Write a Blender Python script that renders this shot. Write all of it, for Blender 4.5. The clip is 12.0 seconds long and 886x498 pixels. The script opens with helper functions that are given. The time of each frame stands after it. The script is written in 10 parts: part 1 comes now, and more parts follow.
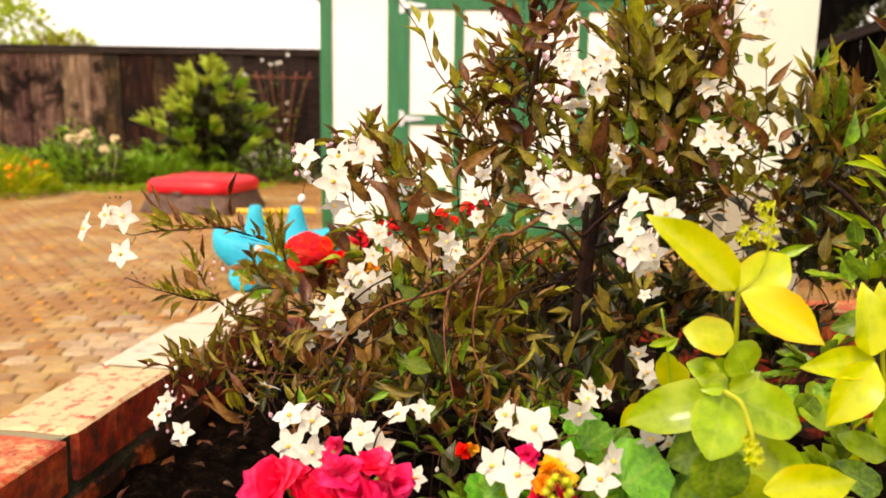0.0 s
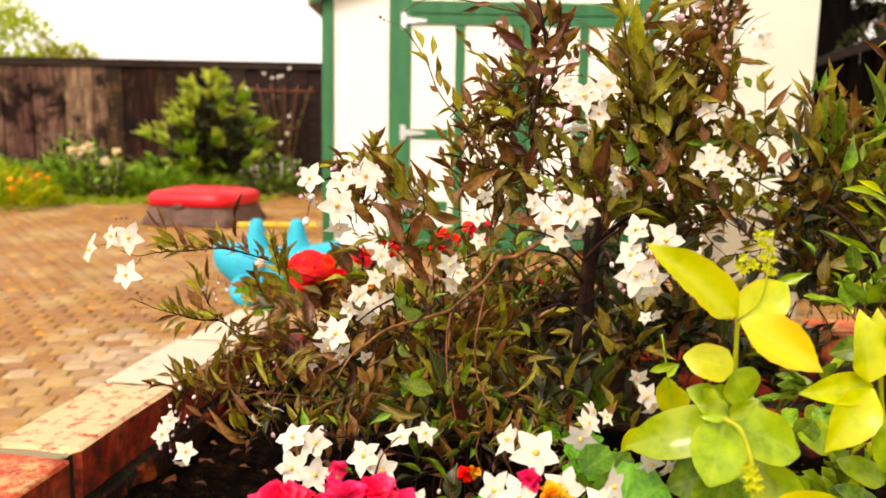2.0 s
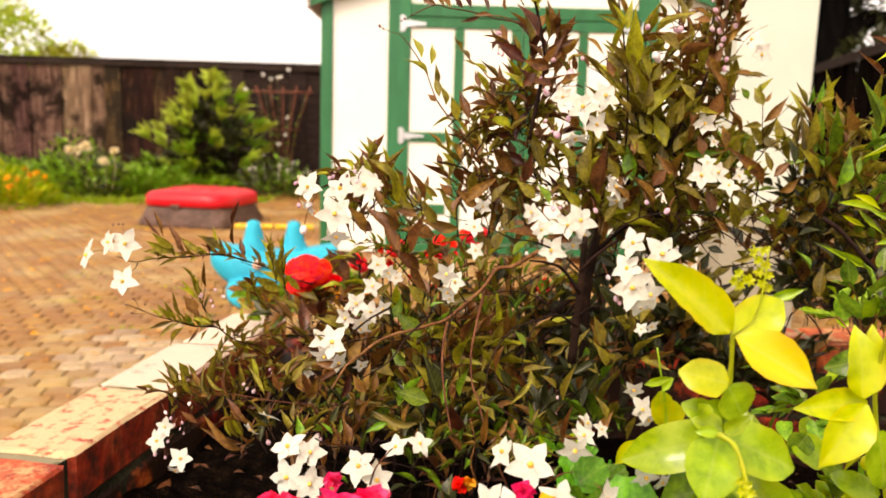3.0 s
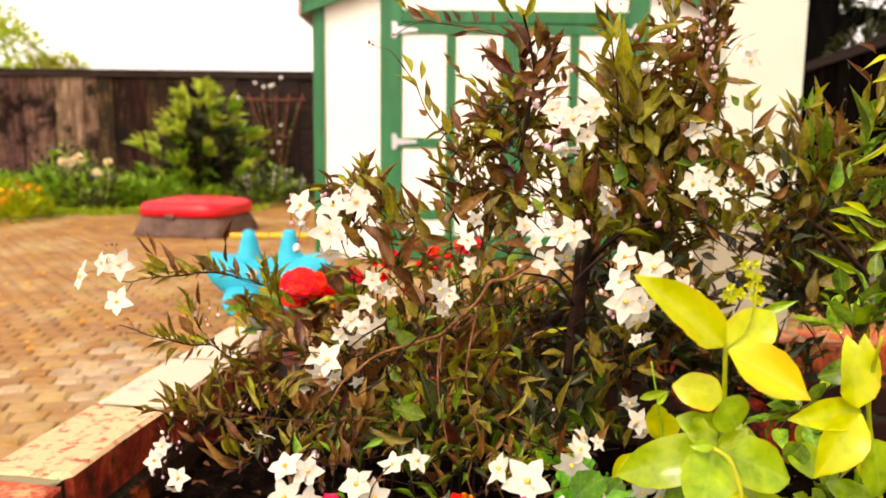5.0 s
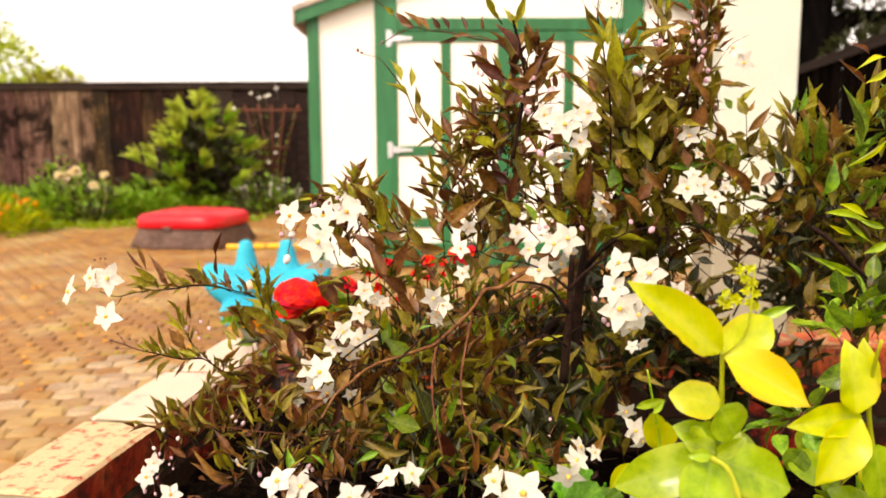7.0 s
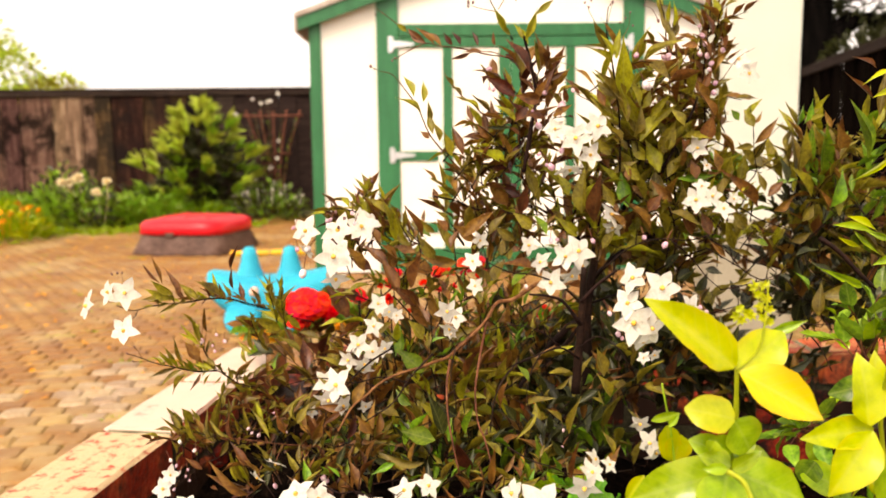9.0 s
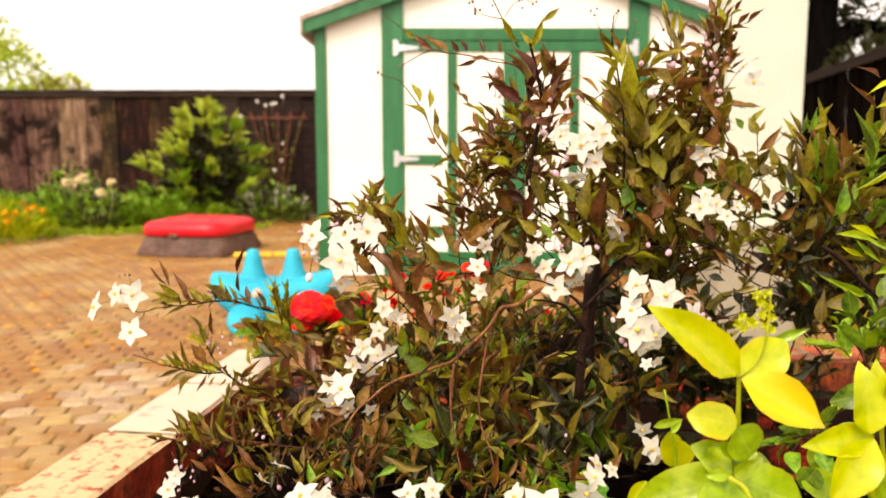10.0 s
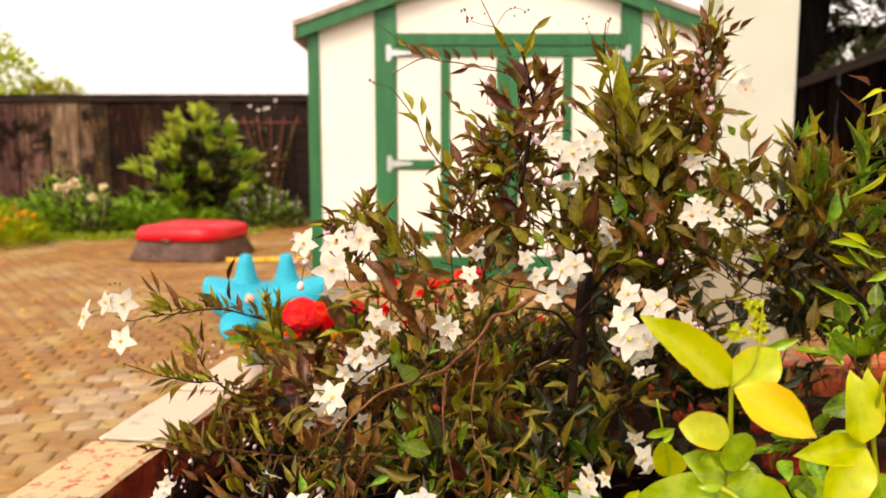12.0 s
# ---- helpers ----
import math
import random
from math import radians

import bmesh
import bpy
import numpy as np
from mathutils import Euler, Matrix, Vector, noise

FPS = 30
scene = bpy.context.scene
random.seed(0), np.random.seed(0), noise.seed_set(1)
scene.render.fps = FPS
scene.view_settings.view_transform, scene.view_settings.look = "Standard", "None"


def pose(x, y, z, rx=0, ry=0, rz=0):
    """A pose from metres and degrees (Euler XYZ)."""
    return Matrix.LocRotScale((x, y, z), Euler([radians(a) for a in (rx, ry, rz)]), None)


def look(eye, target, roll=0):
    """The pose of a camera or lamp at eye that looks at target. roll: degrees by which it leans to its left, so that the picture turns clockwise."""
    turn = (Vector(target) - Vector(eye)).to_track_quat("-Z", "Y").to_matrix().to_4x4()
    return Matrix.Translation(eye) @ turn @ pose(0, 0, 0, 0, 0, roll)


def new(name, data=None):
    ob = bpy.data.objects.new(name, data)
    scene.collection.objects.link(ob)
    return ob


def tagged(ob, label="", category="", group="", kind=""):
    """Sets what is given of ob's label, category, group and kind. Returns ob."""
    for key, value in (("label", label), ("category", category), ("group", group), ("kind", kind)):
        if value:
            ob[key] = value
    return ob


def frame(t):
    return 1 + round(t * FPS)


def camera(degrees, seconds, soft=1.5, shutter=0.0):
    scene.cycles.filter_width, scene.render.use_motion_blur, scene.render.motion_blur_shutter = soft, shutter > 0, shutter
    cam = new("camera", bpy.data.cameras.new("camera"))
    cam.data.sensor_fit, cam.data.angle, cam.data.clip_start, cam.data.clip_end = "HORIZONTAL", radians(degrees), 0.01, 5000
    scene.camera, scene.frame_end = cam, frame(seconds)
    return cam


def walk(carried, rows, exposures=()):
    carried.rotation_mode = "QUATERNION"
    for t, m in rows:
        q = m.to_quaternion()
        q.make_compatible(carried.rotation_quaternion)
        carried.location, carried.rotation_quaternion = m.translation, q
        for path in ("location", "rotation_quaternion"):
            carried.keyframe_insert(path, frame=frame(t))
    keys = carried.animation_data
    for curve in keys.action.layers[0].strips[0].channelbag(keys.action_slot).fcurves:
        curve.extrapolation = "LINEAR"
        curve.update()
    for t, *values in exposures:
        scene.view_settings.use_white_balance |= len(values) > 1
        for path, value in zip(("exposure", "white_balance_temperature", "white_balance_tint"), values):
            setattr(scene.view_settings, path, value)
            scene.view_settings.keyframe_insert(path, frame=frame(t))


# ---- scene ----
cam = camera(59.0, 12.0, 1.7)
PATH = [
    (0, (-0.003, -0.001, 0.86), (0.003, 1.971, 0.526), 0.9),
    (0.5, (-0.001, -0.001, 0.864), (0.014, 1.974, 0.55), 0.7),
    (1, (-0.001, -0.002, 0.864), (0.012, 1.973, 0.548), 0.8),
    (1.5, (-0.004, -0.002, 0.867), (0.012, 1.974, 0.562), 1.0),
    (2, (-0.005, -0.006, 0.869), (0.0, 1.971, 0.567), 1.1),
    (2.5, (-0.006, -0.006, 0.873), (-0.008, 1.971, 0.574), 1.4),
    (3, (-0.005, -0.006, 0.875), (0.007, 1.972, 0.579), 1.7),
    (5, (-0.003, -0.006, 0.884), (0.019, 1.974, 0.598), 0.6),
    (5.5, (-0.001, -0.007, 0.886), (0.021, 1.974, 0.608), 0.4),
    (6, (0.001, -0.005, 0.88), (0.02, 1.974, 0.592), 0.3),
    (6.5, (0.002, 0.0, 0.882), (0.02, 1.98, 0.605), -0.0),
    (7, (0.002, 0.002, 0.884), (0.028, 1.984, 0.617), -0.3),
    (9, (-0.008, -0.005, 0.893), (0.015, 1.979, 0.636), -0.6),
    (9.5, (-0.009, -0.004, 0.893), (0.009, 1.98, 0.647), -0.2),
    (10, (-0.01, -0.01, 0.895), (0.006, 1.974, 0.647), -0.1),
    (10.5, (-0.01, -0.011, 0.899), (0.014, 1.974, 0.655), 0.1),
    (11, (-0.007, -0.011, 0.9), (0.03, 1.974, 0.662), 0.1),
    (11.5, (-0.009, -0.009, 0.898), (0.029, 1.976, 0.655), -0.0),
    (12, (-0.009, -0.008, 0.898), (0.024, 1.977, 0.661), -0.1),
]
walk(cam, [(t, look(eye, target, roll)) for t, eye, target, roll in PATH], [(0.0, 1.0, 7950, 20), (5.0, 1.03, 7950, 20), (9.0, 1.07, 7950, 20), (10.5, 0.99, 7950, 20), (12.0, 0.8, 7950, 20)])
cam.data.dof.use_dof = True
cam.data.dof.focus_distance = 0.61
cam.data.dof.aperture_fstop = 9.0

# ---------------------------------------------------------------- light
SUN_HIGH, SUN_TURN = radians(52), radians(205)
world = bpy.data.worlds.new("world")
scene.world = world
world.use_nodes = True
wn, wl = world.node_tree.nodes, world.node_tree.links
sky = wn.new("ShaderNodeTexSky")
sky.sky_type, sky.sun_disc = "NISHITA", False
sky.sun_elevation, sky.sun_rotation = SUN_HIGH, SUN_TURN
sky.air_density, sky.dust_density = 1.0, 2.2
grey = wn.new("ShaderNodeHueSaturation")
grey.inputs["Saturation"].default_value, grey.inputs["Value"].default_value = 0.1, 1.15
wl.new(sky.outputs[0], grey.inputs["Color"])
wl.new(grey.outputs[0], wn["Background"].inputs["Color"])
wn["Background"].inputs["Strength"].default_value = 0.15
sun = new("sun", bpy.data.lights.new("sun", "SUN"))
sun.data.energy, sun.data.angle, sun.data.color = 1.15, radians(14), (1.0, 0.93, 0.82)
sun_dir = Vector((math.sin(SUN_TURN) * math.cos(SUN_HIGH), math.cos(SUN_TURN) * math.cos(SUN_HIGH), math.sin(SUN_HIGH)))
sun.matrix_world = look(sun_dir * 30, (0, 0, 0))


# ---------------------------------------------------------------- materials
def socket(n, *names):
    for s in names:
        if s in n.inputs:
            return n.inputs[s]


def surface(name, stops, scale=20.0, rough=0.6, bump=0.2, fine=6.0, vary=0.0, island=False, spec=0.4, metal=0.0, glow=0.0, through_light=0.0,
            stretch=(1, 1, 1), stain=None, stain_scale=3.0, stain_at=0.55, rough_to=None, depth=0.002, coat=0.0, pale_up=False, veins=0.0, edge=None, soil=None):
    """A worn surface: two scales of noise choose between the colours in stops; pieces differ in value by vary; stain is a second colour in patches."""
    m = bpy.data.materials.new(name)
    m.use_nodes = True
    n, l = m.node_tree.nodes, m.node_tree.links
    bsdf = n["Principled BSDF"]
    geo = n.new("ShaderNodeNewGeometry")
    place = n.new("ShaderNodeMapping")
    place.inputs["Scale"].default_value = stretch
    l.new(geo.outputs["Position"], place.inputs["Vector"])
    big = n.new("ShaderNodeTexNoise")
    big.inputs["Scale"].default_value, big.inputs["Detail"].default_value = scale, 6
    l.new(place.outputs[0], big.inputs["Vector"])
    small = n.new("ShaderNodeTexNoise")
    small.inputs["Scale"].default_value, small.inputs["Detail"].default_value = scale * fine, 5
    l.new(place.outputs[0], small.inputs["Vector"])
    mix = n.new("ShaderNodeMath")
    mix.operation = "MULTIPLY_ADD"
    mix.inputs[1].default_value = 0.45
    l.new(small.outputs[0], mix.inputs[0])
    half = n.new("ShaderNodeMath")
    half.operation = "MULTIPLY"
    half.inputs[1].default_value = 0.55
    l.new(big.outputs[0], half.inputs[0])
    l.new(half.outputs[0], mix.inputs[2])
    ramp = n.new("ShaderNodeValToRGB")
    lo, hi = 0.34, 0.66
    ramp.color_ramp.elements[0].position, ramp.color_ramp.elements[1].position = lo, hi
    for i in range(len(stops) - 2):
        ramp.color_ramp.elements.new(lo + (hi - lo) * (i + 1) / (len(stops) - 1))
    for e, c in zip(ramp.color_ramp.elements, stops):
        e.color = (*c, 1)
    l.new(mix.outputs[0], ramp.inputs[0])
    colour = ramp.outputs[0]
    if stain:
        patch = n.new("ShaderNodeTexNoise")
        patch.inputs["Scale"].default_value, patch.inputs["Detail"].default_value, patch.inputs["Roughness"].default_value = stain_scale, 8, 0.7
        l.new(geo.outputs["Position"], patch.inputs["Vector"])
        cut = n.new("ShaderNodeMapRange")
        cut.inputs["From Min"].default_value, cut.inputs["From Max"].default_value = stain_at - 0.05, stain_at + 0.05
        l.new(patch.outputs[0], cut.inputs["Value"])
        blend = n.new("ShaderNodeMixRGB")
        blend.inputs["Color2"].default_value = (*stain, 1)
        fac = cut.outputs[0]
        if pale_up:  # pale colour on upward faces only: lime marks, and painted sky glare
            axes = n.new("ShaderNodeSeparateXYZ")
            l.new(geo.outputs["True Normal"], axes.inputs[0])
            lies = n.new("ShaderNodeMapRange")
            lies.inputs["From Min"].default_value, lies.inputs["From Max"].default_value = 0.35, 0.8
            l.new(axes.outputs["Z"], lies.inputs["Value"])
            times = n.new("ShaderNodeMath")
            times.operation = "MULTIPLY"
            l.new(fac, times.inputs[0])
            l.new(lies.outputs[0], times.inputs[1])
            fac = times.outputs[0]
        l.new(fac, blend.inputs["Fac"])
        l.new(colour, blend.inputs["Color1"])
        colour = blend.outputs[0]
    if soil:  # dark blotches on the upright faces only, drawn out a little in height
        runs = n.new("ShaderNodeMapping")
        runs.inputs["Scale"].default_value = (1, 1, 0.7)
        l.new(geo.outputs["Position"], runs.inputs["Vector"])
        blotch = n.new("ShaderNodeTexNoise")
        blotch.inputs["Scale"].default_value, blotch.inputs["Detail"].default_value, blotch.inputs["Roughness"].default_value = 55, 6, 0.65
        l.new(runs.outputs[0], blotch.inputs["Vector"])
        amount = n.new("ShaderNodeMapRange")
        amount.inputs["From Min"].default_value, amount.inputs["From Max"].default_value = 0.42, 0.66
        l.new(blotch.outputs[0], amount.inputs["Value"])
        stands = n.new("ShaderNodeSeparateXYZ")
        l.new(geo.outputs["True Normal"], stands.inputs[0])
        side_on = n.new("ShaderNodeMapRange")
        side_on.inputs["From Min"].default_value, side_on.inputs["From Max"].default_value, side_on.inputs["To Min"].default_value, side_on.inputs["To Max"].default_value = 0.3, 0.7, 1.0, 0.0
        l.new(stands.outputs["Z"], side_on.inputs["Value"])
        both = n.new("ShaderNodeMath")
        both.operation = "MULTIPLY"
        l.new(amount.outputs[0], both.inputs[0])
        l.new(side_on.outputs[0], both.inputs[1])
        blotched = n.new("ShaderNodeMixRGB")
        blotched.inputs["Color2"].default_value = (*soil, 1)
        l.new(both.outputs[0], blotched.inputs["Fac"])
        l.new(colour, blotched.inputs["Color1"])
        colour = blotched.outputs[0]
    if vary:
        rnd = geo.outputs["Random Per Island"] if island else n.new("ShaderNodeObjectInfo").outputs["Random"]
        span = n.new("ShaderNodeMapRange")
        span.inputs["To Min"].default_value, span.inputs["To Max"].default_value = 1 - vary, 1 + vary
        l.new(rnd, span.inputs["Value"])
        hsv = n.new("ShaderNodeHueSaturation")
        l.new(span.outputs[0], hsv.inputs["Value"])
        turn = n.new("ShaderNodeMapRange")
        turn.inputs["To Min"].default_value, turn.inputs["To Max"].default_value = 0.5 - 0.05 * vary, 0.5 + 0.05 * vary
        l.new(rnd, turn.inputs["Value"])
        l.new(turn.outputs[0], hsv.inputs["Hue"])
        l.new(colour, hsv.inputs["Color"])
        colour = hsv.outputs[0]
    if veins:  # a pale midrib and side veins, by the blade's own coordinates
        blade = n.new("ShaderNodeUVMap")
        blade.uv_map = "blade"
        sep = n.new("ShaderNodeSeparateXYZ")
        l.new(blade.outputs[0], sep.inputs[0])

        def calc(op, a, b):
            c = n.new("ShaderNodeMath")
            c.operation = op
            for i, q in enumerate((a, b)):
                if isinstance(q, (int, float)):
                    c.inputs[i].default_value = q
                elif q is not None:
                    l.new(q, c.inputs[i])
            return c.outputs[0]

        across = calc("ABSOLUTE", sep.outputs["X"], None)
        rib = calc("LESS_THAN", across, 0.035)
        run = calc("SINE", calc("MULTIPLY", calc("SUBTRACT", sep.outputs["Y"], calc("MULTIPLY", across, 0.55)), 46.0), None)
        side = calc("MULTIPLY", calc("GREATER_THAN", run, 0.86), 0.5)
        vein = n.new("ShaderNodeMixRGB")
        vein.inputs["Color2"].default_value = (0.62, 0.6, 0.2, 1)
        l.new(calc("MULTIPLY", calc("MAXIMUM", rib, side), veins), vein.inputs["Fac"])
        l.new(colour, vein.inputs["Color1"])
        colour = vein.outputs[0]
        if edge:
            rim = n.new("ShaderNodeMixRGB")
            rim.inputs["Color2"].default_value = (*edge, 1)
            far_out = n.new("ShaderNodeMapRange")
            far_out.inputs["From Min"].default_value, far_out.inputs["From Max"].default_value, far_out.inputs["To Max"].default_value = 0.3, 0.6, 0.6
            l.new(calc("MULTIPLY", across, calc("ADD", big.outputs[0], 0.5)), far_out.inputs["Value"])
            l.new(far_out.outputs[0], rim.inputs["Fac"])
            l.new(colour, rim.inputs["Color1"])
            colour = rim.outputs[0]
    l.new(colour, bsdf.inputs["Base Color"])
    bsdf.inputs["Roughness"].default_value = rough
    if rough_to is not None:
        wet = n.new("ShaderNodeMapRange")
        wet.inputs["From Min"].default_value, wet.inputs["From Max"].default_value = 0.35, 0.65
        wet.inputs["To Min"].default_value, wet.inputs["To Max"].default_value = rough, rough_to
        l.new(big.outputs[0], wet.inputs["Value"])
        l.new(wet.outputs[0], bsdf.inputs["Roughness"])
    bsdf.inputs["Metallic"].default_value = metal
    socket(bsdf, "Specular IOR Level", "Specular").default_value = spec
    if coat:
        socket(bsdf, "Coat Weight", "Clearcoat").default_value = coat
    if bump:
        b = n.new("ShaderNodeBump")
        b.inputs["Strength"].default_value, b.inputs["Distance"].default_value = bump, depth
        l.new(mix.outputs[0], b.inputs["Height"])
        l.new(b.outputs[0], bsdf.inputs["Normal"])
    if through_light:
        tr = n.new("ShaderNodeBsdfTranslucent")
        l.new(colour, tr.inputs["Color"])
        ms = n.new("ShaderNodeMixShader")
        ms.inputs[0].default_value = through_light
        l.new(bsdf.outputs[0], ms.inputs[1])
        l.new(tr.outputs[0], ms.inputs[2])
        l.new(ms.outputs[0], n["Material Output"].inputs["Surface"])
    return m


RED_BRICK = [(0.1, 0.007, 0.004), (0.32, 0.034, 0.01), (0.54, 0.115, 0.026)]
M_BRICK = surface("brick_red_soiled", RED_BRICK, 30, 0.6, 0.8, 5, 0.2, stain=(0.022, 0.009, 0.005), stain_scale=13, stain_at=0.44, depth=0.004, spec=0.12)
M_BRICK_STREAKED = surface("brick_lime_streaked", [(0.2, 0.018, 0.007), (0.42, 0.055, 0.016), (0.56, 0.12, 0.035)], 30, 0.5, 0.7, 5, 0.1, stain=(0.6, 0.45, 0.24), stain_scale=62, stain_at=0.43, depth=0.004, pale_up=True, spec=0.25, soil=(0.055, 0.022, 0.012))
M_BRICK_SCUFFED = surface("brick_scuffed", [(0.2, 0.018, 0.007), (0.42, 0.055, 0.016), (0.56, 0.12, 0.035)], 30, 0.5, 0.7, 5, 0.1, stain=(0.5, 0.3, 0.13), stain_scale=34, stain_at=0.55, depth=0.004, pale_up=True, spec=0.25, soil=(0.055, 0.022, 0.012))
# near-white top colour stands for wet sky glare on two cap bricks
M_BRICK_GLARE = surface("brick_sky_glare", RED_BRICK, 26, 0.36, 0.5, 6, 0.05, stain=(0.62, 0.47, 0.35), stain_scale=12, stain_at=0.33, rough_to=0.5, depth=0.003, spec=0.5, pale_up=True, soil=(0.055, 0.022, 0.012))
M_MORTAR = surface("mortar", [(0.012, 0.011, 0.006), (0.035, 0.032, 0.018), (0.08, 0.07, 0.04)], 40, 0.9, 0.8, 6, depth=0.004, spec=0.06, stain=(0.24, 0.21, 0.13), stain_scale=20, stain_at=0.4, pale_up=True)
M_PAVER = surface("paver", [(0.2, 0.088, 0.02), (0.27, 0.125, 0.032), (0.33, 0.175, 0.055)], 7, 0.4, 0.5, 9, 0.16, rough_to=0.6, depth=0.004, stain=(0.33, 0.21, 0.085), stain_scale=1.4, stain_at=0.53, spec=0.22)
# paler paver colour with the wet sky glints painted in
M_PAVER_PALE = surface("paver_glints", [(0.23, 0.12, 0.04), (0.34, 0.225, 0.115), (0.45, 0.35, 0.22)], 9, 0.3, 0.5, 9, 0.16, rough_to=0.5, depth=0.004, spec=0.4)
M_PAVER_FAR = surface("paver_far", [(0.2, 0.088, 0.02), (0.27, 0.125, 0.032), (0.33, 0.175, 0.055)], 7, 0.4, 0.5, 9, 0.16, island=True, rough_to=0.6, depth=0.004, stain=(0.33, 0.21, 0.085), stain_scale=1.4, stain_at=0.53, spec=0.22)
M_JOINT = surface("joint_sand_and_moss", [(0.16, 0.08, 0.022), (0.25, 0.12, 0.034), (0.2, 0.13, 0.03)], 5, 0.95, 0.8, 12, stain=(0.14, 0.17, 0.02), stain_scale=2.2, stain_at=0.58, spec=0.05)
M_EARTH = surface("garden_earth", [(0.05, 0.05, 0.02), (0.09, 0.085, 0.03), (0.09, 0.12, 0.03)], 1.5, 0.95, 0.5, 20, spec=0.05)
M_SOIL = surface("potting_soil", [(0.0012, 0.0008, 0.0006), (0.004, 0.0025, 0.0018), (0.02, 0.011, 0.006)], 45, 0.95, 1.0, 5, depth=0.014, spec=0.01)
M_FENCE = surface("weathered_board", [(0.009, 0.004, 0.0025), (0.024, 0.0095, 0.005), (0.125, 0.058, 0.03)], 5, 0.8, 0.6, 8, 0.8, stretch=(7, 7, 0.6), depth=0.006, stain=(0.012, 0.007, 0.005), stain_scale=1.6, stain_at=0.52, spec=0.08)
M_FENCE_GREY = surface("silvered_board", [(0.03, 0.014, 0.009), (0.115, 0.06, 0.04), (0.3, 0.185, 0.13)], 5, 0.85, 0.6, 8, 0.5, stretch=(7, 7, 0.6), depth=0.006, stain=(0.016, 0.009, 0.006), stain_scale=2.2, stain_at=0.54, spec=0.06)
# near-black board colour stands for the deep shade under the tree
M_FENCE_SIDE = surface("shade_black_board", [(0.002, 0.0015, 0.001), (0.005, 0.0035, 0.0028), (0.012, 0.008, 0.006)], 5, 0.85, 0.6, 8, 0.3, stretch=(7, 7, 0.6), depth=0.006, spec=0.0)
M_FENCE_DARK = surface("dark_cap_board", [(0.012, 0.008, 0.007), (0.028, 0.018, 0.014), (0.05, 0.034, 0.026)], 6, 0.8, 0.5, 8, 0.3, stretch=(0.7, 6, 6), spec=0.05)
M_CREAM = surface("cream_siding_paint", [(0.78, 0.75, 0.66), (0.82, 0.79, 0.7), (0.84, 0.82, 0.74)], 3, 0.55, 0.15, 30, depth=0.001, spec=0.2)
M_WHITE = surface("white_stucco", [(0.52, 0.55, 0.46), (0.57, 0.6, 0.51), (0.6, 0.63, 0.54)], 4, 0.7, 0.35, 40, depth=0.0015, spec=0.15)
M_PILLAR_LOW = surface("pillar_low_beige", [(0.27, 0.25, 0.18), (0.33, 0.3, 0.22), (0.38, 0.35, 0.27)], 6, 0.8, 0.4, 20, depth=0.002, spec=0.1)
M_GREEN = surface("green_trim_paint", [(0.008, 0.1, 0.032), (0.011, 0.13, 0.043), (0.02, 0.17, 0.06)], 6, 0.42, 0.2, 14, 0.06, stretch=(3, 3, 0.5), depth=0.001)
M_STEEL = surface("galvanised_steel", [(0.55, 0.56, 0.57), (0.7, 0.71, 0.72)], 60, 0.35, 0.1, 6, metal=0.8)
M_ROOF = surface("roof_shingle", [(0.22, 0.18, 0.15), (0.36, 0.3, 0.26), (0.45, 0.4, 0.35)], 12, 0.9, 0.6, 10, 0.2, spec=0.1)
M_RED = surface("red_plastic", [(0.55, 0.005, 0.012), (0.64, 0.008, 0.018), (0.68, 0.018, 0.028)], 4, 0.36, 0.08, 20, spec=0.35)
M_BROWN = surface("brown_moulded_plastic", [(0.06, 0.032, 0.022), (0.11, 0.062, 0.046), (0.17, 0.11, 0.085)], 6, 0.6, 0.9, 6, depth=0.012, spec=0.2)
M_TEAL = surface("turquoise_plastic", [(0.0, 0.3, 0.43), (0.0, 0.37, 0.51), (0.002, 0.42, 0.56)], 4, 0.45, 0.06, 20, spec=0.15)
M_YELLOW = surface("yellow_plastic", [(0.75, 0.33, 0.01), (0.85, 0.42, 0.015)], 5, 0.35, 0.05, 20)
M_PEACH = surface("peach_disc", [(0.75, 0.42, 0.28), (0.8, 0.48, 0.33)], 9, 0.4, 0.05)
M_RUST = surface("rusted_wire", [(0.12, 0.032, 0.015), (0.22, 0.065, 0.03)], 40, 0.8, 0.4)
M_BARK = surface("shrub_bark", [(0.006, 0.003, 0.002), (0.015, 0.006, 0.004), (0.036, 0.015, 0.009)], 60, 0.7, 0.8, 5, 0.25, depth=0.001, spec=0.12)
M_TWIG = surface("brown_twig", [(0.05, 0.015, 0.007), (0.13, 0.045, 0.018), (0.24, 0.1, 0.045)], 70, 0.6, 0.5, 4, 0.3, depth=0.0008, spec=0.15)
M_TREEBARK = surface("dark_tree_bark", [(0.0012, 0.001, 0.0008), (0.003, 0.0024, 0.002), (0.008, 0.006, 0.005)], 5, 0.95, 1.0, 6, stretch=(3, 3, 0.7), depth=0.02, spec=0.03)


def leafy(name, stops, rough=0.38, through_light=0.28, vary=0.35, island=False, scale=55, veins=0.12, edge=None):
    return surface(name, stops, scale, rough, 0.35, 5, vary, island, spec=0.38, through_light=through_light, depth=0.0006, veins=veins, edge=edge)


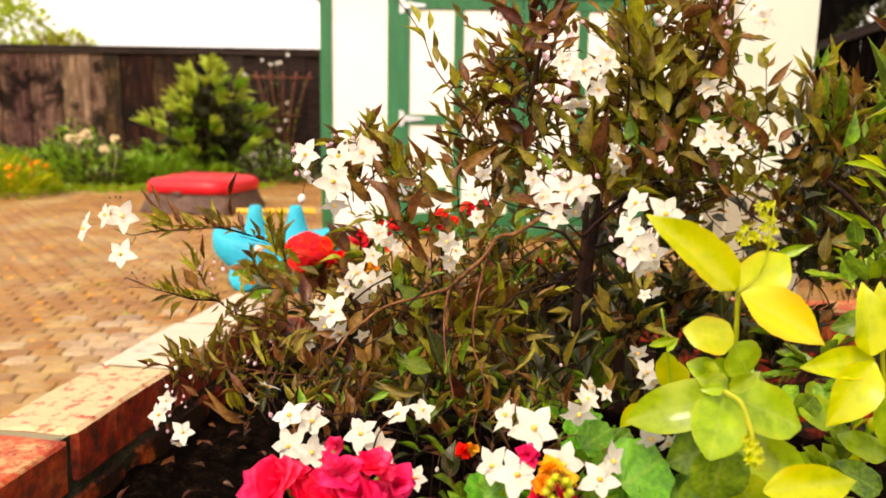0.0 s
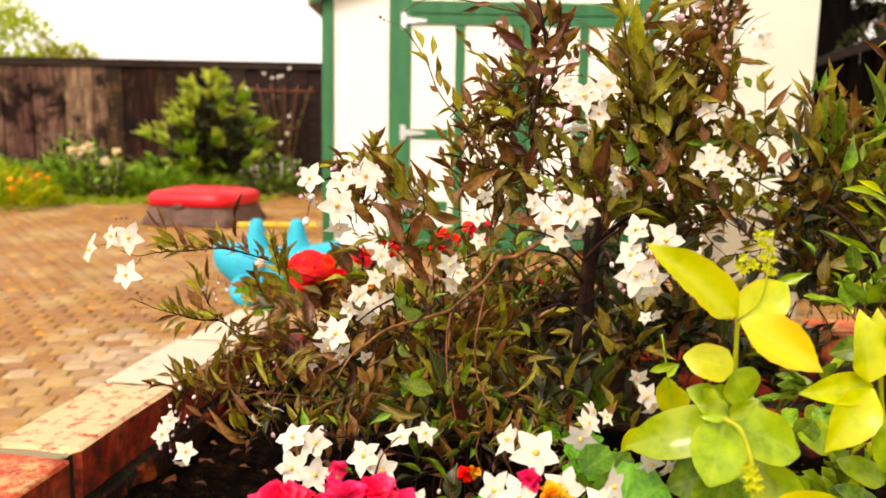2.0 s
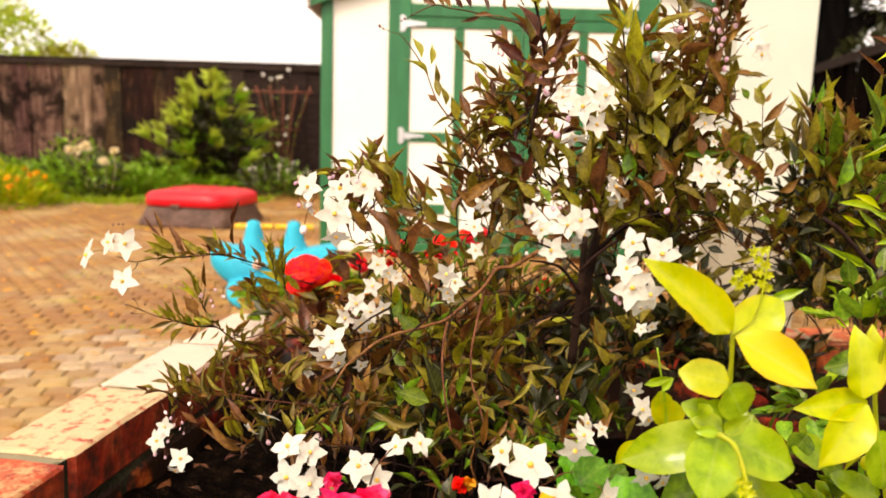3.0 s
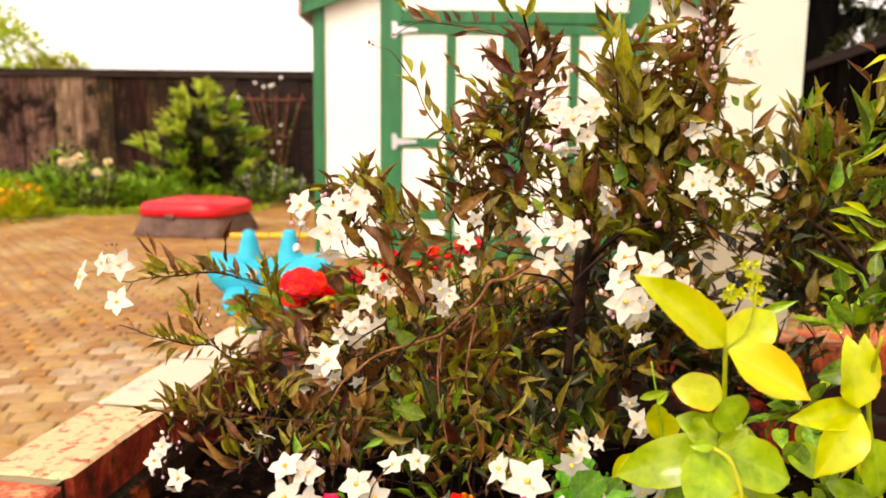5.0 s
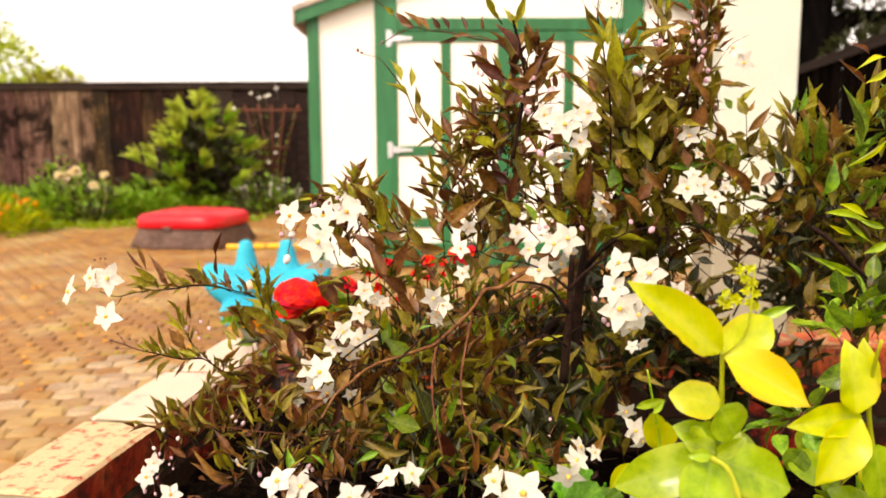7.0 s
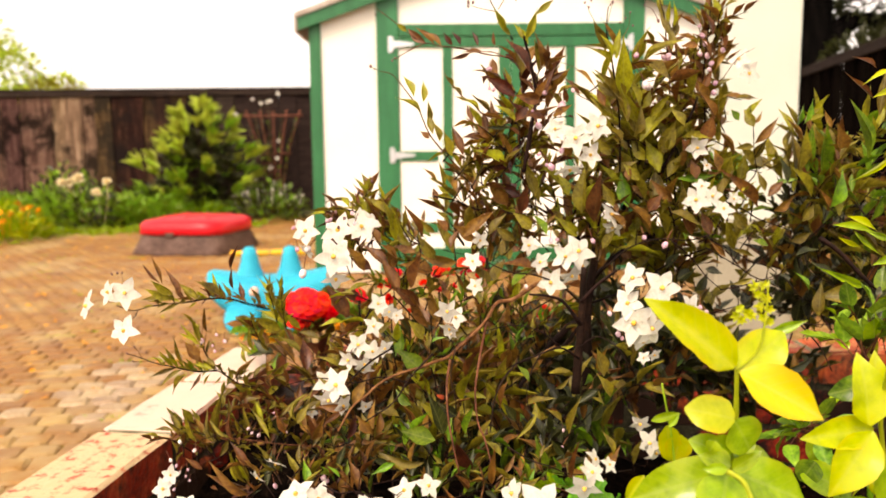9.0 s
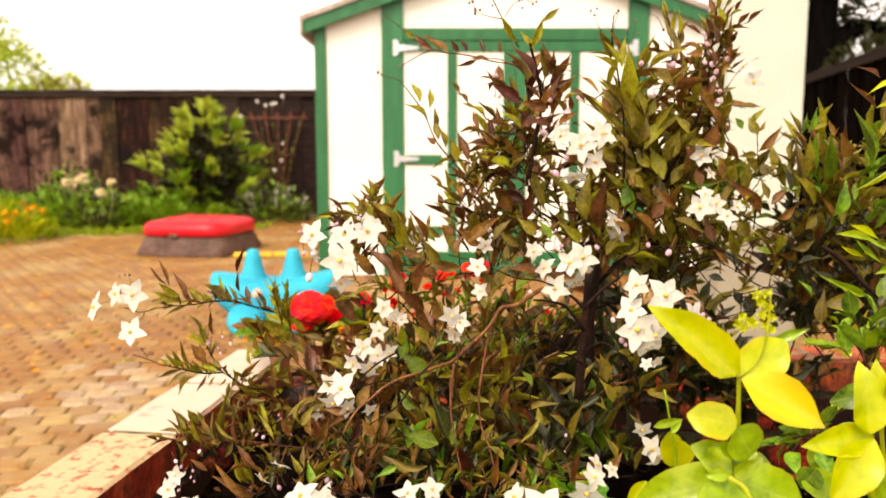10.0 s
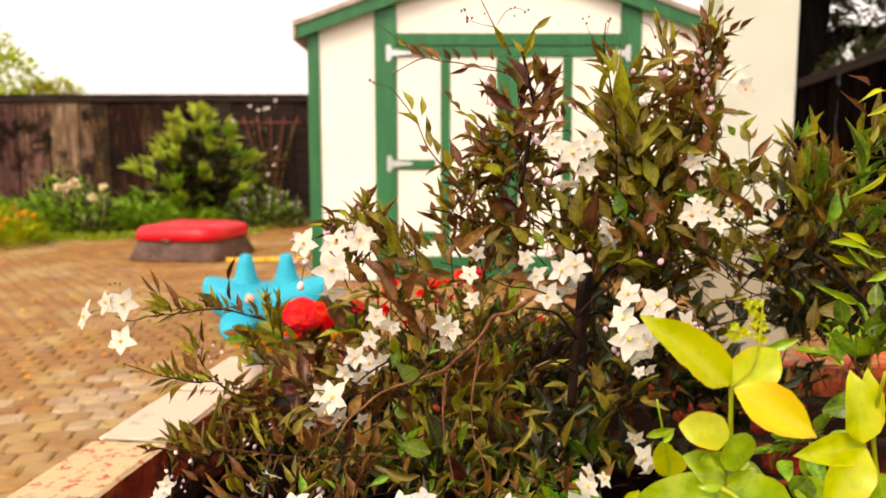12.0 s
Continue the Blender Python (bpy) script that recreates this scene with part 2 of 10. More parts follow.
LEAF = {}
for isl in (False, True):
    sfx = "_mass" if isl else ""
    LEAF["b", isl] = leafy("bronze_leaf" + sfx, [(0.06, 0.02, 0.005), (0.18, 0.07, 0.013), (0.32, 0.15, 0.022)], 0.42, 0.3, island=isl, veins=0.05)
    LEAF["m", isl] = leafy("maroon_leaf" + sfx, [(0.03, 0.008, 0.003), (0.085, 0.022, 0.008), (0.17, 0.055, 0.016)], 0.36, 0.22, island=isl, veins=0.03)
    LEAF["o", isl] = leafy("olive_leaf" + sfx, [(0.07, 0.05, 0.006), (0.2, 0.15, 0.012), (0.34, 0.28, 0.018)], 0.42, 0.34, island=isl)
    LEAF["v", isl] = leafy("yellow_olive_leaf" + sfx, [(0.13, 0.105, 0.007), (0.29, 0.27, 0.011), (0.45, 0.43, 0.018)], 0.42, 0.4, island=isl)
    LEAF["g", isl] = leafy("green_leaf" + sfx, [(0.035, 0.085, 0.007), (0.12, 0.23, 0.009), (0.24, 0.38, 0.015)], 0.36, 0.28, island=isl)
    # deep green pulled near black: shade inside foliage put into the colour
    LEAF["d", isl] = leafy("shade_dark_leaf" + sfx, [(0.008, 0.01, 0.003), (0.02, 0.024, 0.004), (0.045, 0.05, 0.008)], 0.4, 0.14, island=isl)
    LEAF["y", isl] = leafy("golden_leaf" + sfx, [(0.36, 0.44, 0.006), (0.5, 0.56, 0.008), (0.6, 0.6, 0.01)], 0.3, 0.34, 0.12, isl, 28, 0.09, (0.7, 0.46, 0.01))
    LEAF["l", isl] = leafy("lime_leaf" + sfx, [(0.15, 0.26, 0.007), (0.28, 0.43, 0.011), (0.4, 0.53, 0.018)], 0.2, 0.32, 0.18, isl, 28, 0.09, (0.42, 0.47, 0.015))
    LEAF["a", isl] = leafy("amber_golden_leaf" + sfx, [(0.6, 0.54, 0.008), (0.68, 0.54, 0.01), (0.76, 0.52, 0.02)], 0.34, 0.3, 0.08, isl, 25, 0.15, (0.8, 0.34, 0.015))
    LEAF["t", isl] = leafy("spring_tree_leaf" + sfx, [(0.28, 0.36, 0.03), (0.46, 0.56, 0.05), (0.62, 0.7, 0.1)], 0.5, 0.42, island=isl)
    LEAF["k", isl] = leafy("geranium_leaf" + sfx, [(0.04, 0.15, 0.006), (0.09, 0.29, 0.01), (0.18, 0.44, 0.016)], 0.5, 0.35, island=isl)
    LEAF["n", isl] = leafy("border_green_leaf" + sfx, [(0.07, 0.17, 0.01), (0.2, 0.37, 0.018), (0.38, 0.56, 0.03)], 0.45, 0.3, island=isl)
M_PETAL = surface("white_petal", [(0.72, 0.67, 0.55), (0.8, 0.77, 0.67), (0.84, 0.82, 0.74)], 150, 0.55, 0.35, 4, 0.06, through_light=0.4, depth=0.0004, spec=0.15)
M_STAMEN = surface("yellow_stamen", [(0.8, 0.4, 0.04), (0.9, 0.6, 0.12)], 300, 0.5, 0.2)
M_BUD = surface("lilac_bud", [(0.4, 0.16, 0.26), (0.62, 0.38, 0.45), (0.78, 0.66, 0.64)], 150, 0.4, 0.1, 3, 0.2, through_light=0.15)
M_BUDPALE = surface("pale_pink_bud", [(0.6, 0.4, 0.42), (0.78, 0.68, 0.66), (0.85, 0.8, 0.76)], 150, 0.4, 0.1, 3, 0.1, through_light=0.2)
M_BUDTIP = surface("dark_bud_tip", [(0.08, 0.03, 0.03), (0.16, 0.07, 0.06), (0.3, 0.16, 0.16)], 150, 0.5, 0.1, 3, 0.2)
M_PINK = surface("hot_pink_petal", [(0.88, 0.008, 0.075), (0.94, 0.025, 0.13), (0.95, 0.1, 0.24)], 60, 0.5, 0.3, 4, 0.15, through_light=0.3, spec=0.15)
M_SCARLET = surface("scarlet_petal", [(0.78, 0.006, 0.008), (0.88, 0.012, 0.012), (0.92, 0.04, 0.02)], 60, 0.5, 0.3, 4, 0.2, through_light=0.25, spec=0.15)
M_LANTANA = surface("yellow_lantana_petal", [(0.8, 0.34, 0.02), (0.85, 0.55, 0.03), (0.88, 0.66, 0.06)], 60, 0.5, 0.3, 4, 0.2, through_light=0.25, spec=0.15)
M_ORANGE = surface("orange_petal", [(0.75, 0.16, 0.01), (0.85, 0.38, 0.02), (0.88, 0.52, 0.05)], 50, 0.5, 0.3, 4, 0.3, through_light=0.25, spec=0.15)


# ---------------------------------------------------------------- shapes
class Shape:
    """Collects vertices and faces of one mesh."""

    def __init__(self):
        self.v, self.f, self.uv = [], [], []

    def add(self, verts, faces, m=None, uv=None):
        n = len(self.v)
        if uv:
            self.uv += uv
        self.v += [tuple(m @ Vector(p)) if m else tuple(p) for p in verts]
        self.f += [tuple(i + n for i in face) for face in faces]
        return self

    def blade(self, form, m=None):
        return self.add(form[0], form[1], m, form[2])

    def box(self, x0, x1, y0, y1, z0, z1, m=None, c=0.0):
        """A block with chamfered upright and top edges of width c."""
        if not c:
            vs = [(x, y, z) for z in (z0, z1) for x, y in ((x0, y0), (x1, y0), (x1, y1), (x0, y1))]
            return self.add(vs, [(3, 2, 1, 0), (4, 5, 6, 7), (0, 1, 5, 4), (1, 2, 6, 5), (2, 3, 7, 6), (3, 0, 4, 7)], m)
        rings = []
        for z, k in ((z0, c), (z0 + c, 0), (z1 - c, 0), (z1, c)):
            a, b, d, e = x0 + k, x1 - k, y0 + k, y1 - k
            rings.append([(a + c, d, z), (b - c, d, z), (b, d + c, z), (b, e - c, z), (b - c, e, z), (a + c, e, z), (a, e - c, z), (a, d + c, z)])
        return self.loft(rings, True, m)

    def loft(self, rings, caps=True, m=None):
        k = len(rings[0])
        vs = [p for r in rings for p in r]
        fs = [(i * k + j, i * k + (j + 1) % k, (i + 1) * k + (j + 1) % k, (i + 1) * k + j) for i in range(len(rings) - 1) for j in range(k)]
        if caps:
            fs += [tuple(range(k - 1, -1, -1)), tuple(range((len(rings) - 1) * k, len(rings) * k))]
        return self.add(vs, fs, m)

    def tube(self, pts, r0, r1, sides=6, knots=0.0, rng=random):
        pts = [Vector(p) for p in pts]
        rings = []
        for i, p in enumerate(pts):
            way = (pts[min(i + 1, len(pts) - 1)] - pts[max(i - 1, 0)]).normalized()
            side = way.cross(Vector((0.31, 0.2, 0.93))).normalized()
            up = side.cross(way)
            r = (r0 + (r1 - r0) * i / (len(pts) - 1)) * (1 + knots * rng.uniform(-1, 1))
            rings.append([p + r * (side * math.cos(a) + up * math.sin(a)) for a in (2 * math.pi * j / sides for j in range(sides))])
        return self.loft(rings)

    def ball(self, c, rx, ry, rz, seg=8, rows=5, m=None):
        rings = [[(c[0] + rx * math.sin(u) * math.cos(a), c[1] + ry * math.sin(u) * math.sin(a), c[2] - rz * math.cos(u))
                  for a in (2 * math.pi * j / seg for j in range(seg))] for u in (math.pi * (i + 0.35) / (rows - 0.3) for i in range(rows))]
        return self.loft(rings, True, m)

    def data(self, name, mat, smooth=False):
        me = bpy.data.meshes.new(name)
        me.from_pydata(self.v, [], self.f)
        me.materials.append(mat)
        if self.uv and len(self.uv) == len(self.v):
            layer = me.uv_layers.new(name="blade")
            index = [0] * len(me.loops)
            me.loops.foreach_get("vertex_index", index)
            layer.data.foreach_set("uv", [c for i in index for c in self.uv[i]])
        if smooth:
            me.polygons.foreach_set("use_smooth", [True] * len(me.polygons))
        me.update()
        return me


def part(name, shape, mat, parent=None, label="", smooth=False, bevel=0.0, kind=""):
    data = shape if isinstance(shape, bpy.types.Mesh) else shape.data(name, mat, smooth)
    ob = new(name, data)
    ob.parent = parent
    if bevel:
        b = ob.modifiers.new("bevel", "BEVEL")
        b.width, b.segments, b.limit_method = bevel, 2, "ANGLE"
    return tagged(ob, label, kind=kind)


def thing(name, label, category, at=(0, 0, 0), group="", kind=""):
    ob = new(name)
    ob.empty_display_size = 0.1
    ob.location = at
    return tagged(ob, label, category, group, kind)


def curve(pts, n):
    """Points along a smooth line through pts."""
    pts = [Vector(p) for p in pts]
    ext = [pts[0] * 2 - pts[1]] + pts + [pts[-1] * 2 - pts[-2]]
    out = []
    for i in range(n):
        u = i / (n - 1) * (len(pts) - 1)
        k = min(int(u), len(pts) - 2)
        t = u - k
        a, b, c, d = ext[k:k + 4]
        out.append(0.5 * ((2 * b) + (c - a) * t + (2 * a - 5 * b + 4 * c - d) * t * t + (3 * b - a - 3 * c + d) * t ** 3))
    return out


def basis(way, up=Vector((0, 0, 1)), roll=0.0):
    """A turn whose y points along way and whose z leans towards up."""
    y = Vector(way).normalized()
    x = y.cross(up)
    x = x.normalized() if x.length > 1e-4 else Vector((1, 0, 0))
    z = x.cross(y)
    return Matrix((x, y, z)).transposed().to_4x4() @ Matrix.Rotation(roll, 4, "Y")


def leaf_shape(profile, fold=0.25, droop=0.18, wave=0.0):
    """A blade one long and one wide at most, folded along its midrib, drooping to its tip."""
    vs, fs = [], []
    n = len(profile)
    for i, w in enumerate(profile):
        s = i / (n - 1)
        z = -droop * s * s
        vs += [(-w / 2, s, z + fold * w / 2 + wave * math.sin(9 * s)), (0, s, z), (w / 2, s, z + fold * w / 2 - wave * math.sin(9 * s + 1))]
    for i in range(n - 1):
        a = 3 * i
        fs += [(a, a + 1, a + 4, a + 3), (a + 1, a + 2, a + 5, a + 4)]
    return vs, fs, [(x, y) for x, y, z in vs]


LANCE = [leaf_shape([0.08, 0.42, 0.76, 0.96, 1.0, 0.87, 0.64, 0.38, 0.16, 0.0], 0.3, d, w) for d, w in ((0.12, 0.0), (0.3, 0.02), (-0.08, 0.015), (0.2, -0.02))]
BROAD = [leaf_shape([0.1, 0.72, 0.97, 1.0, 0.92, 0.72, 0.4, 0.02], 0.22, d, w) for d, w in ((0.12, 0.01), (0.25, 0.025), (0.03, 0.0))]
BROAD.append(leaf_shape([0.2, 0.78, 0.97, 1.0, 0.98, 0.87, 0.6, 0.1], 0.12, 0.14, 0.012))


def wide_leaf(profile, fold, droop, wave):
    """A broad blade with a smooth outline, quilted between its side veins, its rim gently waved."""
    vs, fs, rows = [], [], 13
    for i in range(rows):
        s = i / (rows - 1)
        u = s * (len(profile) - 1)
        k = min(int(u), len(profile) - 2)
        f = u - k
        p0, p1, p2, p3 = profile[max(k - 1, 0)], profile[k], profile[k + 1], profile[min(k + 2, len(profile) - 1)]
        w = max(0.0, p1 + 0.5 * f * (p2 - p0 + f * (2 * p0 - 5 * p1 + 4 * p2 - p3 + f * (3 * (p1 - p2) + p3 - p0))))
        for c in (-1.0, -0.55, 0.0, 0.55, 1.0):
            quilt = 0.013 * math.sin(36 * (s - 0.3 * abs(c) * w)) if c else -0.01
            vs.append((c * w / 2, s, -droop * s * s + fold * abs(c) * w / 2 + quilt + wave * c * abs(c) * math.sin(9 * s + (c > 0))))
    for i in range(rows - 1):
        for j in range(4):
            a = 5 * i + j
            fs.append((a, a + 1, a + 6, a + 5))
    return vs, fs, [(x, y) for x, y, z in vs]


def lobed_leaf(seed):
    """A rounded kidney-shaped blade with a scalloped, crinkled rim and a notch at its stalk."""
    g = random.Random(seed)
    vs, fs, n = [(0, 0.12, 0)], [], 29
    for ring, r in enumerate((0.5, 1.0)):
        for i in range(n):
            a = -2.75 + 5.5 * i / (n - 1)
            lobe = 1 + (0.09 * abs(math.sin(a * 3.3)) + 0.04 * math.sin(a * 13) if ring else 0.0)
            q = r * 0.5 * lobe * (1 - 0.3 * (abs(a) / 2.75) ** 6)
            vs.append((q * math.sin(a), 0.48 * r + 0.12 * (1 - r) + q * math.cos(a), 0.05 * r * math.sin(a * 6.6) + 0.1 * r * r + 0.025 * r * g.uniform(-1, 1)))
    for i in range(n - 1):
        fs += [(0, 2 + i, 1 + i), (1 + i, 2 + i, 2 + n + i, 1 + n + i)]
    return vs, fs, [(x, y) for x, y, z in vs]


WIDE = [wide_leaf([0.1, 0.72, 0.97, 1.0, 0.92, 0.72, 0.4, 0.02], 0.22, d, w) for d, w in ((0.12, 0.025), (0.25, 0.04), (0.03, 0.02))]
WIDE.append(wide_leaf([0.2, 0.78, 0.97, 1.0, 0.98, 0.87, 0.6, 0.1], 0.12, 0.14, 0.03))
LOBED = [lobed_leaf(i) for i in range(3)]
LEAF_DATA = {}


def leaf_data(form, shapes, i, tone):
    key = (form, i, tone)
    if key not in LEAF_DATA:
        LEAF_DATA[key] = Shape().blade(shapes[i]).data("leaf", LEAF[tone, False], True)
    return LEAF_DATA[key]


class Plant:
    """A plant as one thing: branches, leaves (the ones that stand nearest in front as single parts, the others joined), flowers, buds."""

    def __init__(self, name, label, category, at, seed=1, form="lance"):
        self.ob = thing(name, label, category, at)
        self.at = Vector(at)
        self.rng = random.Random(seed)
        self.leaves, self.bud_data = [], None
        self.shapes, self.form = {"lance": LANCE, "broad": WIDE, "lobed": LOBED}[form], form

    def branch(self, pts, r0, r1, mat=None, n=10, name="branch", sides=6):
        line = curve(pts, n)
        part(name, Shape().tube([p - self.at for p in line], r0, r1, sides, 0.1, self.rng), mat or M_TWIG, self.ob, smooth=True)
        return line

    def leaf(self, base, way, length, width, tone, roll=0.0, up=Vector((0, 0, 1)), form=None):
        m = Matrix.Translation(Vector(base) - self.at) @ basis(way, up, roll) @ Matrix.Diagonal((width, length, length, 1))
        self.leaves.append((m, tone, self.rng.randrange(3) if form is None else form))

    def blade(self, base, to, width, tone, roll=0.0):
        """One leaf from base along to, its face turned outwards and rolled about its midrib."""
        self.leaf(base, to, Vector(to).length, width, tone, roll, Vector((0, -0.9, 0.45)))

    def shoot(self, pts, n, size, tones, r=0.0011, slim=0.3, spread=50, first=0.1, mat=None, rise=0.3):
        """A twig through pts with n leaves of about that length; tones: letters, picked at random."""
        line = self.branch(pts, r, r * 0.45, mat, 9, "twig", 5)
        g = self.rng
        turn = g.uniform(0, 6.28)
        for i in range(n):
            u = first + (1 - first) * (i + 0.5) / n
            k = u * (len(line) - 1)
            a = line[int(k)]
            b = line[min(int(k) + 1, len(line) - 1)]
            p = a.lerp(b, k - int(k))
            way = (line[min(int(k) + 1, len(line) - 1)] - line[max(int(k) - 1, 0)]).normalized()
            turn += 2.4 + g.uniform(-0.4, 0.4)
            side = way.cross(Vector((0.3, 0.1, 0.95))).normalized()
            up = side.cross(way)
            out = side * math.cos(turn) + up * math.sin(turn)
            lean = radians(spread * g.uniform(0.6, 1.25)) * (1 - 0.45 * u)
            d = (way * math.cos(lean) + out * math.sin(lean) + Vector((0, 0, rise))).normalized()
            ln = size * g.uniform(0.65, 1.2) * (1.05 - 0.25 * u)
            self.leaf(p, d, ln, ln * slim * g.uniform(0.85, 1.2), g.choice(tones), g.uniform(-0.9, 0.9))

    def floret(self, pos, r):
        # a small open flower of six narrow petals
        spin = self.rng.uniform(0, 1)
        for k in range(6):
            a = k * 1.047 + spin
            self.leaf(pos, (math.cos(a), -0.5, math.sin(a)), r * self.rng.uniform(0.8, 1.2), r * 0.6, "y", self.rng.uniform(-0.5, 0.5), Vector((0, -0.9, 0.45)))

    def thicket(self, c, rx, ry, rz, shoots, per, size, tones, slim=0.27):
        """Short leafy twigs strewn evenly through an ellipsoid, rising and leaning outwards."""
        c, g = Vector(c), self.rng
        for _ in range(shoots):
            d = Vector((g.gauss(0, 1), g.gauss(0, 1), g.gauss(0, 1))).normalized() * g.random() ** 0.4
            start = c + Vector((d.x * rx, d.y * ry, d.z * rz))
            way = Vector((d.x * 0.7 + g.uniform(-0.7, 0.7), d.y * 0.3 + g.uniform(-0.6, 0.6), 0.55 + g.uniform(-0.6, 0.5))).normalized()
            size_here = size * g.uniform(0.7, 1.45)
            ln = size_here * g.uniform(1.1, 2.3)
            bow = Vector((g.uniform(-0.2, 0.2), g.uniform(-0.2, 0.2), 0.15)) * ln
            self.shoot([start - way * ln * 0.5, start + bow, start + way * ln * 0.5], per, size_here, tones, 0.0007, slim, 48, 0.1, M_BARK)

    def clump(self, c, rx, ry, rz, shoots, per, size, tones, slim=0.3, root=None):
        """Twigs that spread from the heart of an ellipsoid to its rim."""
        c, g = Vector(c), self.rng
        for _ in range(shoots):
            d = Vector((g.gauss(0, 1), g.gauss(0, 1), g.gauss(0.25, 1))).normalized()
            tip = c + Vector((d.x * rx, d.y * ry, d.z * rz)) * g.uniform(0.75, 1.1)
            start = c + Vector((d.x * rx, d.y * ry, d.z * rz)) * g.uniform(-0.25, 0.2) - Vector((0, 0, rz * 0.2))
            mid = start.lerp(tip, 0.5) + Vector((g.uniform(-0.1, 0.1) * rx, g.uniform(-0.1, 0.1) * ry, 0.12 * rz))
            self.shoot([start, mid, tip], per, size, tones, 0.001, slim)

    def flower(self, pos, way, r=0.016, roll=0.0, mat=None):
        ob = new("flower", STAR[self.rng.randrange(len(STAR))])
        ob.parent = self.ob
        z = Vector(way).normalized()
        x = z.cross(Vector((0, 0, 1)) if abs(z.z) < 0.95 else Vector((0, 1, 0))).normalized()
        m = Matrix((x, z.cross(x), z)).transposed().to_4x4() @ Matrix.Rotation(roll, 4, "Z")
        ob.matrix_local = Matrix.Translation(Vector(pos) - self.at) @ m @ Matrix.Diagonal((r, r, r, 1))
        back = Vector(pos) - z * r * 0.05
        self.stalk(back, back - z * r * 0.7 + Vector((self.rng.uniform(-0.3, 0.3) * r, 0.9 * r, 0.35 * r)), 0.0004)
        st = new("stamen_cone", STAMENS)
        st.parent = ob
        return ob

    def bud(self, pos, way=(0, 0, -1), r=0.0045, dark=False, pale=False):
        pos, d = Vector(pos), Vector(way).normalized()
        if not dark:
            self.stalk(pos - d * r * 0.4, pos - d * r * 2.6 + Vector((self.rng.uniform(-1, 1) * r, 0.8 * r, 1.2 * r)), 0.00045)
        ob = new("bud", BUD_DARK if dark else BUD_PALE if pale else self.bud_data or BUD)
        ob.parent = self.ob
        ob.matrix_local = Matrix.Translation(Vector(pos) - self.at) @ basis(way) @ Matrix.Diagonal((r, r, r, 1))

    def stalk(self, a, b, r=0.0006):
        a, b = Vector(a), Vector(b)
        part("stalk", Shape().tube([p - self.at for p in curve([a, a.lerp(b, 0.5) + Vector((0, 0, 0.1 * (b - a).length)), b], 5)], r, r * 0.7, 4), M_TWIG, self.ob, smooth=True)

    def done(self, singles=300):
        order = sorted(self.leaves, key=lambda q: q[0].translation.y + self.at.y)
        for m, tone, i in order[:singles]:
            ob = new("leaf", leaf_data(self.form, self.shapes, i, tone))
            ob.parent = self.ob
            ob.matrix_local = m
        rest = {}
        for m, tone, i in order[singles:]:
            rest.setdefault(tone, Shape()).blade(self.shapes[i], m)
        for tone in sorted(rest):
            part("foliage", rest[tone], LEAF[tone, True], self.ob, smooth=True, kind="stuff")
        return self.ob


def star(seed):
    """A five-pointed corolla of radius one: petals joined low down, keeled, wavy at the rim and drawn out to curled points."""
    g = random.Random(seed)
    vs, fs = [(0, 0, 0.02)], []
    cup = g.uniform(-0.05, 0.3)
    rows = ((0.3, 0.215), (0.5, 0.32), (0.7, 0.255), (0.88, 0.13), (1.05, 0.0))
    for k in range(5):
        a0 = k * 2 * math.pi / 5 + g.uniform(-0.07, 0.07)
        bend, twist, long = cup + g.uniform(-0.55, 0.2), g.uniform(-0.3, 0.3), g.uniform(0.88, 1.1)
        for i, (s, w) in enumerate(rows):
            u = i / (len(rows) - 1)
            for side in ((-1, 0, 1) if w else (0,)):
                x, y = s * long, side * w * g.uniform(0.9, 1.1) + 0.06 * twist * u
                z = 0.06 * math.sin(2.4 * u) + bend * u * u * 0.8 - (0.05 if side == 0 and w else 0) + twist * side * w * u + (0.025 * g.uniform(-1, 1) if side else 0)
                vs.append((x * math.cos(a0) - y * math.sin(a0), x * math.sin(a0) + y * math.cos(a0), z))
        b = 1 + k * 13
        for i in (0, 1, 2):
            for j in (0, 1):
                p = b + 3 * i + j
                fs.append((p, p + 3, p + 4, p + 1))
        fs += [(b + 9, b + 12, b + 10), (b + 10, b + 12, b + 11), (0, b, b + 1), (0, b + 1, b + 2)]
        nb = 1 + ((k + 1) % 5) * 13
        fs += [(0, b + 2, nb), (b + 2, b + 5, nb + 3, nb)]
    return Shape().add(vs, fs).data("corolla", M_PETAL, True)


STAR = [star(i) for i in range(9)]
STAMENS = Shape().loft([[(r * (1 + 0.12 * (j % 2)) * math.cos(a), r * (1 + 0.12 * (j % 2)) * math.sin(a), z) for j, a in ((j, 2 * math.pi * j / 10) for j in range(10))] for r, z in ((0.125, 0.03), (0.12, 0.06), (0.1, 0.12), (0.075, 0.19), (0.035, 0.22))]).data("stamen_cone", M_STAMEN, True)
BUD = Shape().loft([[(r * math.cos(a), y, r * math.sin(a)) for a in (2 * math.pi * j / 8 for j in range(8))] for r, y in ((0.2, -0.6), (0.5, -0.35), (0.68, 0.1), (0.7, 0.5), (0.52, 0.9), (0.15, 1.2))]).data("bud", M_BUD, True)

BUD_DARK = BUD.copy()
BUD_DARK.materials[0] = M_BUDTIP
BUD_PALE = BUD.copy()
BUD_PALE.materials[0] = M_BUDPALE
BUD_GOLD = BUD.copy()
BUD_GOLD.materials[0] = LEAF["y", False]


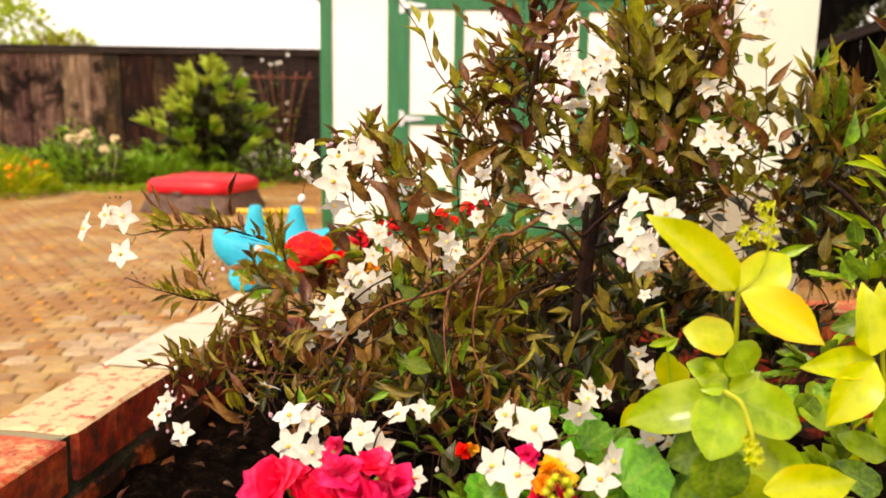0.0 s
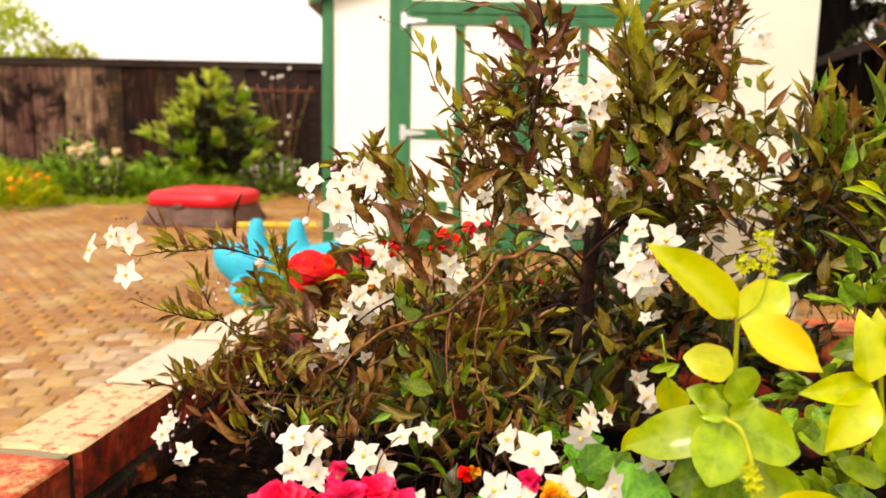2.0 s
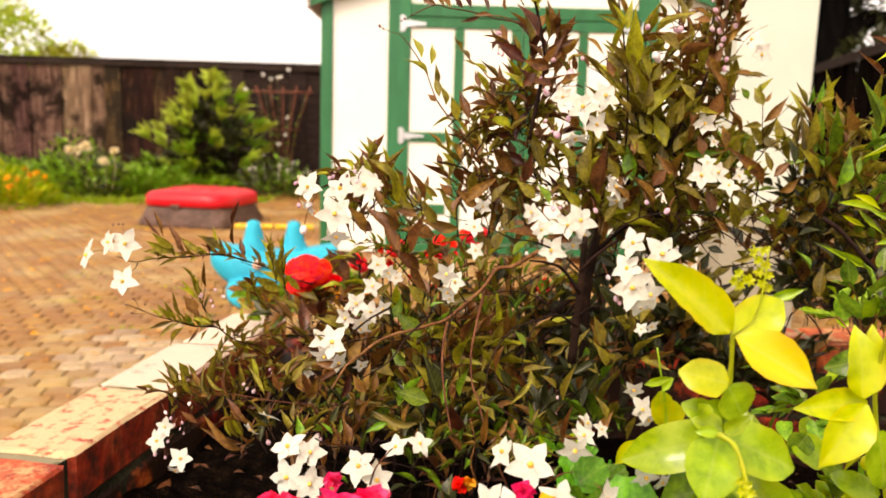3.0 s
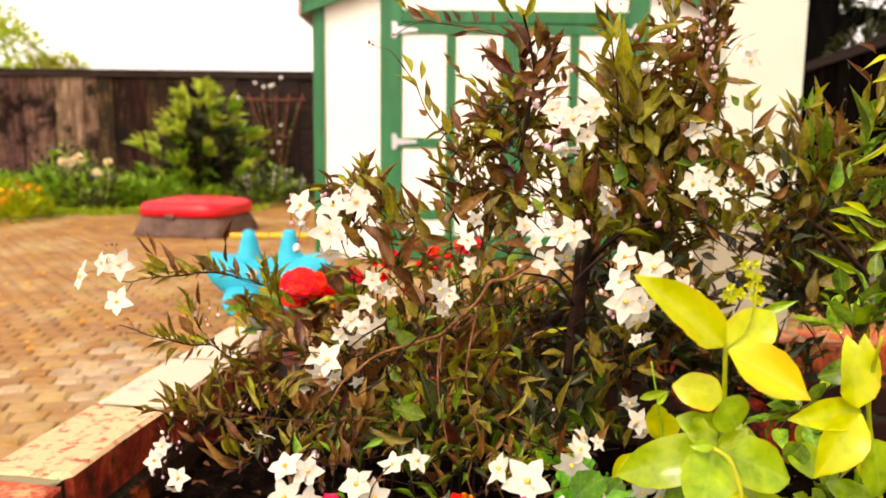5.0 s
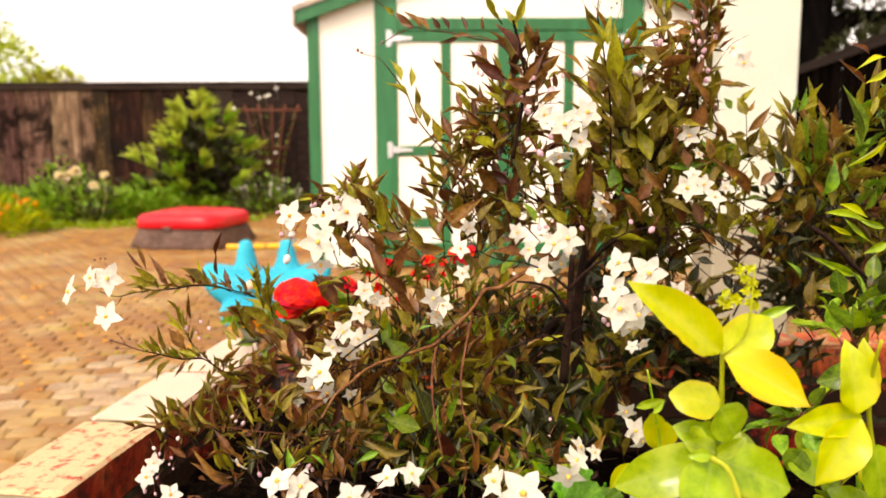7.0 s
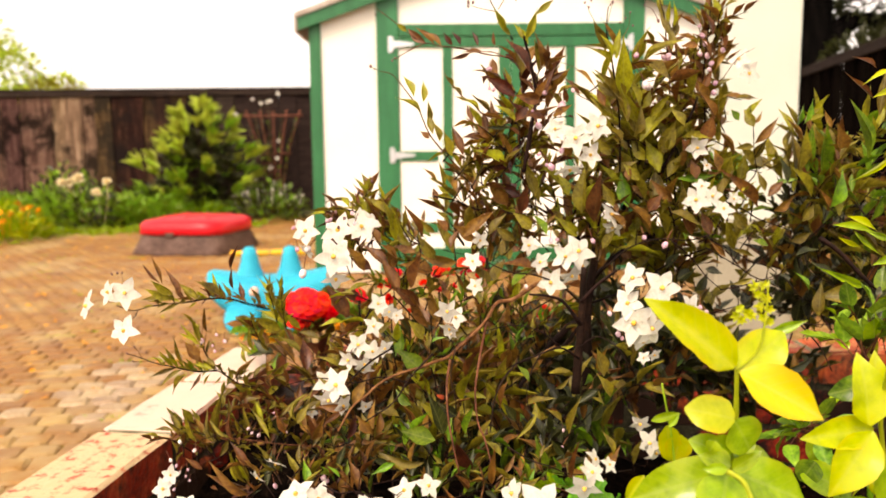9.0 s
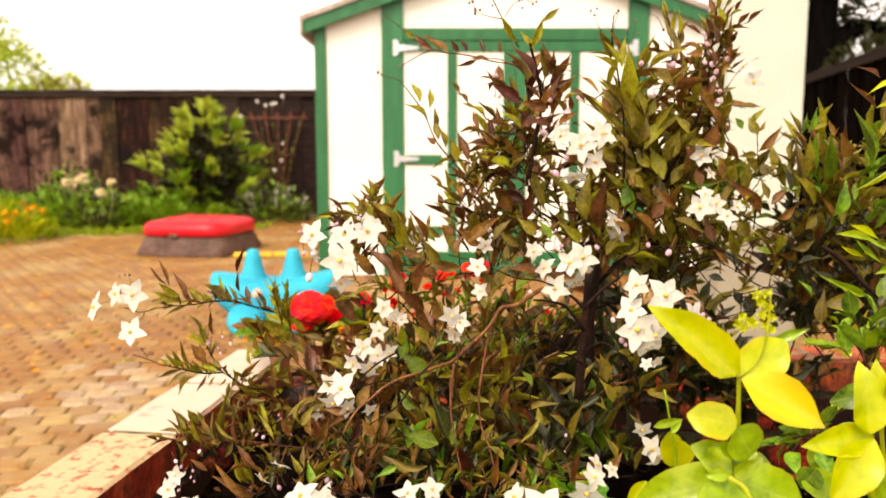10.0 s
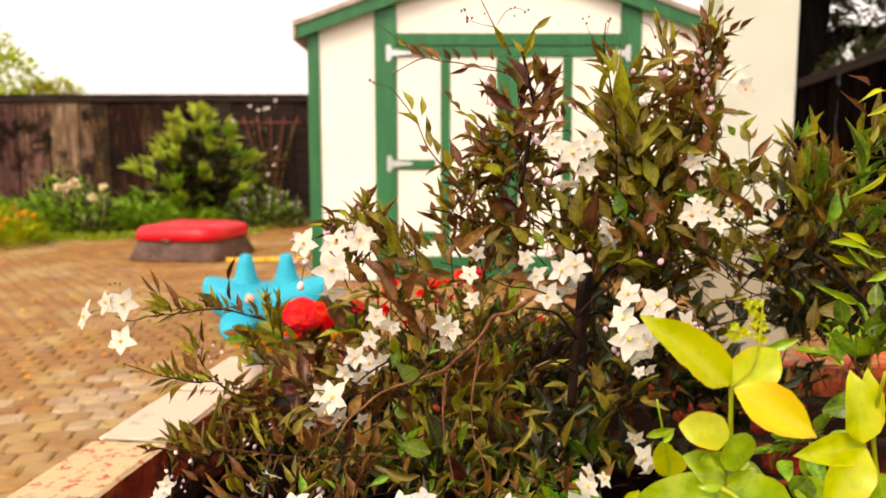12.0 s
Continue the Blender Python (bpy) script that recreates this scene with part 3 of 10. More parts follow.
# ---------------------------------------------------------------- setting
ground = part("ground", Shape().box(-300, 300, -300, 300, -0.4, -0.02), M_EARTH)
tagged(ground, "dark garden earth with thin grass around the patio", "ground", kind="structure")
patio = part("pavement", Shape().box(-6.6, 4.4, -3.0, 10.6, -0.019, -0.003), M_JOINT)
tagged(patio, "brown-orange tumbled paver patio with mossy joints", "pavement", kind="structure")


def board_fence(name, label, x0, y0, x1, y1, top, w=0.225, seed=3, mat=None):
    """A fence of upright boards with dog-eared tops under a cap, rails and posts behind."""
    g = random.Random(seed)
    root = thing(name, label, "fence", (x0, y0, 0))
    length = math.hypot(x1 - x0, y1 - y0)
    m = Matrix.Rotation(math.atan2(y1 - y0, x1 - x0), 4, "Z")
    root.matrix_local = Matrix.Translation((x0, y0, 0)) @ m
    datas = []
    for i in range(6):
        bw, h = w * g.uniform(1.02, 1.14), top - 0.042 - g.uniform(0.0, 0.02)
        e = 0.035
        ring = lambda y: [(0.004, y, 0.02), (bw - 0.004, y, 0.02), (bw - 0.004 + g.uniform(-0.004, 0.004), y, h - e), (bw - e, y, h), (e, y, h), (0.004, y, h - e)]
        datas.append(Shape().loft([ring(-0.011), ring(0.011)]).data("board", mat or (M_FENCE_GREY if i > 2 else M_FENCE)))
    dark = [d.copy() for d in datas]  # the boards nearest the shed are recoloured darker to paint in shade
    for d in dark:
        d.materials[0] = M_FENCE_DARK
    x, lap = 0.0, 0
    while x < length - w * 0.5:
        ob = new("board", datas[3 + g.randrange(3) if x < 4.6 else g.randrange(4)] if mat or x < 6.2 else dark[g.randrange(6)])
        ob.parent = root
        lap = 1 - lap
        ob.location = (x, -0.024 * lap - g.uniform(0, 0.003), g.uniform(-0.01, 0.006))
        ob.rotation_euler = (0, radians(g.uniform(-0.5, 0.5)), 0)
        x += w * g.uniform(0.9, 1.0)
    part("cap", Shape().box(-0.02, length + 0.02, -0.07, 0.09, top - 0.035, top, c=0.005), M_FENCE_DARK, root)
    part("kickboard", Shape().box(0, length, -0.066, -0.042, top - 0.1, top - 0.036, c=0.003), M_FENCE_DARK, root)
    for z in (0.35, top - 0.3):
        part("rail", Shape().box(0, length, 0.014, 0.052, z, z + 0.09), M_FENCE_DARK, root)
    for i in range(int(length / 2.4) + 1):
        part("post", Shape().box(2.4 * i, 2.4 * i + 0.09, 0.055, 0.145, -0.02, top - 0.036), M_FENCE_DARK, root)
    return root


board_fence("board_fence", "tall weathered brown board fence with a dark cap rail", -9.5, 11.3, 5.2, 11.3, 1.76)
board_fence("board_fence", "side board fence coloured near black for shade, receding beside the tree", 4.86, 11.2, 2.6, 0.6, 1.80, seed=5, mat=M_FENCE_SIDE)

# ---------------------------------------------------------------- shed
shed = thing("shed", "cream garden shed with green trim and double doors", "shed", (0.545, 5.5, 0))
W, EAVE, RISE, DEEP = 1.385, 1.735, 0.355, 2.4


def roofline(x):
    return EAVE + 0.05 + RISE * (W - abs(x))


def gable(y0, y1):
    ring = lambda y: [(-W, y, 0.02), (W, y, 0.02), (W, y, roofline(W)), (0, y, roofline(0)), (-W, y, roofline(W))]
    return Shape().loft([ring(y1), ring(y0)])


part("front_wall", gable(0.0, 0.05), M_CREAM, shed)
part("back_wall", gable(DEEP - 0.05, DEEP), M_CREAM, shed)
for s in (-1, 1):
    part("side_wall", Shape().box(min(s * W, s * (W - 0.05)), max(s * W, s * (W - 0.05)), 0.052, DEEP - 0.052, 0.02, roofline(W)), M_CREAM, shed)
    part("corner_board", Shape().box(min(s * (W - 0.075), s * (W + 0.005)), max(s * (W - 0.075), s * (W + 0.005)), -0.02, -0.001, 0.02, roofline(W) - 0.02, c=0.003), M_GREEN, shed)
    lo, hi = (-0.93, -0.78) if s < 0 else (0.76, 0.905)
    part("door_jamb", Shape().box(lo, hi, -0.024, -0.001, 0.03, roofline(max(abs(lo), abs(hi))) - 0.03, c=0.003), M_GREEN, shed)
    # roof slope: shingled slab and the rake board under its front edge
    e = W + 0.09
    slab = lambda y: [(0, y, roofline(0) + 0.012), (s * e, y, roofline(e) + 0.012), (s * e, y, roofline(e) + 0.047), (0, y, roofline(0) + 0.047)]
    part("roof", Shape().loft([slab(-0.09), slab(DEEP + 0.14)]), M_ROOF, shed, "grey-tan shingle roof slope")
    rake = lambda y: [(0, y, roofline(0) - 0.085), (s * (e - 0.02), y, roofline(e - 0.02) - 0.075), (s * (e - 0.02), y, roofline(e - 0.02) + 0.008), (0, y, roofline(0) + 0.008)]
    part("rake_board", Shape().loft([rake(-0.075), rake(-0.052)]), M_GREEN, shed)
    soffit = lambda y: [(0, y, roofline(0) - 0.006), (s * (e - 0.02), y, roofline(e - 0.02) - 0.006), (s * (e - 0.02), y, roofline(e - 0.02) + 0.006), (0, y, roofline(0) + 0.006)]
    part("soffit", Shape().loft([soffit(-0.05), soffit(-0.03)]), M_CREAM, shed)
    part("eave_board", Shape().box(min(s * e, s * (e - 0.02)), max(s * e, s * (e - 0.02)), -0.1, DEEP + 0.1, roofline(e) - 0.08, roofline(e) + 0.008), M_ROOF, shed)
part("lintel", Shape().box(-0.778, 0.758, -0.03, -0.001, 1.645, 1.728, c=0.004), M_GREEN, shed)
part("threshold", Shape().box(-0.778, 0.758, -0.03, -0.001, 0.03, 0.09, c=0.004), M_GREEN, shed)
for s, (a, b) in ((-1, (-0.775, -0.012)), (1, (-0.008, 0.755))):
    door = part("door", Shape().box(a, b, -0.012, -0.001, 0.1, 1.642), M_CREAM, shed, "cream door leaf framed in green")
    part("top_rail", Shape().box(a, b, -0.024, -0.0125, 1.572, 1.641, c=0.003), M_GREEN, door)
    part("bottom_rail", Shape().box(a, b, -0.024, -0.0125, 0.1, 0.19, c=0.003), M_GREEN, door)
    inner = (b - 0.08, b) if s < 0 else (a, a + 0.075)
    part("meeting_stile", Shape().box(*inner, -0.024, -0.0125, 0.192, 1.57, c=0.003), M_GREEN, door)
    mid = -0.445 if s < 0 else 0.40
    part("batten", Shape().box(mid - 0.033, mid + 0.033, -0.024, -0.0125, 0.192, 1.57, c=0.003), M_GREEN, door)
    stub = (a, mid - 0.07) if s < 0 else (mid + 0.07, b)
    for z in (0.80, 0.3):
        part("hinge_rail", Shape().box(*stub, -0.023, -0.0125, z, z + 0.07, c=0.003), M_GREEN, door)
    for z in (1.595, 0.842, 0.335):
        x = a - 0.06 if s < 0 else b + 0.06
        hinge = Shape().box(min(x - 0.015, x + 0.015), x + 0.015, -0.032, -0.0245, z - 0.055, z + 0.055, c=0.002)
        tip = x - s * 0.16
        hinge.loft([[(x, y, z - 0.026), (tip, y, z - 0.008), (tip, y, z + 0.008), (x, y, z + 0.026)] for y in (-0.0335, -0.0285)])
        hinge.tube([(x - s * 0.018, -0.034, z - 0.045), (x - s * 0.018, -0.034, z + 0.045)], 0.006, 0.006, 6)
        part("hinge", hinge, M_STEEL, door, "galvanised tee hinge")
latch = Shape().box(-0.075, 0.055, -0.035, -0.0245, 1.06, 1.095, c=0.004)
latch.tube([(-0.02, -0.035, 1.078), (-0.02, -0.06, 1.078), (0.02, -0.06, 1.078)], 0.007, 0.007, 6)
part("latch", latch, M_STEEL, shed, "steel door latch", smooth=True)

# ---------------------------------------------------------------- pillar and brick planter
pillar = thing("pillar", "square white-painted pillar with a darker beige lower part beyond the planter", "pillar", (1.24, 3.12, 0))
part("shaft", Shape().box(-0.147, 0.147, -0.12, 0.12, 0.6, 2.75, c=0.006), M_WHITE, pillar)
# the lowest 0.6 m is a separate block in a darker beige
part("lower_block", Shape().box(-0.155, 0.155, -0.128, 0.128, -0.003, 0.6, c=0.008), M_PILLAR_LOW, pillar, "darker beige lower block")

WALL_TOP = 0.55
planter = thing("brick_planter", "low raised planter of worn red bricks with cream lime stains and painted sky glare", "planter", (0, 0, 0), kind="structure")
BRICKS = []
for i in range(5):
    g = random.Random(20 + i)
    s = Shape()
    rings = []
    for z, k in ((-0.0285, 0.004), (-0.025, 0.0), (0.0245, 0.0), (0.0285, 0.005)):
        hx, hy = 0.049 - k, 0.0985 - k
        c = 0.006
        rings.append([(x + g.uniform(-0.0018, 0.0018), y + g.uniform(-0.0018, 0.0018), z + g.uniform(-0.0012, 0.0012)) for x, y in
                      ((-hx + c, -hy), (0, -hy), (hx - c, -hy), (hx, -hy + c), (hx, 0), (hx, hy - c), (hx - c, hy), (0, hy), (-hx + c, hy), (-hx, hy - c), (-hx, 0), (-hx, -hy + c))])
    BRICKS.append(s.loft(rings))
BRICK_DATA = [b.data("brick", M_BRICK) for b in BRICKS]
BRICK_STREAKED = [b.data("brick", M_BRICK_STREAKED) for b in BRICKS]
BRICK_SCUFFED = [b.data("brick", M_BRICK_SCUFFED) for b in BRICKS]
BRICK_GLARE = [b.data("brick", M_BRICK_GLARE) for b in BRICKS]


def brick_wall(x0, y0, x1, y1, courses=8, worn=(), streaked=(), seed=1, shift=0.0):
    """A wall one brick wide in running bond, its mortar set back in the joints; worn: cap bricks with sky glare painted
    on top.
    """
    g = random.Random(seed)
    length, a = math.hypot(x1 - x0, y1 - y0), math.atan2(y1 - y0, x1 - x0) - math.pi / 2
    base = Matrix.Translation((x0, y0, 0)) @ Matrix.Rotation(a, 4, "Z")
    pitch, high = 0.2085, 0.068
    part("mortar", Shape().box(-0.043, 0.043, 0, length, -0.02, WALL_TOP - 0.004, m=base), M_MORTAR, planter)
    for c in range(courses):
        z = WALL_TOP - 0.0285 - high * c
        y, n = shift + (0.0 if c % 2 == 0 else -pitch / 2), 0
        while y < length - 0.05:
            if y > -0.12:
                d = BRICK_GLARE if (c == 0 and n in worn) else BRICK_STREAKED if (c == 0 and n in streaked) else BRICK_SCUFFED if c == 0 else BRICK_DATA
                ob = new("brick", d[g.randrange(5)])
                ob.parent = planter
                ob.matrix_local = base @ pose(g.uniform(-0.0025, 0.0025), y + 0.0985, z + (g.uniform(-0.002, 0.002) if c == 0 else 0), g.uniform(-0.5, 0.5), g.uniform(-0.6, 0.6), g.uniform(-1, 1) + (180 if g.random() < 0.5 else 0))
            y += pitch
            n += 1


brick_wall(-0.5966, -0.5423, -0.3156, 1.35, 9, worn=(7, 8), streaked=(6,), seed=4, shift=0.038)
brick_wall(-0.54, -0.6, 1.35, -0.6, 9, seed=6)
brick_wall(-0.20, 1.31, 1.35, 1.30, 9, seed=8)
brick_wall(1.40, -0.65, 1.40, 1.24, 9, seed=9)

# soil, uneven, inside the walls
g = random.Random(11)
soil = Shape()
nx, ny = 46, 40
vs = []
for j in range(ny):
    for i in range(nx):
        x, y = -0.57 + 1.925 * i / (nx - 1), -0.55 + 1.8 * j / (ny - 1)
        x = max(x, -0.49 + 0.1485 * y)
        z = 0.45 - 0.11 * min(1.0, max(0.0, (x + 0.25) / 0.9)) + 0.024 * noise.noise((x * 4, y * 4, 0)) + 0.014 * noise.noise((x * 17, y * 17, 3)) + 0.006 * g.uniform(-1, 1)
        vs.append((x, y, z))
soil.add(vs, [(j * nx + i, j * nx + i + 1, (j + 1) * nx + i + 1, (j + 1) * nx + i) for j in range(ny - 1) for i in range(nx - 1)])
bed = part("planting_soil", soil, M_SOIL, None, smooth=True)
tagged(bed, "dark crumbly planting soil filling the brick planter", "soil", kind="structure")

# ---------------------------------------------------------------- toys
sandbox = thing("sandbox", "brown moulded plastic sandbox with a red lid on the patio", "sandbox", (-2.125, 7.02, 0))
sandbox.rotation_euler = (0, 0, radians(-11))


def rounded(hx, hy, z, power=3.2, n=40, ripple=0.0):
    out = []
    for j in range(n):
        a = 2 * math.pi * j / n
        c, s = math.cos(a), math.sin(a)
        k = (abs(c) ** power + abs(s) ** power) ** (-1 / power) * (1 + ripple * math.sin(7 * a))
        out.append((hx * k * c, hy * k * s, z))
    return out


part("basin", Shape().loft([rounded(0.43, 0.46, 0.0, 7, ripple=0.008), rounded(0.43, 0.46, 0.03, 7, ripple=0.008), rounded(0.385, 0.41, 0.15, 6, ripple=0.006), rounded(0.37, 0.395, 0.185, 6)]), M_BROWN, sandbox, "brown basin shaped like rough stone", smooth=True)
part("lid", Shape().loft([rounded(0.385, 0.41, 0.178, 5), rounded(0.4, 0.425, 0.186, 5), rounded(0.395, 0.42, 0.262, 5), rounded(0.365, 0.39, 0.292, 4.5), rounded(0.25, 0.27, 0.312, 4), rounded(0.08, 0.08, 0.316, 4)]), M_RED, sandbox, "glossy red lid", smooth=True)
for x in (-0.2, 0.0, 0.2):
    part("lid_rib", Shape().box(x - 0.018, x + 0.018, -0.22, 0.22, 0.285, 0.323, c=0.008), M_RED, sandbox)
part("lid_catch", Shape().box(-0.08, 0.0, -0.437, -0.42, 0.165, 0.2, c=0.004), M_BROWN, sandbox)

rocker = thing("seesaw_rocker", "turquoise plastic two-seat rocker with yellow handlebars on the patio", "seesaw", (-0.85, 4.02, 0))
rocker.rotation_euler = (0, 0, radians(6))


def hull(x):
    """Bottom, top and half width of the rocker's body at x along it."""
    u = x / 0.32
    return 0.004 + 0.12 * abs(u) ** 3, 0.235 + 0.065 * u * u, 0.17 * (1 - 0.2 * u * u)


rings = []
for i in range(21):
    a0 = math.pi * (i / 20 - 0.5)
    x = 0.32 * math.sin(a0)
    lo, hi, hw = hull(x)
    k = 0.3 + 0.7 * max(0.0, math.cos(a0)) ** 0.42
    m, h = (lo + hi) / 2 + 0.012, (hi - lo) / 2 * k
    rings.append([(x, hw * k * math.copysign(abs(math.cos(a)) ** 0.7, math.cos(a)), m + h * math.copysign(abs(math.sin(a)) ** 0.7, math.sin(a))) for a in (2 * math.pi * j / 16 for j in range(16))])
part("hull", Shape().loft(rings), M_TEAL, rocker, smooth=True)
for s in (-1, 1):
    foot = []
    for y, rx, z in ((-0.06, 0.1, 0.08), (-0.18, 0.095, 0.07), (-0.25, 0.085, 0.06), (-0.3, 0.07, 0.05), (-0.33, 0.045, 0.042), (-0.34, 0.015, 0.038)):
        foot.append([(0.13 * s + rx * math.cos(a), y, z * (1 + 0.85 * math.sin(a)) + 0.002) for a in (2 * math.pi * j / 14 for j in range(14))])
    part("foot", Shape().loft(foot), M_TEAL, rocker, smooth=True)
for x in (-0.11, 0.095):
    tower = []
    for z, rx, ry in ((0.16, 0.12, 0.1), (0.21, 0.1, 0.085), (0.25, 0.072, 0.066), (0.29, 0.055, 0.055), (0.345, 0.042, 0.047), (0.382, 0.034, 0.04), (0.395, 0.02, 0.028)):
        tower.append([(x + rx * math.cos(a), ry * math.sin(a), z) for a in (2 * math.pi * j / 14 for j in range(14))])
    tw = part("handle_tower", Shape().loft(tower), M_TEAL, rocker, smooth=True)
    bar = Shape().tube([(x + q, 0.01, 0.362) for q in (-0.097, -0.092, -0.05, 0, 0.05, 0.092, 0.097)], 0.016, 0.016, 10)
    part("handlebar", bar, M_YELLOW, tw, "yellow handlebar", smooth=True)
part("eye_disc", Shape().tube([(-0.075, -0.13, 0.19), (-0.075, -0.185, 0.19)], 0.024, 0.021, 14), M_PEACH, rocker, "round peach-coloured disc", smooth=True)

# ---------------------------------------------------------------- trees and border planting
def leaf_mass(shape, rng, c, r, n, size, slim=0.4, flat=0.6):
    """n blades strewn through an uneven ball."""
    c = Vector(c)
    for _ in range(n):
        d = Vector((rng.gauss(0, 1), rng.gauss(0, 1), rng.gauss(0, 1))).normalized()
        k = rng.uniform(0.25, 1.0) ** 0.5
        p = c + Vector((d.x * r[0], d.y * r[1], d.z * r[2])) * k
        way = (d + Vector((rng.uniform(-1, 1), rng.uniform(-1, 1), rng.uniform(-0.6, 1.0))) * flat).normalized()
        ln = size * rng.uniform(0.6, 1.25)
        m = Matrix.Translation(p) @ basis(way, roll=rng.uniform(-1, 1)) @ Matrix.Diagonal((ln * slim, ln, ln, 1))
        shape.blade(LANCE[rng.randrange(4)], m)


def tree(name, label, at, trunk_r, height, limbs, blobs, leaf, tone, seed, per):
    root = thing(name, label, "tree", at)
    g = random.Random(seed)
    part("trunk", Shape().tube(curve([(0, 0, -0.05), (0.05, 0.02, height * 0.3), (-0.04, 0, height * 0.65), (0.06, 0.03, height)], 12), trunk_r, trunk_r * 0.5, 10, 0.08, g), M_TREEBARK, root, smooth=True)
    for i, (x, y, z) in enumerate(limbs):
        part("limb", Shape().tube(curve([(0, 0, height * 0.5 + 0.1 * i), (x * 0.4, y * 0.4, height * 0.62 + 0.25 * z + 0.1 * i), (x, y, height * 0.6 + z)], 9), trunk_r * 0.42, trunk_r * 0.1, 7, 0.1, g), M_TREEBARK, root, smooth=True)
    crown = Shape()
    for x, y, z, r in blobs:
        leaf_mass(crown, g, (x, y, z), (r, r, r * 0.8), int(per * r * r), leaf)
    part("crown", crown, LEAF[tone, True], root, smooth=True, kind="stuff")
    return root


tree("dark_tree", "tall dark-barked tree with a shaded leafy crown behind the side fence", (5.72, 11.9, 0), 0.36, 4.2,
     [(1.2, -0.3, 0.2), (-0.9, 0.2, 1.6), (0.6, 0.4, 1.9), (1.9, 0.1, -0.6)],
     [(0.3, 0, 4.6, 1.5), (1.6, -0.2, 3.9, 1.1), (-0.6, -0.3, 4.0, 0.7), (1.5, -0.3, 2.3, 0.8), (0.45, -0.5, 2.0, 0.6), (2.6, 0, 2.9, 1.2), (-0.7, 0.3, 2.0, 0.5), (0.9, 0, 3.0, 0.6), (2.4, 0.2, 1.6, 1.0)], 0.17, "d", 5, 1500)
tree("green_tree", "bright green leafy tree beyond the board fence", (-9.75, 20.5, 0), 0.16, 2.3,
     [(0.6, 0, 0.5), (-0.6, 0.2, 0.6)],
     [(-1.2, 0, 2.9, 1.0), (-0.4, 0, 2.2, 0.8), (-2.2, 0.2, 3.6, 1.2), (0.3, 0.1, 2.5, 0.45), (-1.6, 0, 1.8, 1.0), (-3.2, 0, 2.6, 1.4)], 0.2, "t", 6, 560)
shade = thing("autumn_shrub", "thin amber-leaved shrub top beyond the board fence", "shrub", (-9.2, 19.4, 0))
g = random.Random(61)
sh = Shape()
leaf_mass(sh, g, (0, 0, 2.15), (0.8, 0.5, 0.55), 620, 0.14)
part("crown", sh, LEAF["v", True], shade, smooth=True, kind="stuff")
tw = Shape()
for i in range(9):
    tw.tube(curve([(g.uniform(-0.1, 0.1), 0, 0), (g.uniform(-0.3, 0.3), 0, 1.2), (g.uniform(-0.8, 0.8), g.uniform(-0.3, 0.3), g.uniform(2.2, 3.3))], 7), 0.03, 0.006, 5)
part("stemwork", tw, M_TWIG, shade)


def bush(name, label, at, height, radius, leaf, seed, slim=0.3):
    """A rounded bush: near-black foliage within, tiers of upright rosettes of paler young leaves at the ends of the
    shoots.
    """
    root = thing(name, label, "bush", at)
    g = random.Random(seed)
    stems = Shape()
    masses = {t: Shape() for t in "dgnt"}

    def rosette(tip, out, tone, k, ln, spread):
        for q in range(k):
            d = (out + Vector((g.uniform(-1, 1), g.uniform(-1, 1), g.uniform(-0.7, 0.7))) * spread).normalized()
            w = ln * g.uniform(0.7, 1.2)
            masses[tone].blade(LANCE[g.randrange(4)], Matrix.Translation(tip - out * ln * 0.3 * g.random()) @ basis(d, roll=g.uniform(-0.8, 0.8)) @ Matrix.Diagonal((w * slim, w, w, 1)))

    def width(h):
        # a broad round skirt under a narrower crown that ends in a spike
        knots = ((0.0, 0.7), (0.25, 1.0), (0.58, 1.0), (0.67, 0.6), (0.82, 0.58), (0.91, 0.3), (1.0, 0.05))
        for (h0, w0), (h1, w1) in zip(knots, knots[1:]):
            if h <= h1:
                return radius * (w0 + (w1 - w0) * (h - h0) / (h1 - h0))
        return 0.05 * radius

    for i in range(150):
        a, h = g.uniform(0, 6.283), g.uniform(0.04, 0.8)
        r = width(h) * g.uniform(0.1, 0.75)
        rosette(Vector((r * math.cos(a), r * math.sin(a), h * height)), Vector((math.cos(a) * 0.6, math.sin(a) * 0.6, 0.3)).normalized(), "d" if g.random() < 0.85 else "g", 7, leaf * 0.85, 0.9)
    for i in range(28):
        # each limb carries three rosettes close together, with dark gaps between the limbs
        a, h = i * 2.399 + g.uniform(-0.25, 0.25), 0.12 + 0.88 * (i + 0.5) / 28
        for k in range(3):
            b, hk = a + g.uniform(-0.25, 0.25), min(1.0, h + g.uniform(-0.05, 0.05))
            r = width(hk) * g.uniform(0.8, 1.1)
            tip = Vector((r * math.cos(b), r * math.sin(b), hk * height))
            out = Vector((math.cos(b) * 0.7, math.sin(b) * 0.7, 0.45 + 0.5 * hk)).normalized()
            stems.tube(curve([tip * 0.15, Vector((tip.x * 0.5, tip.y * 0.5, tip.z * 0.6)), tip], 5), 0.011, 0.004, 4)
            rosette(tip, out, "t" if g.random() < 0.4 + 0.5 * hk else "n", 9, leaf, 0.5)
    part("stemwork", stems, M_BARK, root)
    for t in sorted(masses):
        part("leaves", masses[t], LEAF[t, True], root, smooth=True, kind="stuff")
    return root


bush("laurel_bush", "round glossy green bush with upright pale shoots by the fence", (-3.04, 10.3, 0), 1.45, 0.68, 0.22, 7, 0.24)

M_CREAMBLOOM = surface("cream_rose_petal", [(0.86, 0.7, 0.34), (0.92, 0.88, 0.7)], 40, 0.5, 0.3, 4, 0.1, through_light=0.25)

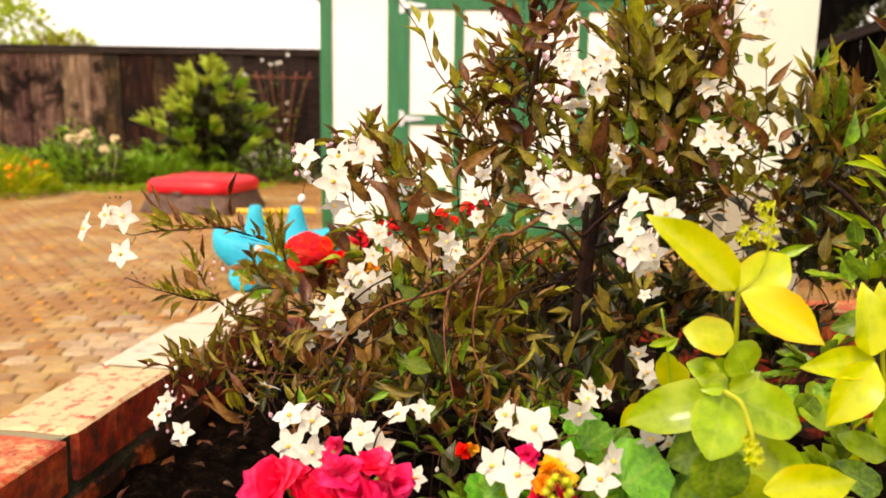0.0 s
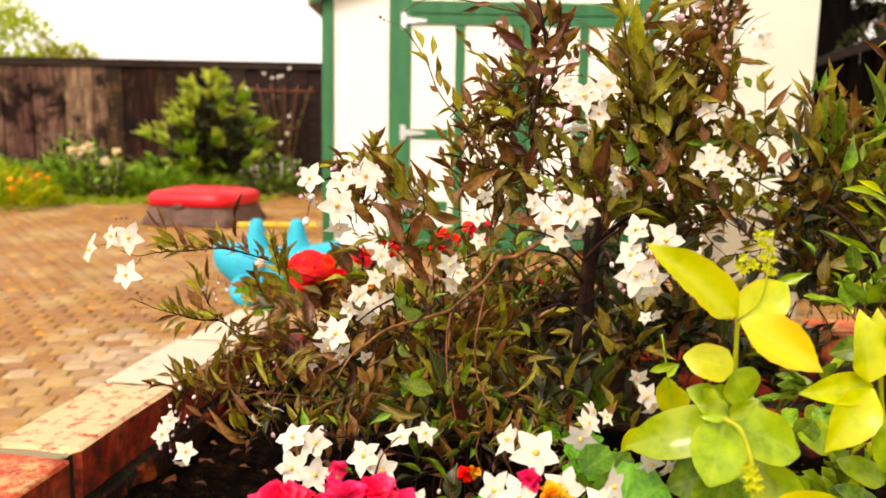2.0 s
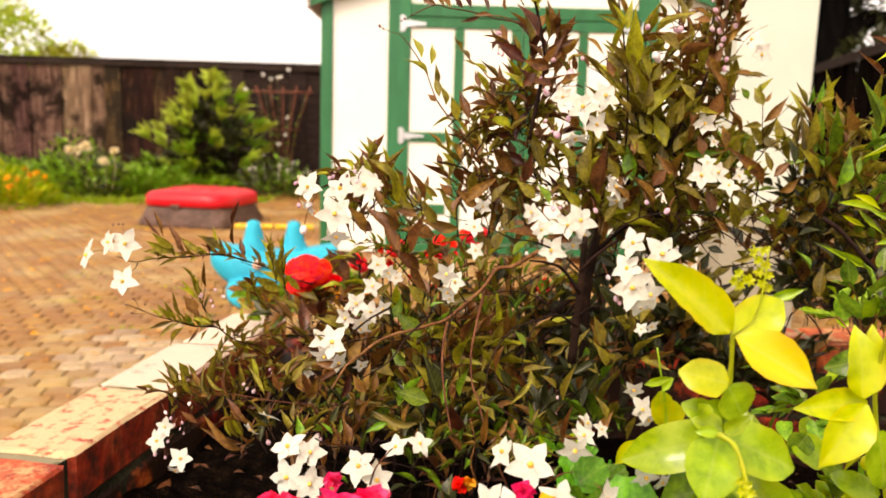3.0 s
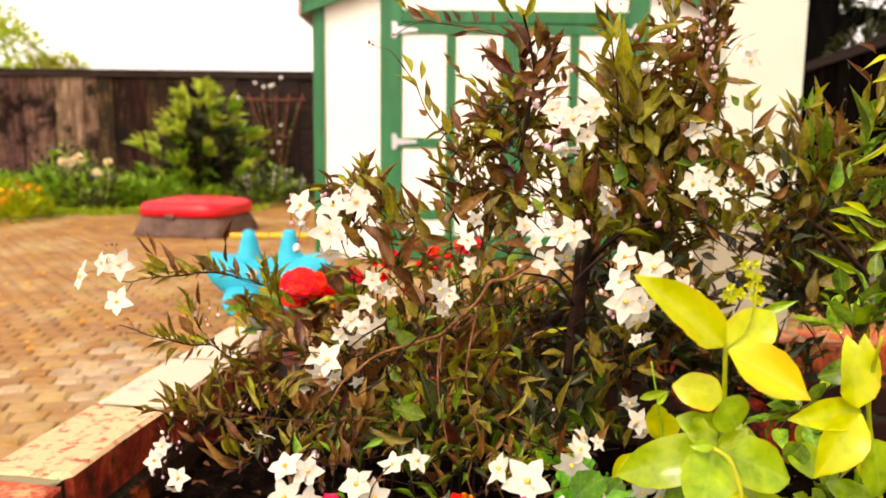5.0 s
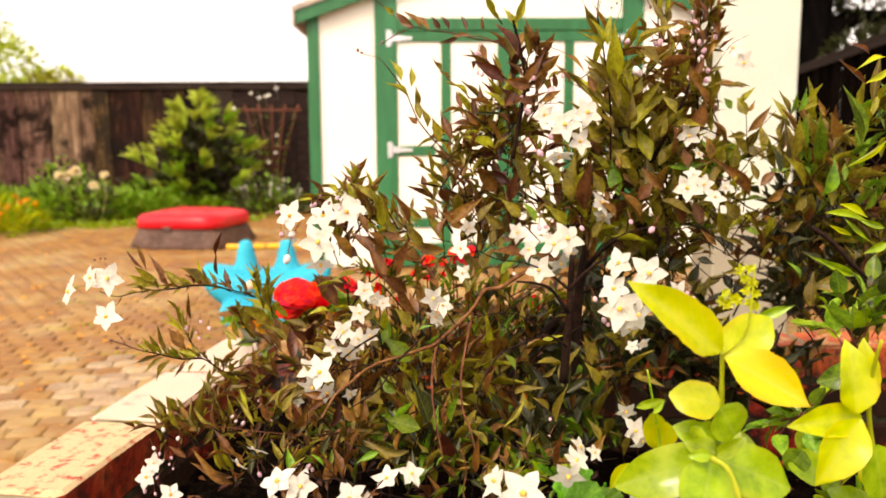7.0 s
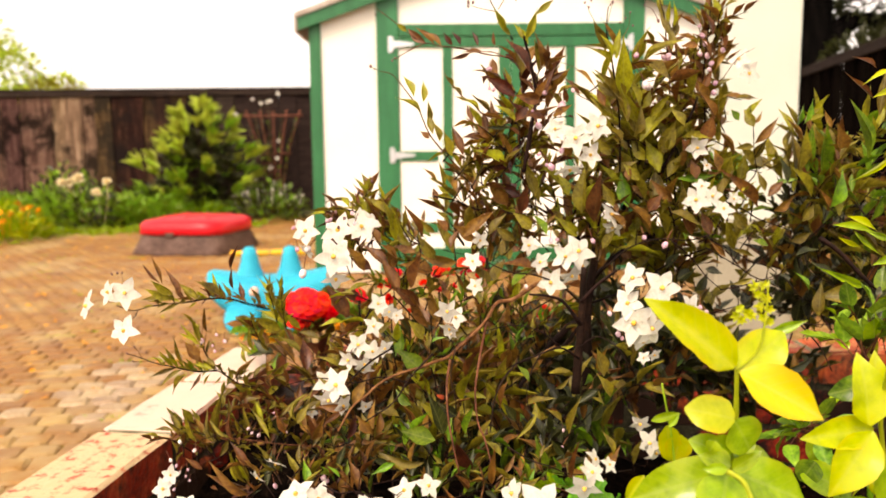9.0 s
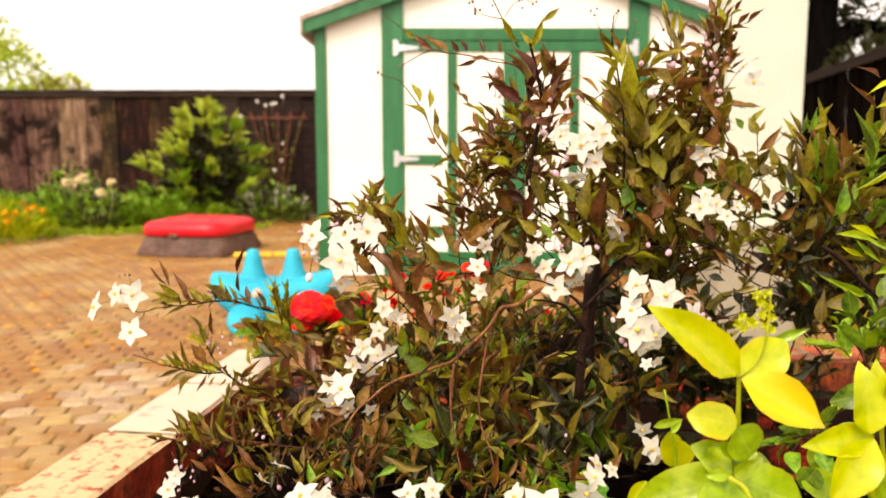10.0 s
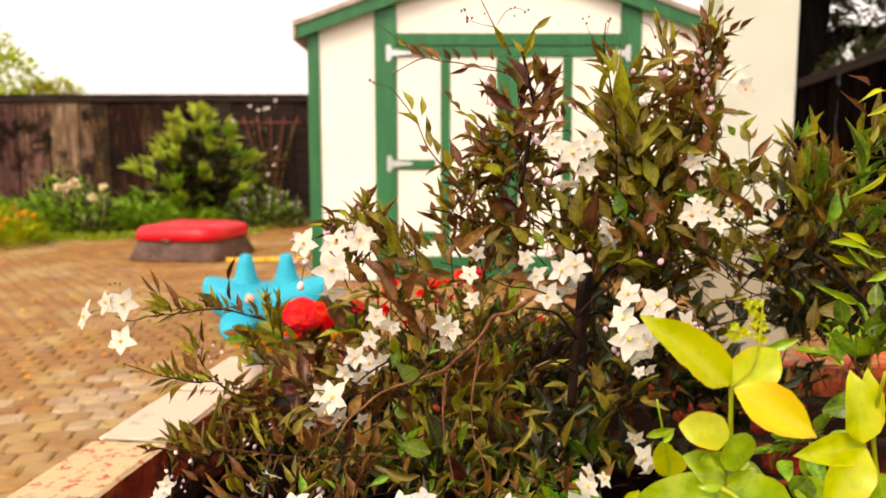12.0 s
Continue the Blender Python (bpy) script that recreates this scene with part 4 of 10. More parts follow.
# feathery border plants along the foot of the fence
g = random.Random(9)


def tuft(name, label, at, height, radius, n, leaf, tones, seed, slim=0.14, bloom=None, blooms=0, size=0.03, group="border plants"):
    root = thing(name, label, "plant", at, group)
    r = random.Random(seed)
    masses = {t: Shape() for t in set(tones)}
    for i in range(n):
        a, k = r.uniform(0, 6.283), r.random() ** 0.6
        p = Vector((radius * k * math.cos(a), radius * k * math.sin(a), height * r.uniform(0.05, 1.0) * (1 - 0.55 * k * k)))
        d = Vector((math.cos(a) * 0.7 * k, math.sin(a) * 0.7 * k, r.uniform(0.2, 1.0))) + Vector((r.uniform(-0.5, 0.5), r.uniform(-0.5, 0.5), 0))
        ln = leaf * r.uniform(0.6, 1.3)
        masses[r.choice(tones)].blade(LANCE[r.randrange(4)], Matrix.Translation(p) @ basis(d, roll=r.uniform(-1, 1)) @ Matrix.Diagonal((ln * slim, ln, ln, 1)))
    for t in sorted(masses):
        part("leaves", masses[t], LEAF[t, True], root, smooth=True, kind="stuff")
    for i in range(blooms):
        a, k = r.uniform(0, 6.283), r.random() ** 0.5
        c = (radius * k * math.cos(a), radius * k * math.sin(a) - 0.05, height * (1.02 - 0.5 * k * k) + r.uniform(-0.03, 0.08))
        f = Shape()
        for q in range(9):
            w = Vector((r.uniform(-1, 1), r.uniform(-1, 0.4), r.uniform(-0.2, 1))).normalized()
            f.blade(BROAD[q % 3], Matrix.Translation(c) @ basis(w, roll=r.uniform(-1, 1)) @ Matrix.Diagonal((size * 0.8, size, size, 1)))
        f.tube([(c[0] * 0.8, c[1] * 0.8, c[2] * 0.4), c], 0.004, 0.003, 4)
        part("bloom", f, bloom, root, smooth=True)
    return root


for i in range(13):
    u = i / 12
    x, y = -7.4 + 4.3 * u, 8.25 + 1.75 * u + g.uniform(-0.12, 0.12)
    tuft("border_perennial", "mounded feathery green perennial in the fence border", (x, y, -0.02), g.uniform(0.28, 0.42), g.uniform(0.42, 0.54), 760, 0.13, "nnnn" if i % 3 else "nnnl", 40 + i, slim=0.3)
for i in range(9):
    u = i / 8
    tuft("border_perennial", "mounded feathery green perennial in the fence border", (-7.6 + 4.2 * u, 9.5 + 1.1 * u, -0.02), g.uniform(0.34, 0.5), 0.42, 480, 0.13, "gnnd", 70 + i, slim=0.3)
tuft("orange_flowers", "low clump of orange and yellow border flowers", (-4.35, 7.85, -0.02), 0.42, 0.42, 500, 0.13, "lly", 90, bloom=M_ORANGE, blooms=18, size=0.045)
tuft("orange_flowers", "low clump of orange and yellow border flowers", (-5.0, 7.9, -0.02), 0.42, 0.42, 500, 0.13, "lly", 91, bloom=M_ORANGE, blooms=16, size=0.045)
tuft("rose_bush", "leggy rose bush with cream-white blooms before the fence", (-4.4, 9.4, -0.02), 0.8, 0.36, 380, 0.1, "nd", 92, slim=0.4, group="roses")
roses = tuft("rose_bush", "leggy rose bush with cream-white blooms before the fence", (-3.95, 9.0, -0.02), 0.66, 0.3, 300, 0.1, "nd", 93, slim=0.4, group="roses")
rr = random.Random(94)
for x, y, z, size in ((-0.173, -0.25, 0.569, 0.062), (-0.092, -0.25, 0.575, 0.055), (0.003, -0.25, 0.612, 0.075), (0.324, -0.25, 0.574, 0.055), (0.2, -0.25, 0.455, 0.066)):
    f = Shape()
    c = Vector((x, y, z))
    for q in range(22):
        w = Vector((rr.uniform(-1, 1), rr.uniform(-1, 0.6), rr.uniform(-0.5, 1))).normalized()
        f.blade(BROAD[q % 3], Matrix.Translation(c) @ basis(w, roll=rr.uniform(-1, 1)) @ Matrix.Diagonal((size * 1.1, size, size, 1)))
    f.tube(curve([(x * 0.5, 0, 0.1), (x * 0.8, -0.1, z * 0.6), tuple(c)], 6), 0.006, 0.004, 4)
    part("bloom", f, M_CREAMBLOOM, roses, smooth=True)
tuft("white_flower_clump", "low dark clump with small white flowers by the shed", (-2.15, 10.1, -0.02), 0.5, 0.5, 650, 0.1, "dg", 94, slim=0.4, bloom=M_PETAL, blooms=16, size=0.026)

trellis = thing("fan_trellis", "rust-brown fan trellis carrying a climbing white rose", "trellis", (-2.24, 11.15, 0))
for i in range(5):
    u = (i - 2) / 2
    part("stake", Shape().tube(curve([(0.06 * u, 0, 0), (0.17 * u, 0, 0.75), (0.38 * u, 0, 1.44)], 8), 0.012, 0.01, 6), M_RUST, trellis, smooth=True)
for z, w in ((1.36, 0.42), (0.84, 0.24), (0.4, 0.13)):
    part("crossbar", Shape().tube([(-w, -0.02, z), (w, -0.02, z)], 0.012, 0.012, 6), M_RUST, trellis, smooth=True)
rose = Plant("climbing_rose", "thin climbing rose with small white blooms on the trellis", "rose", (-2.24, 11.0, 0), 12, "broad")
for k in range(9):
    x = rose.rng.uniform(-0.3, 0.3)
    rose.shoot([(-2.24 + x * 0.2, 11.05, 0.0), (-2.24 + x * 0.7, 11.0, 0.7), (-2.24 + x * 1.3, 11.02, rose.rng.uniform(1.0, 1.62))], 22, 0.07, "dddg", 0.005, 0.5)
for x, z in ((-0.23, 1.578), (-0.118, 1.522), (-0.034, 1.539), (0.011, 1.55), (0.118, 1.651), (-0.47, 1.377), (0.078, 0.772), (-0.017, 0.643), (0.358, 0.268), (0.319, 0.223), (0.218, 0.139), (-0.118, 0.1), (0.106, 1.007)):
    rose.flower((-2.24 + x, 10.93, z), (rose.rng.uniform(-0.4, 0.4), -1, 0.3), rose.rng.uniform(0.022, 0.032))
rose.done(0)

# grass fringe between patio and border
fringe = Shape()
g = random.Random(17)
for i in range(2600):
    u = g.random()
    p = (-7.6 + 5.6 * u, 7.15 + 2.0 * u + g.gauss(0, 0.16), -0.02)
    ln = g.uniform(0.05, 0.13)
    fringe.blade(LANCE[g.randrange(4)], Matrix.Translation(p) @ basis((g.uniform(-0.6, 0.6), g.uniform(-0.6, 0.6), 1), roll=g.uniform(-1, 1)) @ Matrix.Diagonal((ln * 0.13, ln, ln, 1)))
tagged(part("grass_fringe", fringe, LEAF["l", True], None, smooth=True), "short yellow-green grass along the border's edge", "grass", kind="stuff")

mast = thing("radio_mast", "thin grey mast far beyond the board fence", "mast", (-10.3, 30.0, 0))
part("pole", Shape().tube([(0, 0, -0.02), (0, 0, 2.5), (0.02, 0, 5.2)], 0.05, 0.03, 6), M_STEEL, mast, smooth=True)
part("crossarm", Shape().tube([(-0.25, 0, 4.5), (0.2, 0, 4.55)], 0.02, 0.02, 5), M_STEEL, mast, smooth=True)

# ---------------------------------------------------------------- flowering shrub
vine = Plant("flowering_shrub", "sprawling bronze and green shrub with white starry flowers", "shrub", (0.17, 0.9, 0.37), 3)
vine.branch([(0.064, 0.705, 0.970), (0.058, 0.703, 0.972), (0.041, 0.701, 0.974), (0.019, 0.699, 0.979), (-0.001, 0.696, 0.981), (-0.014, 0.694, 0.983), (-0.031, 0.692, 0.975), (-0.040, 0.690, 0.969)], 0.0007, 0.0004, M_TWIG, 24)
vine.branch([(-0.014, 0.705, 0.984), (-0.030, 0.700, 0.994), (-0.043, 0.695, 1.004), (-0.055, 0.690, 1.012)], 0.0005, 0.0003, M_TWIG, 12)
vine.blade((-0.013, 0.701, 0.984), (-0.019, 0.005, 0.014), 0.0077, "b", -0.7)
vine.blade((-0.000, 0.680, 0.979), (-0.015, 0.002, 0.014), 0.0075, "b", 0.4)
vine.blade((-0.006, 0.694, 0.982), (-0.015, -0.007, 0.015), 0.0061, "b", 0.2)
vine.blade((0.010, 0.693, 0.981), (-0.008, -0.002, 0.011), 0.0046, "m", -0.5)
vine.blade((0.017, 0.688, 0.980), (-0.006, -0.003, 0.013), 0.0046, "m", 0.3)
vine.blade((0.033, 0.702, 0.981), (-0.005, 0.003, 0.015), 0.0041, "m", 0.1)
vine.blade((0.047, 0.689, 0.980), (-0.003, -0.004, 0.011), 0.0035, "b", -0.7)
vine.blade((-0.029, 0.679, 0.991), (-0.009, -0.002, 0.007), 0.0045, "v", -0.3)
vine.branch([(0.059, 0.705, 0.971), (0.045, 0.700, 0.976), (0.026, 0.695, 0.975), (0.011, 0.690, 0.970)], 0.0006, 0.0003, M_TWIG, 12)
vine.blade((0.036, 0.687, 0.975), (-0.018, 0.003, -0.001), 0.0040, "b", 0.0)
vine.blade((0.025, 0.691, 0.974), (-0.018, -0.006, -0.006), 0.0041, "b", -0.7)
vine.bud((-0.040, 0.690, 0.970), (-0.1, -0.2, 0.8), 0.0013, True)
vine.bud((-0.042, 0.690, 0.968), (-0.3, -0.2, 0.8), 0.0013, True)
vine.bud((-0.061, 0.690, 0.963), (0.0, -0.2, 0.8), 0.0018, True)
vine.bud((-0.058, 0.690, 0.961), (0.4, -0.2, 0.8), 0.0013, True)
vine.bud((-0.056, 0.690, 1.007), (0.1, -0.2, 0.8), 0.0013, True)
vine.branch([(-0.037, 0.705, 0.951), (-0.044, 0.700, 0.958), (-0.054, 0.695, 0.960), (-0.060, 0.690, 0.963)], 0.0004, 0.0002, M_TWIG, 12)
vine.branch([(0.047, 0.860, 0.836), (0.033, 0.838, 0.856), (0.014, 0.815, 0.877), (-0.001, 0.792, 0.893), (-0.011, 0.770, 0.906), (-0.016, 0.748, 0.917), (-0.021, 0.725, 0.929), (-0.028, 0.702, 0.939), (-0.036, 0.680, 0.949)], 0.0009, 0.0005, M_TWIG, 27)
vine.blade((-0.024, 0.682, 0.937), (-0.007, 0.004, 0.021), 0.0070, "v", 0.4)
vine.blade((-0.016, 0.696, 0.933), (0.002, 0.003, 0.020), 0.0061, "v", 0.4)
vine.blade((-0.018, 0.697, 0.924), (-0.017, -0.007, 0.017), 0.0062, "v", 0.7)
vine.blade((-0.011, 0.701, 0.915), (0.000, -0.008, 0.019), 0.0057, "o", 0.4)
vine.blade((-0.011, 0.695, 0.901), (-0.007, -0.002, 0.007), 0.0056, "b", 0.0)
vine.blade((-0.008, 0.690, 0.905), (-0.004, 0.004, 0.020), 0.0066, "o", 0.0)
vine.blade((-0.002, 0.698, 0.898), (-0.003, -0.005, 0.019), 0.0072, "o", 0.6)
vine.blade((0.009, 0.700, 0.885), (-0.008, -0.005, 0.023), 0.0088, "o", 0.1)
vine.blade((0.019, 0.700, 0.886), (-0.009, 0.001, 0.028), 0.0077, "b", -0.0)
vine.blade((0.025, 0.793, 0.858), (-0.026, -0.010, 0.023), 0.0082, "b", 0.3)
vine.blade((0.035, 0.792, 0.854), (-0.005, 0.006, 0.031), 0.0070, "b", -0.3)
vine.blade((0.017, 0.810, 0.846), (-0.018, -0.008, 0.022), 0.0125, "o", 0.7)
vine.blade((0.014, 0.805, 0.839), (-0.024, -0.004, 0.005), 0.0071, "v", 0.0)
vine.blade((0.008, 0.804, 0.845), (-0.012, -0.002, 0.010), 0.0059, "v", -0.3)
vine.blade((0.041, 0.793, 0.840), (-0.017, -0.003, 0.018), 0.0076, "m", 0.7)
vine.blade((0.021, 0.803, 0.871), (-0.013, -0.011, 0.018), 0.0083, "o", 0.5)
vine.blade((0.029, 0.805, 0.862), (-0.008, 0.005, 0.022), 0.0065, "o", -0.5)
vine.branch([(0.047, 0.705, 0.918), (0.036, 0.702, 0.923), (0.027, 0.699, 0.932), (0.018, 0.696, 0.938), (0.011, 0.693, 0.946), (0.003, 0.690, 0.957)], 0.0006, 0.0003, M_TWIG, 18)
vine.blade((0.011, 0.696, 0.946), (-0.009, -0.007, 0.009), 0.0056, "v", 0.2)
vine.blade((0.018, 0.685, 0.937), (-0.009, -0.006, 0.011), 0.0050, "o", 0.6)
vine.blade((0.022, 0.681, 0.932), (-0.011, -0.002, 0.004), 0.0030, "o", 0.5)
vine.blade((0.033, 0.684, 0.925), (-0.013, -0.007, 0.013), 0.0045, "v", 0.6)
vine.blade((0.048, 0.688, 0.918), (-0.006, 0.001, 0.017), 0.0046, "b", -0.7)
vine.blade((0.055, 0.687, 0.916), (-0.025, -0.011, 0.005), 0.0025, "b", 0.3)
vine.blade((0.062, 0.680, 0.910), (-0.027, 0.006, 0.000), 0.0030, "d", -0.7)
vine.branch([(0.064, 0.705, 0.987), (0.058, 0.702, 0.995), (0.050, 0.699, 1.008), (0.045, 0.696, 1.016), (0.040, 0.693, 1.025), (0.035, 0.690, 1.034)], 0.0006, 0.0004, M_BARK, 18)
vine.blade((0.057, 0.696, 0.993), (-0.013, -0.014, 0.019), 0.0061, "v", -0.4)
vine.blade((0.061, 0.698, 0.990), (-0.011, -0.007, 0.010), 0.0041, "v", -0.5)
vine.branch([(0.051, 0.705, 1.013), (0.058, 0.700, 1.023), (0.066, 0.695, 1.026), (0.076, 0.690, 1.022)], 0.0004, 0.0002, M_TWIG, 12)
vine.branch([(0.051, 0.705, 1.011), (0.036, 0.700, 1.013), (0.025, 0.695, 1.016), (0.023, 0.690, 1.021)], 0.0004, 0.0002, M_TWIG, 12)
vine.bud((0.077, 0.690, 1.023), (0.2, -0.2, 0.8), 0.0013, True)
vine.bud((0.074, 0.690, 1.021), (-0.1, -0.2, 0.8), 0.0013, True)
vine.bud((0.062, 0.690, 1.024), (-0.4, -0.2, 0.8), 0.0013, True)
vine.bud((0.065, 0.690, 1.025), (0.4, -0.2, 0.8), 0.0013, True)
vine.bud((0.065, 0.690, 1.018), (-0.3, -0.2, 0.8), 0.0011, True)
vine.bud((0.022, 0.690, 1.023), (-0.4, -0.2, 0.8), 0.0018, True)
vine.bud((0.019, 0.690, 1.022), (-0.1, -0.2, 0.8), 0.0016, True)
vine.bud((0.024, 0.690, 1.016), (0.1, -0.2, 0.8), 0.0018, True)
vine.bud((0.028, 0.690, 1.016), (0.2, -0.2, 0.8), 0.0016, True)
vine.bud((0.024, 0.690, 1.013), (-0.3, -0.2, 0.8), 0.0016, True)
vine.bud((0.039, 0.690, 1.020), (-0.1, -0.2, 0.8), 0.0013, True)
vine.blade((0.072, 0.679, 0.983), (0.009, -0.006, 0.026), 0.0070, "v", 0.4)
vine.blade((0.083, 0.696, 1.007), (0.017, 0.003, 0.014), 0.0056, "v", 0.4)
vine.blade((0.077, 0.699, 0.982), (-0.014, 0.000, 0.018), 0.0062, "v", -0.0)
vine.blade((0.070, 0.683, 0.985), (-0.003, 0.000, 0.011), 0.0040, "v", -0.3)
vine.branch([(0.074, 0.705, 0.870), (0.080, 0.702, 0.911), (0.084, 0.699, 0.936), (0.080, 0.696, 0.960), (0.074, 0.693, 0.982), (0.072, 0.690, 0.988)], 0.0020, 0.0011, M_BARK, 18)
vine.blade((0.075, 0.680, 0.957), (-0.018, -0.006, 0.029), 0.0140, "m", 0.6)
vine.blade((0.064, 0.681, 0.936), (-0.028, -0.003, 0.017), 0.0115, "m", -0.2)
vine.blade((0.086, 0.690, 0.959), (0.000, -0.014, 0.030), 0.0091, "b", 0.7)
vine.blade((0.091, 0.684, 0.958), (0.001, -0.001, 0.025), 0.0050, "b", -0.1)
vine.blade((0.087, 0.678, 0.932), (-0.025, -0.002, 0.005), 0.0110, "b", -0.5)
vine.blade((0.082, 0.679, 0.931), (0.010, -0.013, 0.020), 0.0090, "b", -0.5)
vine.blade((0.075, 0.680, 0.927), (-0.013, 0.000, -0.012), 0.0085, "m", 0.0)
vine.blade((0.075, 0.702, 0.917), (-0.016, 0.004, 0.017), 0.0103, "m", 0.7)
vine.blade((0.089, 0.684, 0.936), (0.006, -0.006, 0.026), 0.0065, "m", -0.4)
vine.blade((0.093, 0.692, 0.950), (0.017, -0.001, 0.009), 0.0046, "m", 0.5)
vine.branch([(0.090, 0.705, 0.970), (0.104, 0.700, 0.967), (0.118, 0.695, 0.961), (0.125, 0.690, 0.955)], 0.0004, 0.0002, M_TWIG, 12)
vine.blade((0.119, 0.695, 0.959), (0.016, -0.007, -0.011), 0.0046, "b", -0.1)
vine.blade((0.093, 0.691, 0.926), (0.008, -0.012, 0.018), 0.0071, "b", -0.7)
vine.blade((0.104, 0.688, 0.927), (-0.010, -0.008, 0.015), 0.0071, "o", 0.3)
vine.blade((0.109, 0.684, 0.931), (-0.004, -0.007, 0.013), 0.0050, "b", -0.5)
vine.blade((0.097, 0.684, 0.919), (0.016, -0.008, 0.009), 0.0070, "b", 0.0)
vine.blade((0.091, 0.689, 0.916), (-0.019, -0.006, 0.008), 0.0081, "b", 0.2)
vine.blade((0.080, 0.683, 0.940), (-0.013, 0.003, 0.015), 0.0065, "m", 0.7)
vine.bud((0.106, 0.690, 0.929), (0.2, -0.4, -0.6), 0.0040, pale=True)
vine.bud((0.115, 0.690, 0.942), (0.0, -0.4, -0.6), 0.0025)
vine.bud((0.041, 0.690, 0.961), (-0.4, -0.4, -0.6), 0.0025)
vine.bud((0.043, 0.690, 0.961), (0.0, -0.4, -0.8), 0.0020)
vine.bud((0.046, 0.690, 0.943), (-0.4, -0.4, -0.4), 0.0025)
vine.bud((0.042, 0.690, 0.944), (-0.1, -0.4, -0.6), 0.0020)
vine.bud((0.082, 0.690, 0.922), (0.4, -0.4, -0.5), 0.0025)
vine.bud((0.080, 0.690, 0.924), (-0.2, -0.4, -0.3), 0.0020)
vine.branch([(0.173, 0.755, 0.868), (0.171, 0.752, 0.917), (0.166, 0.749, 0.949), (0.160, 0.746, 0.980), (0.155, 0.743, 1.001), (0.156, 0.740, 1.021)], 0.0010, 0.0006, M_BARK, 18)
vine.blade((0.160, 0.737, 0.968), (-0.020, -0.014, 0.018), 0.0065, "v", 0.3)
vine.blade((0.158, 0.730, 0.974), (-0.012, -0.008, 0.022), 0.0059, "v", 0.5)
vine.blade((0.163, 0.744, 0.985), (-0.011, -0.014, 0.023), 0.0049, "b", -0.1)
vine.blade((0.164, 0.738, 0.973), (0.000, -0.005, 0.027), 0.0076, "v", -0.4)
vine.blade((0.172, 0.742, 0.938), (-0.007, -0.027, 0.051), 0.0159, "v", -0.3)
vine.blade((0.164, 0.737, 0.937), (-0.019, 0.005, 0.018), 0.0098, "o", -0.6)
vine.blade((0.180, 0.746, 0.923), (-0.035, -0.021, 0.041), 0.0157, "o", 0.1)
vine.blade((0.186, 0.737, 0.929), (-0.011, -0.005, 0.028), 0.0098, "v", 0.4)
vine.blade((0.184, 0.737, 0.915), (-0.019, -0.015, 0.030), 0.0109, "v", -0.6)
vine.blade((0.161, 0.743, 0.921), (-0.019, 0.007, 0.025), 0.0109, "v", 0.3)
vine.blade((0.173, 0.729, 0.915), (-0.011, -0.001, 0.028), 0.0113, "o", 0.4)
vine.blade((0.164, 0.745, 0.917), (-0.022, -0.004, 0.023), 0.0093, "o", -0.2)
vine.blade((0.154, 0.739, 0.930), (-0.008, 0.002, 0.018), 0.0076, "b", -0.3)
vine.blade((0.200, 0.741, 0.955), (-0.013, -0.004, 0.014), 0.0082, "v", 0.7)
vine.blade((0.206, 0.747, 0.953), (0.005, 0.004, 0.018), 0.0077, "v", 0.5)
vine.blade((0.196, 0.735, 0.919), (0.016, -0.011, 0.021), 0.0076, "v", -0.0)
vine.blade((0.199, 0.734, 0.915), (0.020, -0.005, 0.016), 0.0070, "v", 0.3)
vine.blade((0.192, 0.750, 0.928), (0.010, -0.002, 0.018), 0.0088, "o", 0.5)
vine.blade((0.179, 0.730, 0.901), (0.010, -0.008, 0.028), 0.0108, "o", 0.7)
vine.blade((0.157, 0.732, 0.902), (-0.009, -0.006, 0.024), 0.0108, "o", -0.6)
vine.blade((0.169, 0.730, 0.894), (-0.013, 0.005, 0.024), 0.0118, "o", 0.7)
vine.blade((0.188, 0.744, 0.905), (-0.014, -0.011, 0.021), 0.0120, "o", -0.3)
vine.branch([(0.153, 0.755, 1.000), (0.143, 0.748, 1.012), (0.136, 0.740, 1.022)], 0.0004, 0.0002, M_TWIG, 9)
vine.branch([(0.158, 0.755, 1.003), (0.159, 0.748, 1.015), (0.160, 0.740, 1.024)], 0.0004, 0.0002, M_TWIG, 9)
vine.branch([(0.172, 0.755, 0.992), (0.177, 0.748, 1.004), (0.176, 0.740, 1.015)], 0.0004, 0.0002, M_TWIG, 9)
vine.bud((0.134, 0.740, 1.024), (0.3, -0.2, 0.8), 0.0014, True)
vine.bud((0.138, 0.740, 1.020), (-0.1, -0.2, 0.8), 0.0014, True)
vine.bud((0.140, 0.740, 1.026), (-0.3, -0.2, 0.8), 0.0014, True)
vine.bud((0.160, 0.740, 1.024), (-0.2, -0.2, 0.8), 0.0017, True)
vine.bud((0.158, 0.740, 1.022), (-0.3, -0.2, 0.8), 0.0014, True)
vine.bud((0.176, 0.740, 1.015), (0.4, -0.2, 0.8), 0.0014, True)
vine.bud((0.167, 0.740, 1.006), (0.4, -0.2, 0.8), 0.0014, True)
vine.bud((0.172, 0.740, 1.010), (-0.1, -0.2, 0.8), 0.0014, True)
vine.bud((0.179, 0.740, 1.003), (-0.1, -0.2, 0.8), 0.0014, True)
vine.bud((0.183, 0.740, 0.977), (-0.3, -0.4, -0.6), 0.0037)
vine.bud((0.213, 0.740, 0.976), (-0.3, -0.4, -0.8), 0.0043)
vine.bud((0.208, 0.740, 0.975), (0.4, -0.4, -0.8), 0.0032)
vine.bud((0.193, 0.740, 0.949), (0.4, -0.4, -0.7), 0.0048, pale=True)
